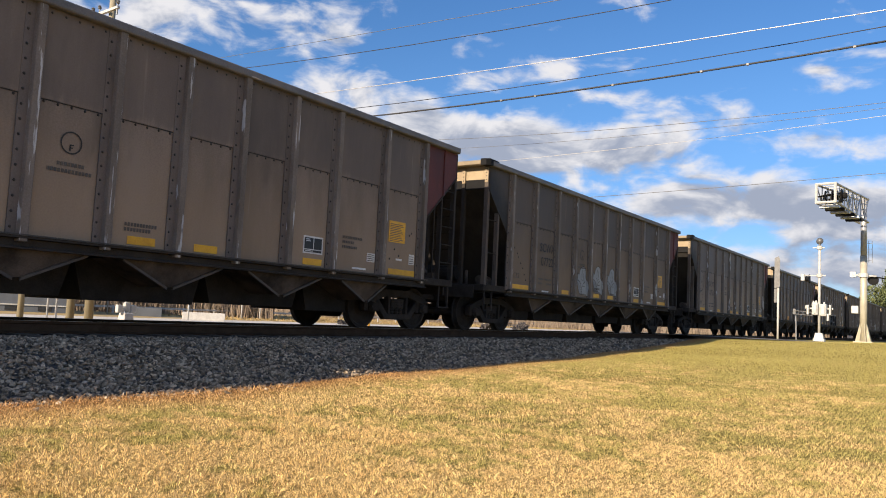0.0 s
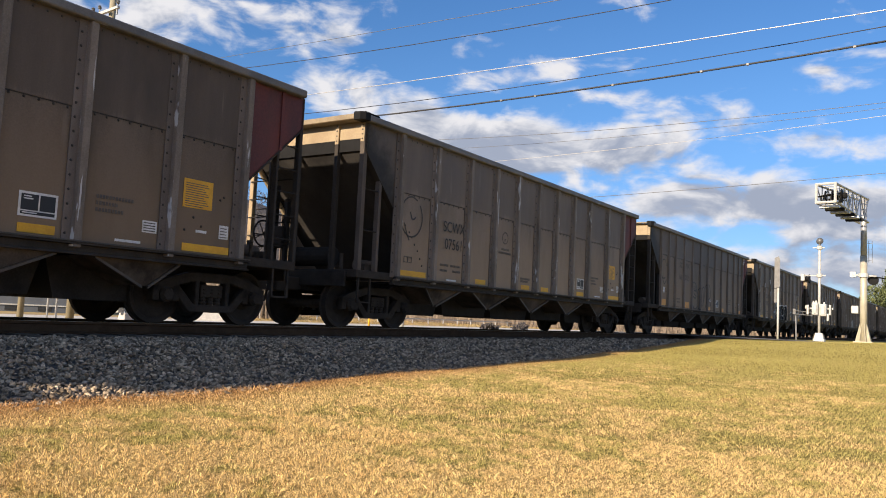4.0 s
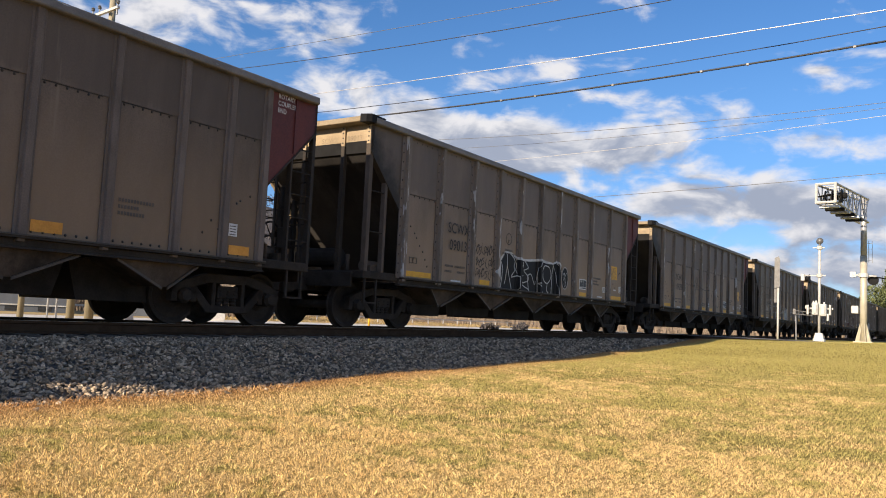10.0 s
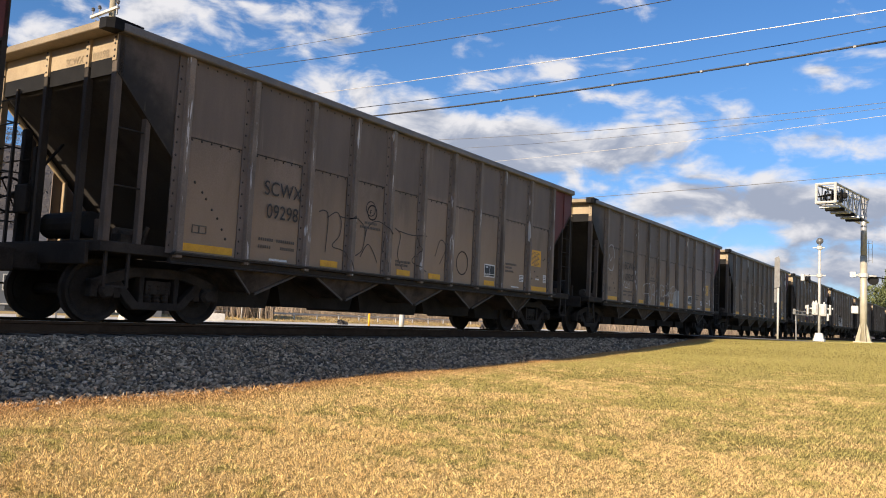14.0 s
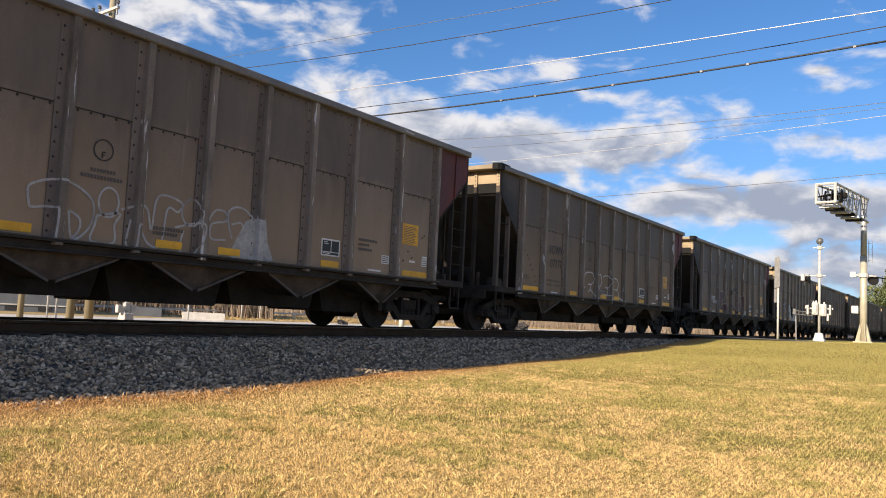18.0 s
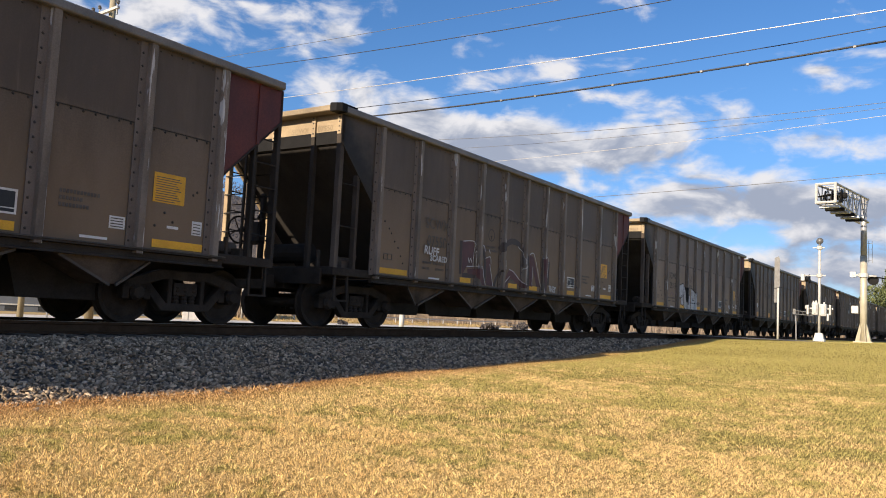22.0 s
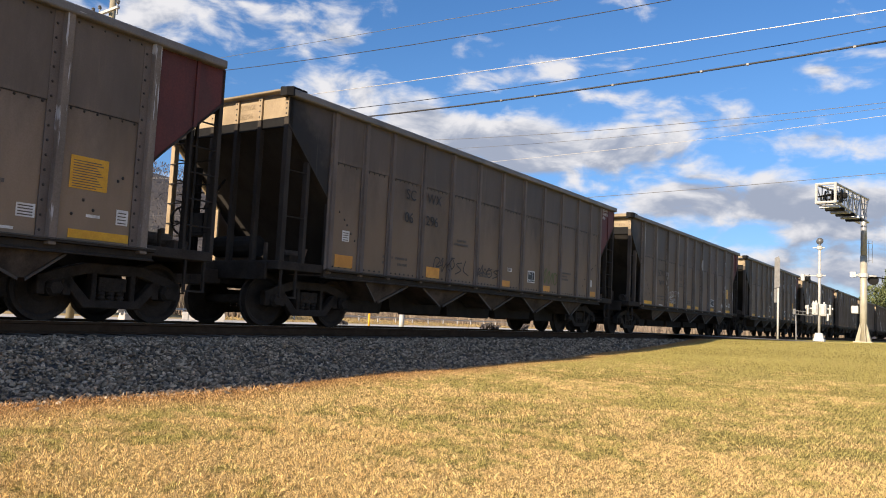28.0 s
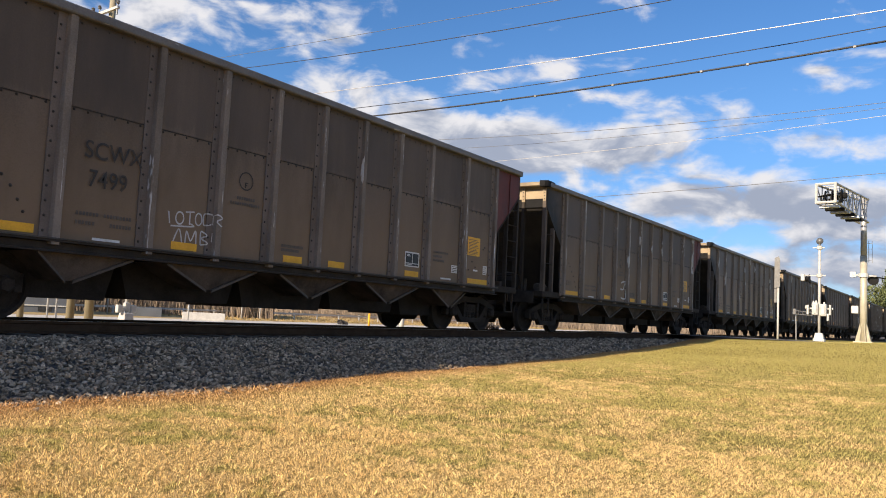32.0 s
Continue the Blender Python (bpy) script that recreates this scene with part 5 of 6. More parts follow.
    spray(c, "a", [[(0.09, 1.01), (0.1, 1.31), (0.0, 1.71), (0.15, 1.79), (0.47, 1.78), (0.62, 1.62), (0.51, 1.47), (0.16, 1.43)], [(0.21, 1.44), (0.54, 1.42), (0.65, 1.28), (0.47, 1.17), (0.18, 1.15)], [(0.47, 1.17), (0.81, 1.16), (1.15, 1.05)]], 0.03, SPRAY_WHITE, "white sprayed outline letters")
    # plum letters with dark shade and white lights
    c = cars[8]
    number_car(c, "a", "07550", FAINT)
    number_end(c, "07550")
    fill(c, "a", [[(-3.04, 1.3), (-3.08, 2.05), (-2.56, 2.08), (-2.59, 1.48), (-2.85, 1.48)], [(-2.83, 1.44), (-2.2, 1.49), (-2.01, 1.1), (-2.28, 1.1), (-2.47, 1.32), (-2.8, 1.32)], [(-2.0, 1.73), (-1.82, 1.79), (-1.64, 1.1), (-1.94, 1.12)], [(-1.21, 1.09), (-1.05, 1.31), (-0.85, 1.57), (-0.51, 1.5), (0.11, 1.15), (-0.19, 1.14), (-0.76, 1.36), (-1.01, 1.12)]], SPRAY_PLUM, "plum sprayed letters", 0.003)
    fill(c, "a", [[(0.23, 2.03), (0.43, 2.01), (0.44, 1.2), (0.27, 1.22)], [(0.45, 2.01), (0.87, 1.23), (0.67, 1.22), (0.41, 1.7)], [(1.0, 1.99), (1.28, 2.01), (1.26, 1.11), (1.02, 1.13)]], SPRAY_PLUM, "plum sprayed letters", 0.003)
    spray(c, "a", [[(-1.1, 2.16), (-0.76, 2.29), (-0.36, 2.24), (-0.14, 2.01), (-0.19, 1.68)]], 0.15, SPRAY_SMOKE, "dark sprayed shade")
    fill(c, "a", [[(-1.45, 2.07), (-1.29, 2.21), (-1.07, 2.22), (-1.1, 2.04), (-1.33, 1.94)]], SPRAY_SMOKE, "dark sprayed shade", 0.001)
    spray(c, "a", [[(-3.02, 1.28), (-2.79, 1.29), (-2.48, 1.29)], [(-1.59, 1.11), (-1.45, 1.34), (-1.25, 1.49)], [(-3.12, 2.06), (-3.12, 1.3)], [(-2.2, 1.97), (-2.06, 1.75), (-2.02, 1.2)], [(0.16, 2.0), (0.2, 1.2)], [(0.95, 2.0), (0.98, 1.15)], [(1.38, 1.95), (1.36, 1.3)]], 0.10, SPRAY_SMOKE, "dark sprayed shade")
    spray(c, "a", [[(-3.04, 2.06), (-2.56, 2.09), (-2.57, 1.81), (-2.59, 1.5)], [(-2.86, 1.49), (-2.2, 1.52), (-2.09, 1.33), (-1.99, 1.1)], [(-2.53, 1.84), (-2.47, 1.86), (-2.48, 1.53)], [(-2.23, 2.05), (-2.11, 2.03), (-2.04, 1.9)], [(-2.03, 1.75), (-1.81, 1.8), (-1.76, 1.63)], [(-1.88, 1.98), (-1.82, 1.89)], [(-1.82, 1.63), (-1.63, 1.1)], [(-1.12, 2.05), (-1.05, 2.04), (-1.01, 1.56)], [(-0.43, 2.19), (-0.17, 2.03), (-0.11, 1.77)], [(-0.85, 1.57), (-0.61, 1.52), (-0.23, 1.31), (0.11, 1.17)], [(-1.14, 1.07), (-1.01, 1.25), (-0.79, 1.41)], [(-0.18, 1.62), (0.06, 1.74)], [(0.23, 2.04), (0.5, 2.04), (0.89, 1.24)], [(0.43, 1.74), (0.4, 1.25)], [(1.0, 2.01), (1.31, 2.03), (1.27, 1.33)]], 0.02, SPRAY_WHITE, "white sprayed lights", 0.006)
    spray(c, "a", [[(-2.8, 1.7), (-2.76, 1.59), (-2.7, 1.69), (-2.64, 1.59)]], 0.02, SPRAY_WHITE, "white sprayed lights", 0.006)
    letters(c, "RUFF", 0.24, pose(-4.60, -SIDE - 0.03, 1.64, 90, 2), SPRAY_WHITE, "white hand-sprayed words", "sprayed_word", heavy=0.007)
    letters(c, "SCARED", 0.17, pose(-4.36, -SIDE - 0.03, 1.50, 90, 0), SPRAY_WHITE, "white hand-sprayed words", "sprayed_word", heavy=0.007)
    letters(c, "THEY", 0.22, pose(1.36, -SIDE - 0.03, 1.14, 90, 3), SPRAY_WHITE, "white hand-sprayed words", "sprayed_word", 0.8, heavy=0.008)
    c = cars[9]
    number_car(c, "a", "09367")
    number_end(c, "09367")
    shapes = [[(-3.29, 1.97), (-2.73, 2.07), (-2.67, 1.63), (-3.25, 1.5)], [(-3.05, 1.56), (-2.78, 1.61), (-2.66, 1.24), (-2.99, 1.25)], [(-2.7, 1.98), (-2.56, 1.94), (-2.39, 1.34), (-2.22, 1.23), (-2.15, 1.07), (-2.52, 1.08), (-2.68, 1.26)], [(-2.18, 1.92), (-1.97, 1.89), (-1.95, 1.66), (-1.81, 1.63), (-1.83, 1.35), (-1.74, 1.31), (-1.72, 1.08), (-2.11, 1.07)], [(-1.68, 1.93), (-1.39, 1.86), (-1.21, 1.71), (-1.05, 1.08), (-1.66, 1.08)], [(-1.05, 1.84), (-0.79, 1.81), (-0.82, 1.65), (-1.02, 1.63)]]
    fill(c, "a", shapes, SPRAY_WHITE, "white sprayed block letters")
    fill(c, "a", [[(-2.56, 1.97), (-2.24, 1.92), (-2.19, 1.3), (-2.35, 1.26)]], SPRAY_BLACK, "black sprayed patch", 0.003)
    spray(c, "a", [s + s[:1] for s in shapes], 0.025, SPRAY_BLACK, "black sprayed outline", 0.003)
    spray(c, "a", [[(-1.95, 1.78), (-2.0, 1.5)], [(-1.55, 1.8), (-1.5, 1.5), (-1.35, 1.48), (-1.3, 1.7)], [(-1.62, 1.35), (-1.1, 1.33)]], 0.035, SPRAY_BLACK, "black sprayed lines", 0.003)
    spray(c, "a", [[(-4.57, 1.56), (-4.46, 1.82), (-4.33, 1.53), (-4.16, 1.81), (-4.06, 1.51), (-3.85, 1.77), (-3.62, 1.52)], [(-4.57, 1.43), (-4.22, 1.65), (-3.9, 1.47), (-3.67, 1.76)]], 0.03, SPRAY_ROSE, "faded rose sprayed scrawl")
    c = cars[10]
    number_car(c, "b", "06296")
    number_end(c, "06296", True)
    tag_row(c, "b", 5, -2.9, 1.28, 1.5, 0.34, 0.026, SPRAY_DARK, "faded dark sprayed scrawl")
    tag_row(c, "b", 4, -1.15, 1.28, 1.1, 0.26, 0.026, SPRAY_DARK, "faded dark sprayed scrawl")
    spray(c, "b", [[(2.4, 1.5), (2.6, 1.75), (2.5, 1.35), (2.8, 1.7), (2.75, 1.35), (3.0, 1.65), (2.95, 1.35)], loop(3.15, 1.5, 0.1, 0.16)], 0.04, LEAF, "faded green sprayed scrawl")
    c = cars[11]
    number_car(c, "a", "7499")
    number_end(c, "07499")
    spray(c, "a", [[(-3.2, 1.66), (-3.17, 1.48)], loop(-3.0, 1.58, 0.07, 0.09), [(-2.9, 1.68), (-2.74, 1.7)], [(-2.82, 1.69), (-2.82, 1.5)], loop(-2.66, 1.6, 0.06, 0.09), [(-2.42, 1.7), (-2.56, 1.69), (-2.56, 1.53), (-2.43, 1.55)],
                   [(-2.4, 1.54), (-2.39, 1.7), (-2.28, 1.66), (-2.38, 1.6), (-2.28, 1.53)]], 0.022, SPRAY_WHITE, "white sprayed tag")
    spray(c, "a", [[(-3.1, 1.2), (-3.0, 1.42), (-2.93, 1.2)], [(-2.88, 1.2), (-2.86, 1.4), (-2.78, 1.26), (-2.7, 1.42), (-2.68, 1.22)], [(-2.6, 1.22), (-2.6, 1.42), (-2.5, 1.37), (-2.58, 1.32), (-2.48, 1.25), (-2.6, 1.22)], [(-2.4, 1.42), (-2.41, 1.28)],
                   [(-3.15, 1.45), (-2.75, 1.48), (-2.82, 1.52)]], 0.022, SPRAY_WHITE, "white sprayed tag")
    c = cars[12]
    spray(c, "a", [[(-1.7, 1.7), (-1.4, 1.75), (-1.5, 1.5), (-1.75, 1.5)], [(-1.4, 1.5), (-1.35, 1.2), (-1.7, 1.2)]], 0.05, SPRAY_WHITE, "white sprayed tag")


TAILS = [14.82, 30.98, 47.42, 63.65, 79.95, 96.19, 112.43, 128.69, 144.97, 161.25, 177.43, 193.75, 210.05]
CARS = {}


def build_train():
    plain = {"a": coal_car("a", "a"), "grey": coal_car("a", "grey"), "b": coal_car("b", "b")}
    first = {"a": 7, "grey": 2, "b": 3}
    for i in range(-2, 19):
        tail = TAILS[i] if 0 <= i < len(TAILS) else 14.82 + 16.27 * i
        style = "b" if i in (3, 10, 15) else "grey" if i in (0, 2, 4, 5, 6, 9, 13) else "a"
        m = pose(tail - 7.41, 0, 0)
        ob = plain[style] if first[style] == i else copy_thing(plain[style], m)
        ob.matrix_basis = m
        label = "grimy brown coal hopper car with bolted ribbed sides" if style != "b" else "grimy brown coal hopper car with many narrow side ribs"
        CARS[i] = tagged(ob, label, "freight car", "coal train")
    paint_cars(CARS)


build_train()


# ---- signals at the crossing ----
def cantilever_signal():
    root = tagged(new("cantilever_signal"), "cream steel mast with a white lattice arm and dark flasher lamps", "crossing signal")
    x, y = 39.8, -7.18
    z0 = ground_z(x, y)
    bm = bmesh.new()
    rod(bm, (x, y, z0 + 0.05), (x, y, 3.9), 0.155, 16, 0.145)
    part("mast", bm, CREAM, root, smooth=True)
    bm = bmesh.new()
    rod(bm, (x, y, 3.9), (x, y, 6.55), 0.13, 16)
    part("upper_mast", bm, GALV, root, smooth=True)
    bm = bmesh.new()
    frustum(bm, (x - 0.38, x + 0.38, y - 0.38, y + 0.38, z0 - 0.1), (x - 0.38, x + 0.38, y - 0.38, y + 0.38, z0 + 0.06))
    part("base_plate", bm, CREAM, root)
    for k in range(8):
        a = k * math.pi / 4 + 0.39
        bm = bmesh.new()
        slab(bm, [(x + 0.15 * math.cos(a), y + 0.15 * math.sin(a), z0 + 0.06), (x + 0.34 * math.cos(a), y + 0.34 * math.sin(a), z0 + 0.06), (x + 0.15 * math.cos(a), y + 0.15 * math.sin(a), z0 + 0.85)], (0.03 * math.sin(a), -0.03 * math.cos(a), 0))
        part("gusset", bm, CREAM, root)
    # lattice arm out over the road
    ex, ey = 35.1, -6.28
    d = Vector((ex - x, ey - y, 0))
    side = Vector((-d.y, d.x, 0)).normalized() * 0.37
    zt, zb, zm = 6.46, 5.70, 5.42
    a0, a1 = Vector((x, y, 0)), Vector((ex, ey, 0))
    for s in (-1, 1):
        for z in (zt, zb):
            bm = bmesh.new()
            rod(bm, a0 + side * s * 0.5 + Vector((0, 0, zm if z == zb else z)), a1 + side * s + Vector((0, 0, z)), 0.05, 6)
            part("arm_chord", bm, GALV, root)
    for k in range(8):
        f0, f1 = k / 8, (k + 1) / 8
        p, q = a0.lerp(a1, f0), a0.lerp(a1, f1)
        low, high = Vector((0, 0, zm + (zb - zm) * f1)), Vector((0, 0, zt))
        wide = side * (0.5 + 0.5 * f1)
        bars = [(q - wide + low, q + wide + low, 0.03), (q - wide + high, q + wide + high, 0.022)]
        for s in (-1, 1):
            w0, w1 = side * s * (0.5 + 0.5 * f0), side * s * (0.5 + 0.5 * f1)
            bars.append((q + w1 + low, q + w1 + high, 0.022))
            bars.append((p + w0 + (low if k % 2 else high), q + w1 + (high if k % 2 else low), 0.022))
        for u, v, r in bars:
            bm = bmesh.new()
            rod(bm, u, v, r, 5)
            part("brace", bm, WHITE, root)
    # white end frame and walkway plates
    bm = bmesh.new()
    for s in (-1, 1):
        e = a1 + side * s
        rod(bm, e + Vector((0, 0, zb - 0.04)), e + Vector((0, 0, zt + 0.04)), 0.055, 6)
    for z in (zb, zt):
        rod(bm, a1 - side * 1.05 + Vector((0, 0, z)), a1 + side * 1.05 + Vector((0, 0, z)), 0.055, 6)
    part("end_frame", bm, WHITE, root, "white end frame")
    for k in range(6):
        c = a0.lerp(a1, 0.25 + 0.13 * k)
        bm = bmesh.new()
        box(bm, c.x - 0.22, c.x + 0.12, c.y - 0.36, c.y + 0.36, zm + (zb - zm) * (0.25 + 0.13 * k) - 0.15, zm + (zb - zm) * (0.25 + 0.13 * k) - 0.06)
        part("walkway_plate", bm, GALV if k % 2 else DARK, root)
    # flasher lamps: round backgrounds with hoods
    for f, s, z, way in ((0.93, 0.4, 5.95, -1), (0.78, -1.0, 6.05, 1), (0.9, 1.25, 6.0, -1), (0.62, -1.0, 6.0, 1)):
        c = a0.lerp(a1, f) + side * s + Vector((0, 0, z))
        bm = bmesh.new()
        lathe(bm, [(0.29, -0.02), (0.30, 0.0), (0.29, 0.02)], "y", c, 18)
        lathe(bm, [(0.12, 0.0), (0.14, way * 0.12), (0.10, way * 0.2)], "y", c, 12)
        lamp = part("flasher_lamp", bm, DARK, root, "dark round flasher lamp")
        bm = bmesh.new()
        slab(bm, [c + Vector((-0.17, -way * 0.02, 0.10)), c + Vector((0.17, -way * 0.02, 0.10)), c + Vector((0.13, -way * 0.55, 0.02)), c + Vector((-0.13, -way * 0.55, 0.02))], (0, 0, 0.02))
        part("hood", bm, DARK, lamp)
    # lower lamp pair, bracket and box on the mast
    bm = bmesh.new()
    rod(bm, (x - 0.1, y + 0.45, 3.05), (x + 0.1, y - 0.5, 3.0), 0.045, 8)
    rod(bm, (x, y, 2.95), (x, y, 3.12), 0.21, 12)
    part("lamp_bracket", bm, WHITE, root)
    for s, mat in ((0.42, WHITE), (-0.36, DARK)):
        c = Vector((x, y + s, 2.85 if s < 0 else 3.05))
        bm = bmesh.new()
        if s < 0:
            lathe(bm, [(0.22, 0.16), (0.23, 0.18), (0.22, 0.2)], "x", c, 18)
            lathe(bm, [(0.13, 0.2), (0.15, 0.3), (0.12, 0.4)], "x", c, 12)
            slab(bm, [c + Vector((0.02, -0.14, 0.12)), c + Vector((0.02, 0.14, 0.12)), c + Vector((0.45, -0.42, 0.06)), c + Vector((0.45, -0.62, 0.06))], (0, 0, 0.02))
        else:
            box(bm, c.x - 0.12, c.x + 0.12, c.y - 0.12, c.y + 0.12, c.z - 0.1, c.z + 0.14)
        part("flasher_lamp", bm, mat, root)
    bm = bmesh.new()
    box(bm, x - 0.12, x + 0.12, y + 0.2, y + 0.48, 1.32, 1.66)
    part("junction_box", bm, WHITE, root, bevel=0.015)
    bm = bmesh.new()
    for dy in (-0.34, -0.20):
        rod(bm, (x, y + dy, 3.6), (x, y + dy, 4.6), 0.012, 5)
    for k in range(4):
        rod(bm, (x, y - 0.34, 3.7 + k * 0.26), (x, y - 0.14, 3.7 + k * 0.26), 0.01, 5)
    part("ladder", bm, GALV, root)


cantilever_signal()


def gate_signal():
    root = tagged(new("crossing_gate"), "white gate mast with mechanism boxes and round bell on top", "crossing gate")
    x, y = 37.6, -5.7
    z0 = ground_z(x, y)
    bm = bmesh.new()
    rod(bm, (x, y, z0 + 0.3), (x, y, 4.15), 0.054, 14)
    part("mast", bm, WHITE, root, smooth=True)
    bm = bmesh.new()
    frustum(bm, (x - 0.22, x + 0.22, y - 0.25, y + 0.25, z0 - 0.1), (x - 0.13, x + 0.13, y - 0.14, y + 0.14, z0 + 0.38))
    part("base", bm, WHITE, root, bevel=0.02)
    for k in range(4):
        bm = bmesh.new()
        a = k * math.pi / 2 + 0.8
        rod(bm, (x + 0.27 * math.cos(a), y + 0.27 * math.sin(a), z0), (x + 0.27 * math.cos(a), y + 0.27 * math.sin(a), z0 + 0.14), 0.035, 8)
        part("base_bolt", bm, WHITE, root)
    bm = bmesh.new()
    lathe(bm, [(0.05, -0.08), (0.13, -0.04), (0.148, 0.0), (0.13, 0.05), (0.05, 0.08)], "x", (x, y, 4.37), 18)
    rod(bm, (x, y, 4.15), (x, y, 4.3), 0.05, 8)
    part("bell", bm, SIGN_BACK, root, "dark round bell", smooth=True)
    bm = bmesh.new()
    rod(bm, (x, y - 0.2, 4.08), (x, y + 0.28, 4.08), 0.03, 6)
    rod(bm, (x, y, 4.0), (x, y, 4.16), 0.11, 12)
    part("bracket", bm, WHITE, root)
    for y0, y1, z1, z2 in ((-0.30, -0.03, 1.10, 1.62), (0.03, 0.27, 1.14, 1.68)):
        bm = bmesh.new()
        box(bm, x - 0.2, x + 0.16, y + y0, y + y1, z1, z2)
        box(bm, x - 0.23, x - 0.2, y + y0 + 0.05, y + y1 - 0.05, z1 + 0.06, z2 - 0.08)
        part("mechanism_box", bm, WHITE, root, bevel=0.03)
    for dy, z in ((-0.2, 1.62), (0.12, 1.68), (0.22, 1.66)):
        bm = bmesh.new()
        rod(bm, (x - 0.05, y + dy, z), (x - 0.05, y + dy, z + 0.09), 0.05, 10, 0.03)
        part("cap", bm, WHITE, root)
    for dy, z, h in ((-0.44, 1.15, 0.45), (0.44, 1.15, 0.42), (-0.36, 0.9, 0.3), (0.5, 1.4, 0.14)):
        bm = bmesh.new()
        rod(bm, (x - 0.12, y + dy, z), (x - 0.12, y + dy, z + h), 0.05, 10)
        part("counterweight", bm, WHITE, root, bevel=0.01)
    bm = bmesh.new()
    rod(bm, (x, y - 0.55, 1.42), (x, y + 0.55, 1.42), 0.04, 8)
    part("shaft", bm, WHITE, root)
    bm = bmesh.new()
    for z in (1.10, 1.24):
        rod(bm, (x - 0.1, y + 0.25, z), (x - 0.1, y + 1.0, z + 0.06), 0.022, 6)
    for k in range(5):
        rod(bm, (x - 0.1, y + 0.3 + k * 0.17, 1.10 + k * 0.013), (x - 0.1, y + 0.3 + k * 0.17, 1.26 + k * 0.013), 0.014, 5)
    box(bm, x - 0.14, x - 0.06, y + 0.93, y + 1.04, 1.14, 1.38)
    part("gate_arm_stub", bm, SIGN_BACK, root, "short grey lattice stub of the arm")
    bm = bmesh.new()
    rod(bm, (x, y + 0.92, z0), (x, y + 0.94, 1.15), 0.022, 8)
    part("arm_rest", bm, GALV, root)
    # dark flashers on a cross bracket
    bm = bmesh.new()
    rod(bm, (x, y - 0.25, 2.86), (x, y + 0.6, 2.86), 0.03, 6)
    rod(bm, (x, y, 2.78), (x, y, 2.94), 0.12, 12)
    part("lamp_bracket", bm, WHITE, root)
    for s in (0.62,):
        c = Vector((x + 0.1, y + 0.42, 2.72))
        bm = bmesh.new()
        box(bm, c.x - 0.22, c.x - 0.04, c.y + 0.16, c.y + 0.32, 2.62, 2.92)
        part("lamp_housing", bm, WHITE, root, bevel=0.02)
        bm = bmesh.new()
        lathe(bm, [(0.19, -0.02), (0.20, 0.0), (0.19, 0.02)], "y", c, 18)
        lathe(bm, [(0.10, 0.0), (0.12, 0.12), (0.09, 0.2)], "y", c, 12)
        part("flasher_lamp", bm, DARK, root)


gate_signal()


def sign_post():
    root = tagged(new("crossing_sign"), "tall sign panel seen edge-on from behind on a white post", "road sign")
    x, y = 37.35, -4.07
    z0 = ground_z(x, y)
    bm = bmesh.new()
    rod(bm, (x, y, z0 - 0.1), (x, y, 2.3), 0.045, 12)
    rod(bm, (x, y, 2.3), (x, y + 0.06, 3.6), 0.045, 12)
    part("post", bm, WHITE, root, smooth=True)
    bm = bmesh.new()
    slab(bm, [(x - 0.05, y + 0.15, 2.25), (x - 0.05, y - 0.08, 2.32), (x - 0.05, y - 0.07, 3.55), (x - 0.05, y - 0.02, 3.68), (x - 0.05, y + 0.15, 3.6)], (-0.03, 0, 0))
    part("upper_panel", bm, SIGN_BACK, root, "bare grey back of a sign panel")
    bm = bmesh.new()
    box(bm, x - 0.06, x - 0.04, y + 0.05, y + 0.16, 1.62, 2.24)
    part("lower_panel", bm, SIGN_BACK, root)


sign_post()


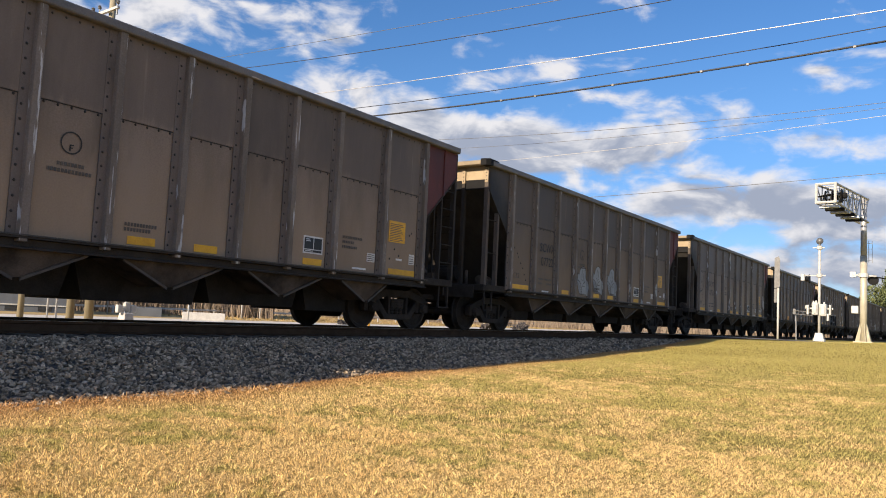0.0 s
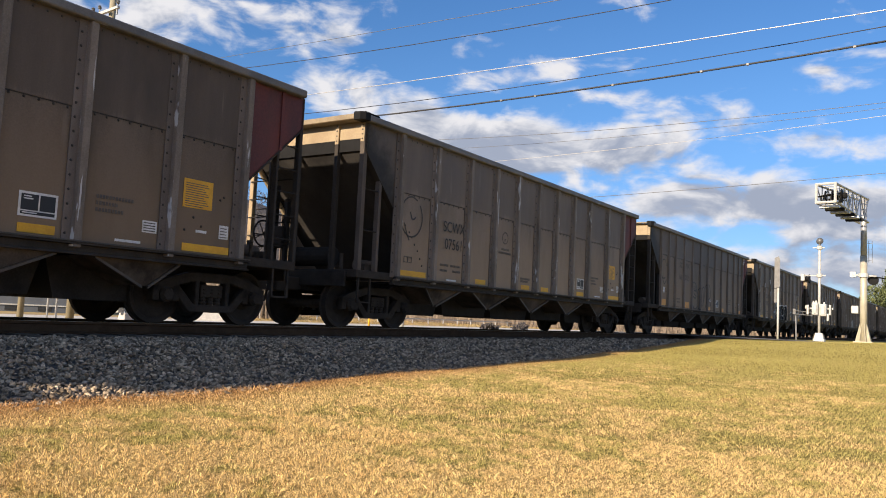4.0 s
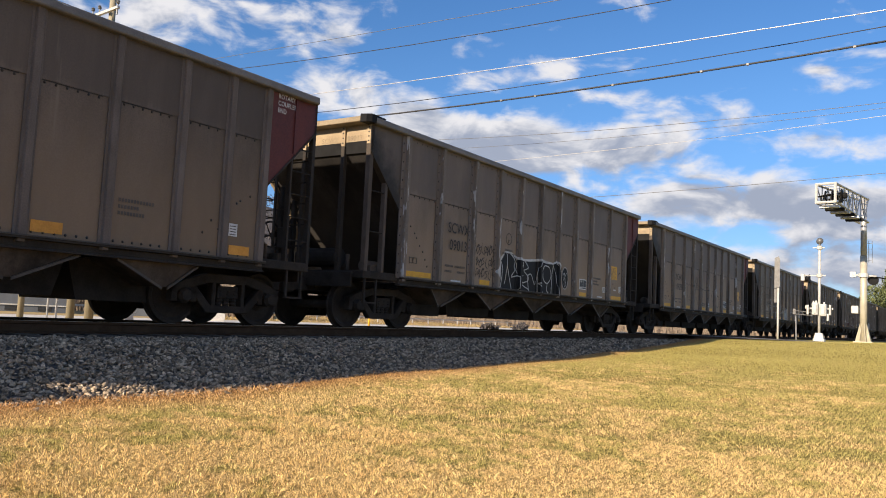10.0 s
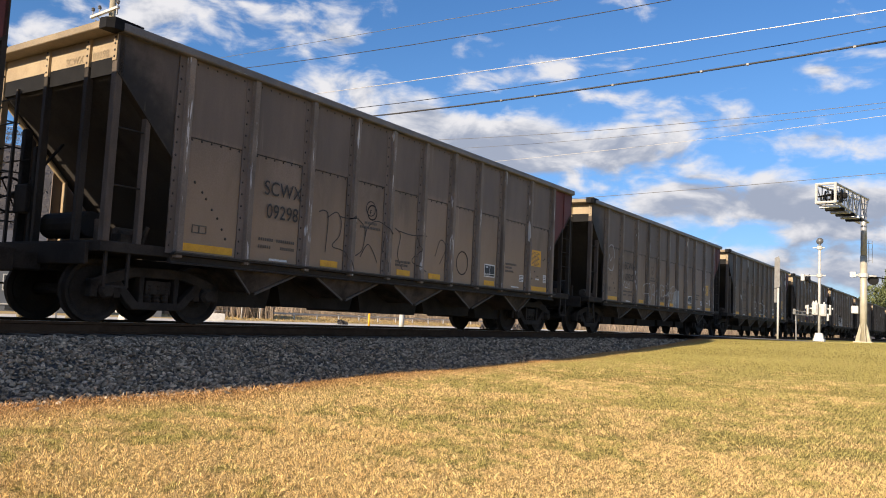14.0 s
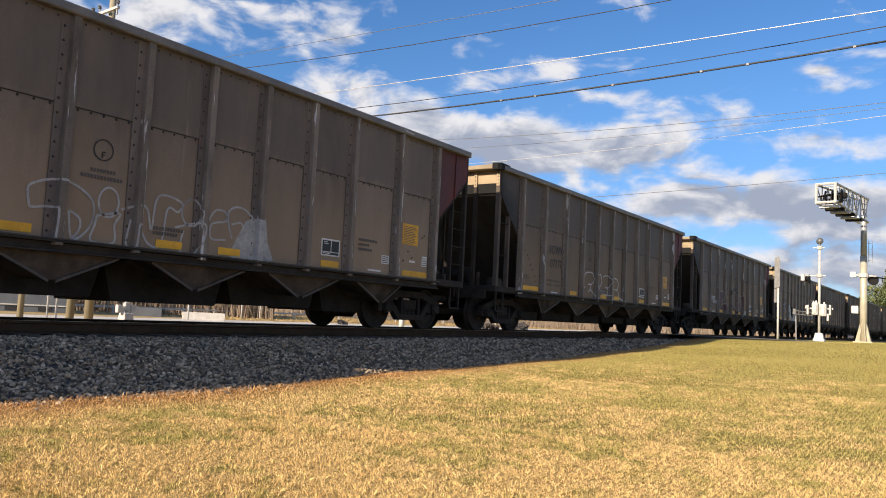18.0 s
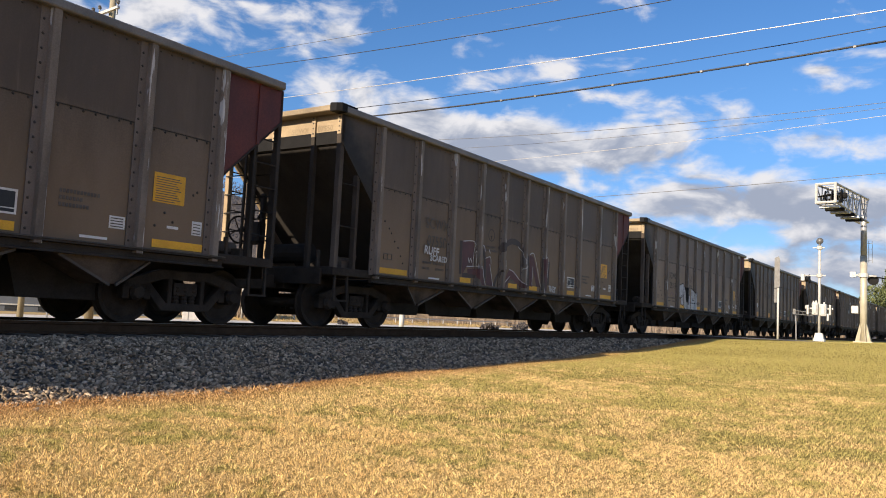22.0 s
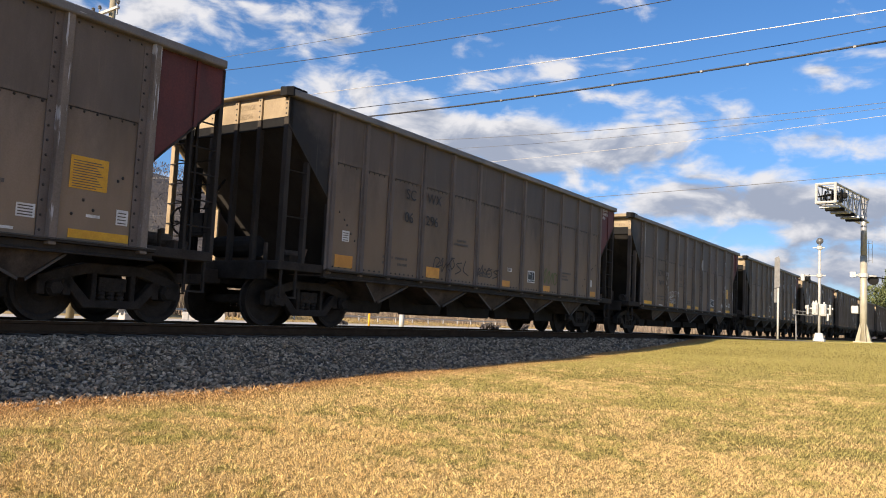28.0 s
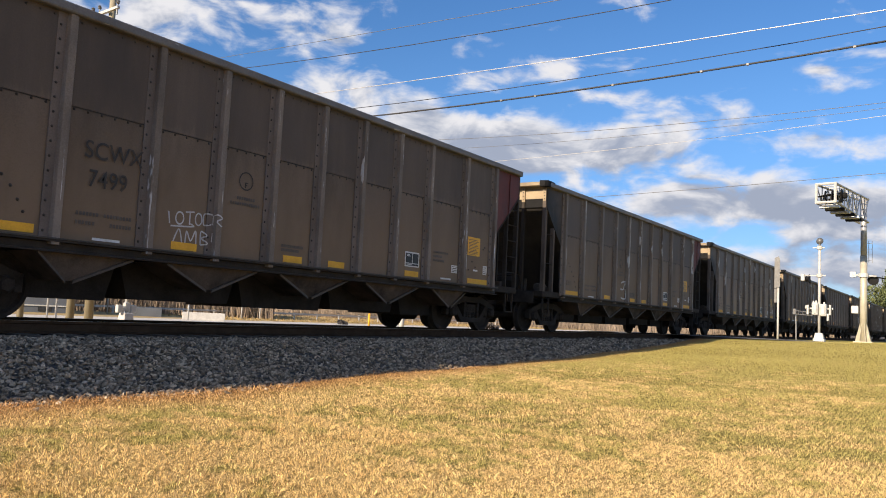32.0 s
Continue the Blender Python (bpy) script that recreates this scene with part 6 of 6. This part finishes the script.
# ---- poles and wires ----
def utility_pole(x, y, top, r, arm, label, dx=0.0):
    root = tagged(new("utility_pole"), label, "utility pole", "wooden poles")
    bm = bmesh.new()
    rod(bm, (x + dx, y, FAR_Z - 0.5), (x, y, top), r * 1.15, 14, r * 0.8)
    part("shaft", bm, POLE, root, smooth=True)
    if arm:
        bm = bmesh.new()
        slab(bm, [(x - 0.26, y - 0.70, top - 1.25), (x - 0.26, y + 0.95, top - 1.33), (x - 0.26, y + 0.95, top - 1.24), (x - 0.26, y - 0.70, top - 1.16)], (0.1, 0, 0))
        part("crossarm", bm, WHITE, root, "pale crossarm")
        for k in (-0.65, 0.45, 0.85):
            bm = bmesh.new()
            rod(bm, (x - 0.21, y + k, top - 1.2), (x - 0.21, y + k, top - 1.08), 0.02, 6)
            lathe(bm, [(0.03, 0.0), (0.07, 0.03), (0.05, 0.07), (0.07, 0.10), (0.02, 0.15)], "z", (x - 0.21, y + k, top - 1.08), 10)
            part("insulator", bm, SIGN_BACK, root)
        bm = bmesh.new()
        rod(bm, (x - 0.2, y + 0.6, top - 1.28), (x - 0.1, y, top - 1.8), 0.02, 6)
        rod(bm, (x - 0.2, y - 0.6, top - 1.22), (x - 0.2, y - 0.62, top - 1.45), 0.03, 6)
        part("brace", bm, SIGN_BACK, root)
        bm = bmesh.new()
        lathe(bm, [(0.10, 0.0), (0.19, 0.02), (0.20, 0.06), (0.20, 0.70), (0.19, 0.74), (0.08, 0.80)], "z", (x - 0.36, y + 0.26, top - 2.55), 18)
        can = part("transformer", bm, GALV, root, "grey steel transformer can", smooth=True)
        for k in (-0.07, 0.07):
            bm = bmesh.new()
            lathe(bm, [(0.03, 0.0), (0.045, 0.04), (0.03, 0.08), (0.045, 0.12), (0.015, 0.2)], "z", (x - 0.36 + k, y + 0.26, top - 1.78), 10)
            part("bushing", bm, SIGN_BACK, can)
        bm = bmesh.new()
        for h in (-2.35, -1.95):
            rod(bm, (x - 0.24, y + 0.18, top + h), (x - 0.05, y + 0.02, top + h), 0.025, 6)
        part("hanger", bm, SIGN_BACK, root)
        bm = bmesh.new()
        rod(bm, (x, y, top - 1.95), (x + 0.75, y - 0.3, top - 1.93), 0.02, 6)
        part("side_bracket", bm, GALV, root)


utility_pole(15.85, 14.2, 11.75, 0.135, True, "tall weathered wooden utility pole with a pale crossarm", 0.1)
utility_pole(16.45, 16.2, 8.4, 0.13, False, "bare weathered wooden pole beside the line")
utility_pole(21.15, 28.45, 7.15, 0.14, False, "short weathered wooden pole in the yard")


def wire(x, places, r, material, label, beads=0):
    """A sagging wire across the line over the road, through (across, up) places."""
    c = np.polyfit([p[0] for p in places], [p[1] for p in places], 2)
    bm = bmesh.new()
    ys = [75 - i * 5 for i in range(0, 30)]
    c[0] = min(max(c[0], 0.0002), 0.0012)
    c[1:] = np.polyfit([p[0] for p in places], [p[1] - c[0] * p[0] ** 2 for p in places], 1)
    pts = [Vector((x, y, float(np.polyval(c, y)))) for y in ys]
    tube(bm, pts, r, 8)
    root = thing("overhead_wire", bm, material, label, "wire", "overhead wires", smooth=True)
    for k in range(beads):
        y = -7.5 + k * 3.3 + 0.8 * math.sin(k * 2.1)
        bm = bmesh.new()
        z = float(np.polyval(c, y))
        box(bm, x - 0.045, x + 0.045, y - 0.05, y + 0.05, z - 0.045, z + 0.045)
        part("clip", bm, SIGN_BACK, root, "grey lashing clip")


wire(28, [(21.19, 13.13), (8.32, 12.31), (-1.42, 12.54)], 0.018, WIRE_DARK, "thin dark overhead wire")
wire(33, [(20.49, 12.89), (4.63, 12.65), (-8.6, 12.63)], 0.02, WIRE_BRIGHT, "bright sunlit overhead wire")
wire(34, [(18.26, 12.02), (2.77, 12.0), (-8.52, 12.34)], 0.02, WIRE_DARK, "thin dark overhead wire")
wire(33.5, [(16.55, 11.29), (3.15, 11.18), (-8.56, 11.61)], 0.042, WIRE_DARK, "thick dark bundled overhead cable", 6)
wire(29, [(19.33, 14.19), (9.09, 13.96), (2.8, 13.71)], 0.013, SIGN_BACK, "thin grey overhead wire")
wire(50, [(22.2, 14.02), (4.59, 13.39), (-7.22, 13.61)], 0.017, SIGN_BACK, "thin grey overhead wire")
wire(51, [(21.77, 13.48), (4.9, 13.15), (-7.14, 13.55)], 0.013, SIGN_BACK, "thin grey overhead wire")
wire(52, [(11.74, 12.55), (1.53, 12.88), (-7.06, 13.3)], 0.013, CONCRETE, "thin pale overhead wire")
wire(60, [(13.18, 10.68), (5.08, 10.91), (-1.95, 11.16)], 0.02, SIGN_BACK, "thin grey overhead wire")


# ---- beyond the line: yard, field and woods ----
def yard_building():
    root = tagged(new("metal_building"), "low grey-blue metal building with white trim bands", "building")
    root.matrix_world = pose(35.9, 48.9, FAR_Z, 0, 0, -28)
    bm = bmesh.new()
    box(bm, -34, 0, 0, 14, 0, 4.6)
    part("wall", bm, WALL, root)
    bm = bmesh.new()
    slab(bm, [(-34.4, -0.5, 4.6), (-34.4, 7, 6.8), (-34.4, 14.5, 4.6)], (34.8, 0, 0))
    part("roof", bm, ROOF, root)
    for z, h in ((0.52, 0.10), (4.35, 0.28)):
        bm = bmesh.new()
        box(bm, -34.1, 0.05, -0.08, 0.0, z, z + h)
        part("trim_band", bm, WHITE, root, "white trim band")
    for k in range(14):
        bm = bmesh.new()
        box(bm, -2.2 - k * 2.3, -1.2 - k * 2.3, -0.05, 0.02, 0.12, 0.46)
        part("vent", bm, GLASS_DARK, root)
        bm = bmesh.new()
        box(bm, -2.5 - k * 2.3, -1.0 - k * 2.3, -0.05, 0.02, 1.6, 2.9)
        w = part("window", bm, WHITE, root)
        bm = bmesh.new()
        box(bm, -2.42 - k * 2.3, -1.08 - k * 2.3, -0.07, -0.051, 1.68, 2.82)
        part("pane", bm, GLASS_DARK, w)


yard_building()


def striped_flag():
    """A small striped flag on a staff, hanging from the far yard."""
    root = tagged(new("flag"), "red and white striped flag with a blue corner on a staff", "flag")
    x, y, z = 34.0, 38.0, 6.0
    bm = bmesh.new()
    rod(bm, (x, y + 0.72, FAR_Z), (x, y + 0.72, z + 0.7), 0.03, 8)
    part("staff", bm, GALV, root)
    for k in range(7):
        bm = bmesh.new()
        slab(bm, [(x, y + 0.7, z + 0.5 - k * 0.12), (x + 0.1, y + 0.1, z + 0.46 - k * 0.12), (x + 0.02, y - 0.5, z + 0.40 - k * 0.12), (x + 0.02, y - 0.5, z + 0.285 - k * 0.12), (x + 0.1, y + 0.1, z + 0.345 - k * 0.12), (x, y + 0.7, z + 0.385 - k * 0.12)], (0.01, 0, 0))
        part("stripe", bm, RED if k % 2 == 0 else LABEL, root)
    bm = bmesh.new()
    slab(bm, [(x - 0.01, y + 0.7, z + 0.5), (x + 0.09, y + 0.2, z + 0.47), (x + 0.09, y + 0.2, z + 0.1), (x - 0.01, y + 0.7, z + 0.13)], (-0.008, 0, 0))
    part("canton", bm, WALL, root, "dark blue corner")


striped_flag()


def yard_things():
    # a white mast with mechanism, the crossing's other side
    root = tagged(new("far_signal_mast"), "white signal mast on a grey concrete base", "signal mast")
    x, y = 20.3, 18.45
    bm = bmesh.new()
    rod(bm, (x, y, FAR_Z + 0.3), (x, y, 6.4), 0.06, 12)
    part("mast", bm, WHITE, root, smooth=True)
    bm = bmesh.new()
    frustum(bm, (x - 0.32, x + 0.32, y - 0.32, y + 0.32, FAR_Z - 0.1), (x - 0.2, x + 0.2, y - 0.2, y + 0.2, -0.18))
    part("base", bm, CONCRETE, root, bevel=0.03)
    for a, b in ((-0.35, 0.1), (0.3, 0.12), (0.0, 0.35)):
        bm = bmesh.new()
        box(bm, x + a - 0.12, x + a + 0.12, y - 0.1, y + 0.1, -0.22 + b * 0.3, 0.1 + b * 0.4)
        part("mechanism_box", bm, WHITE, root, bevel=0.02)
    for (x, y, h, r, mat, label) in ((41.0, 51.5, 3.4, 0.06, GALV, "thin grey steel pole by the road"), (40.3, 39.75, 2.6, 0.06, WHITE, "thin white steel pole by the barrier"),
                                     (53.4, 48.3, 3.0, 0.07, WHITE, "thin white steel pole by the road"), (58.1, 50.75, 2.0, 0.06, WHITE, "short white marker pole by the road"), (24.2, 30.5, 7.3, 0.05, WHITE, "tall thin white steel pole in the yard"), (23.7, 30.5, 7.4, 0.05, WHITE, "tall thin white steel pole in the yard")):
        bm = bmesh.new()
        rod(bm, (x, y, FAR_Z - 0.2), (x, y, FAR_Z + h), r, 10)
        thing("marker_pole", bm, mat, label, "pole", smooth=True)
    bm = bmesh.new()
    slab(bm, [(39.95, 40.0, FAR_Z - 0.05), (42.45, 37.95, FAR_Z - 0.05), (42.45, 37.95, FAR_Z + 0.62), (39.95, 40.0, FAR_Z + 0.62)], (0.2, 0.25, 0))
    thing("concrete_barrier", bm, CONCRETE, "pale concrete barrier beside the road", "barrier", bevel=0.03)
    bm = bmesh.new()
    slab(bm, [(40.7, 48.12, FAR_Z - 0.05), (42.9, 46.55, FAR_Z - 0.05), (42.9, 46.55, FAR_Z + 0.75), (40.7, 48.12, FAR_Z + 0.75)], (0.3, 0.4, 0))
    thing("low_wall", bm, WALL, "low grey block wall", "wall")
    bm = bmesh.new()
    rod(bm, (48.1, 27.9, FAR_Z - 0.1), (48.1, 27.9, FAR_Z + 1.15), 0.085, 12)
    rod(bm, (48.1, 27.9, FAR_Z + 1.15), (48.1, 27.9, FAR_Z + 1.2), 0.085, 12, 0.03)
    thing("bollard", bm, YELLOW, "yellow steel bollard beside the road", "bollard", smooth=True)
    bm = bmesh.new()
    rod(bm, (48.05, 24.7, FAR_Z - 0.1), (48.05, 24.7, FAR_Z + 1.3), 0.19, 14)
    rod(bm, (48.05, 24.7, FAR_Z + 1.3), (48.05, 24.7, FAR_Z + 1.42), 0.22, 14, 0.12)
    thing("vent_pipe", bm, WHITE, "white capped vent pipe", "pipe", smooth=True)
    # guard rail along the far road
    rail = tagged(new("guard_rail"), "long pale steel guard rail on posts", "guard rail")
    bm = bmesh.new()
    box(bm, 20, 190, 55.95, 56.0, FAR_Z + 0.58, FAR_Z + 0.75)
    part("beam", bm, CONCRETE, rail)
    for k in range(40):
        bm = bmesh.new()
        box(bm, 20.5 + k * 4, 20.62 + k * 4, 56.0, 56.15, FAR_Z - 0.1, FAR_Z + 0.8)
        part("post", bm, GALV, rail)


yard_things()


def leaf_cloud(rng, centre, radius, count, size, material, name):
    """Many small leaf clumps scattered in an uneven ball of boughs."""
    pts = []
    blobs = [(np.array(centre) + rng.normal(0, 0.45, 3) * np.array(radius), rng.uniform(0.35, 0.6)) for _ in range(14)]
    for i in range(count):
        c, k = blobs[i % len(blobs)]
        d = rng.normal(size=3)
        d /= np.linalg.norm(d)
        pts.append(c + d * np.array(radius) * k * rng.uniform(0.6, 1.0))
    pts = np.array(pts)
    n = len(pts)
    u, v = rng.normal(size=(n, 3)), rng.normal(size=(n, 3))
    u /= np.linalg.norm(u, axis=1)[:, None]
    v -= u * (u * v).sum(1)[:, None]
    v /= np.linalg.norm(v, axis=1)[:, None]
    s = size * rng.uniform(0.5, 1.3, (n, 1))
    co = np.stack((pts - u * s, pts + v * s * 0.6, pts + u * s, pts - v * s * 0.6), 1).reshape(-1, 3)
    idx = np.arange(n)[:, None] * 4
    tri = np.concatenate((idx + np.array([[0, 1, 2]]), idx + np.array([[0, 2, 3]])))
    return arrays_mesh(name, co, tri, material)


def tree(x, y, z, tall, wide, seed):
    rng = np.random.default_rng(seed)
    root = tagged(new("tree"), "leafy tree turning yellow-green in autumn sun", "tree", "trees by the crossing")
    bm = bmesh.new()
    rod(bm, (x, y, z - 0.3), (x + 0.2, y, z + tall * 0.45), tall * 0.035, 9, tall * 0.022)
    part("trunk", bm, BARK, root)
    for k in range(6):
        a = k * 1.05 + seed
        bm = bmesh.new()
        rod(bm, (x + 0.2, y, z + tall * (0.3 + 0.03 * k)), (x + math.cos(a) * wide * 0.6, y + math.sin(a) * wide * 0.6, z + tall * (0.6 + 0.05 * k)), tall * 0.014, 6, tall * 0.005)
        part("limb", bm, BARK, root)
    me = leaf_cloud(rng, (x, y, z + tall * 0.62), (wide, wide, tall * 0.42), 6500, tall * 0.02, LEAF, "crown")
    crown = new("crown", me)
    crown.parent = root


tree(132, 0.4, -0.6, 7.4, 2.8, 1)
tree(136, -2.6, -0.6, 9.4, 3.2, 2)
tree(128, -4.8, -0.6, 9.6, 3.6, 3)
tree(126, 1.9, -0.6, 4.6, 2.0, 4)


def build_woods():
    """A wooded ridge behind the yard and field: a rolling slope thick with bare and evergreen crowns."""
    rng = np.random.default_rng(11)

    def rise(az):
        return float(np.interp(math.degrees(az), [-40, 0, 10, 35, 50, 58, 70, 90, 130], [0.03, 0.022, 0.022, 0.09, 0.18, 0.21, 0.222, 0.19, 0.12]))

    bm = bmesh.new()
    rows = []
    for i in range(86):
        az = radians(-40 + i * 2.0)
        line = []
        for f in (0.0, 0.25, 0.5, 0.75, 1.0, 1.15):
            r = 230 + 170 * f
            h = rise(az) * 400 * smooth_step(f) * 0.8 if f <= 1 else rise(az) * 250
            line.append(bm.verts.new((r * math.cos(az), EYE.y + r * math.sin(az), FAR_Z - 0.3 + h)))
        rows.append(line)
    for a, b in zip(rows, rows[1:]):
        for i in range(5):
            bm.faces.new((a[i], b[i], b[i + 1], a[i + 1]))
    hill = thing("wooded_ridge", bm, WOODS, "brown wooded ridge on the horizon", "hill", kind="structure", smooth=True)
    n = 110000
    az = rng.uniform(radians(-38), radians(128), n)
    f = rng.uniform(0, 1, n) ** 0.8
    r = 228 + 170 * f
    k = np.array([rise(a) for a in az])
    ff = f * f * (3 - 2 * f)
    z = FAR_Z + k * 400 * 0.8 * ff + rng.uniform(0.3, 5, n)
    pts = np.stack((r * np.cos(az), EYE.y + r * np.sin(az), z), 1)
    # thin upright stems and twigs rather than broad leaves
    turn = rng.uniform(0, 6.28, n)
    u = np.stack((np.cos(turn), np.sin(turn), rng.normal(0, 0.3, n)), 1) * rng.uniform(0.1, 0.28, (n, 1))
    v = np.stack((rng.normal(0, 0.3, n), rng.normal(0, 0.3, n), np.ones(n)), 1) * rng.uniform(0.25, 0.65, (n, 1))
    co = np.stack((pts - u, pts + v, pts + u, pts - v), 1).reshape(-1, 3)
    idx = np.arange(n)[:, None] * 4
    tri = np.concatenate((idx + np.array([[0, 1, 2]]), idx + np.array([[0, 2, 3]])))
    ob = new("woods", arrays_mesh("woods", co, tri, WOODS))
    tagged(ob, "bare brown and dull green woods on the ridge", "woods", kind="stuff")


build_woods()


def build_saplings():
    """A belt of bare young trees and brush at the back of the yard."""
    rng = np.random.default_rng(17)
    n = 60000
    near = rng.random(n) < 0.62
    az = np.where(near, rng.uniform(radians(46), radians(60.5), n), rng.uniform(radians(7), radians(46), n))
    r = np.where(near, rng.uniform(88, 125, n), rng.uniform(135, 175, n))
    x, y = r * np.cos(az), EYE.y + r * np.sin(az)
    h, w = rng.uniform(1.2, 7.0, n) * rng.uniform(0.5, 1.0, n), rng.uniform(0.015, 0.06, n)
    a, lean = rng.uniform(0, 3.14, n), rng.normal(0, 0.12, (n, 2)) * h[:, None]
    foot = np.full(n, FAR_Z - 0.05)
    co = np.stack((np.stack((x - w * np.cos(a), y - w * np.sin(a), foot), 1), np.stack((x + w * np.cos(a), y + w * np.sin(a), foot), 1),
                   np.stack((x + lean[:, 0], y + lean[:, 1], foot + h), 1)), 1).reshape(-1, 3)
    tagged(new("saplings", arrays_mesh("saplings", co, np.arange(n * 3).reshape(-1, 3), BRUSH)), "bare brown saplings and brush behind the yard", "brush", kind="stuff")


build_saplings()


def build_scrub():
    """Tussocks of dry grass and low brush beyond the line."""
    rng = np.random.default_rng(5)
    n = 60000
    az = rng.uniform(radians(2), radians(66), n)
    r = rng.uniform(58, 200, n)
    x, y = r * np.cos(az), EYE.y + r * np.sin(az)
    keep = ((y > 43) & (x > 47)) | ((y < 29) & (y > 6) & ((x < 31) | (x > 38)))
    x, y = x[keep], y[keep]
    n = len(x)
    h = rng.uniform(0.05, 0.22, n) * np.where(rng.random(n) < 0.02, 2.0, 1.0)
    w = rng.uniform(0.02, 0.09, n)
    a = rng.uniform(0, 3.14, n)
    co = np.stack((np.stack((x - w * np.cos(a), y - w * np.sin(a), np.full(n, FAR_Z)), 1), np.stack((x + w * np.cos(a), y + w * np.sin(a), np.full(n, FAR_Z)), 1),
                   np.stack((x + rng.normal(0, 0.15, n), y + rng.normal(0, 0.15, n), FAR_Z + h), 1)), 1).reshape(-1, 3)
    tri = np.arange(n * 3).reshape(-1, 3)
    tagged(new("dry_tussocks", arrays_mesh("dry_tussocks", co, tri, DRY)), "dry tan grass tussocks in the field", "grass", kind="stuff")
    for x, y, s in ((56.5, 38.0, 0.26), (70, 30, 0.6), (84, 34, 0.8)):
        me = leaf_cloud(np.random.default_rng(int(x)), (x, y, FAR_Z + s * 0.5), (s * 1.6, s * 1.6, s * 0.8), 320, 0.2, WOODS, "bush")
        tagged(new("bush", me), "low dark leafless bush in the dry field", "bush", "field bushes")


build_scrub()


# ---- single stones of the bed, nearest the lawn ----
def build_stones():
    meshes = [arrays_mesh("stone", k * np.array([1.15, 0.95, 0.8]), STONE_TRIS, STONE_ONE) for k in STONE_KINDS]
    rng = np.random.default_rng(21)
    for i in range(300):
        x, y = rng.uniform(3.2, 9.5), rng.uniform(-3.5, -2.0)
        z = float(np.interp(y, [a for a, b in BED_PROFILE], [b for a, b in BED_PROFILE]))
        s = rng.uniform(0.026, 0.046)
        ob = new("stone", meshes[i % len(meshes)])
        ob.parent = BED_OB
        ob.matrix_local = Matrix.LocRotScale((x, y, z + s * 0.55), Euler(rng.uniform(0, 6.28, 3)), (s, s, s))


build_stones()

# ---- the way of the train: how far it has gone at each second ----
SHIFT = [(0, 0.000), (1, -5.219), (2, -10.487), (3, -15.794), (4, -21.130), (5, -26.488), (6, -31.863), (7, -37.250), (8, -42.648), (9, -48.054), (10, -53.469), (11, -58.891), (12, -64.322), (13, -69.762), (14, -75.213), (15, -80.675), (16, -86.152), (17, -91.643), (18, -97.150), (19, -102.674), (20, -108.216), (21, -113.776), (22, -119.354), (23, -124.951), (24, -130.565), (25, -136.196), (26, -141.842), (27, -147.503), (28, -153.175), (29, -158.858), (30, -164.550), (31, -170.248), (32, -175.951)]


def gone(t):
    i = min(int(t), len(SHIFT) - 2)
    (a, u), (b, v) = SHIFT[i], SHIFT[i + 1]
    w0 = (SHIFT[i + 1][1] - SHIFT[max(0, i - 1)][1]) / (SHIFT[i + 1][0] - SHIFT[max(0, i - 1)][0])
    j = min(i + 2, len(SHIFT) - 1)
    w1 = (SHIFT[j][1] - SHIFT[i][1]) / (SHIFT[j][0] - SHIFT[i][0])
    f = (t - a) / (b - a)
    return u * (1 + 2 * f) * (1 - f) ** 2 + w0 * f * (1 - f) ** 2 + v * f * f * (3 - 2 * f) + w1 * f * f * (f - 1)


def motions():
    turns = [(k * 0.1, math.degrees(gone(k * 0.1) / WHEEL_R)) for k in range(0, 321)]
    for i, car in CARS.items():
        at = car.matrix_basis.translation.x
        walk(car, [(t, pose(at + s, 0, 0)) for t, s in SHIFT])
        for ob in car.children_recursive:
            if ob.name.startswith("wheelset") and 0 <= i <= 13:
                x = ob.location.x
                walk(ob, [(t, pose(x, 0, WHEEL_R, 0, a, 0)) for t, a in turns])


motions()
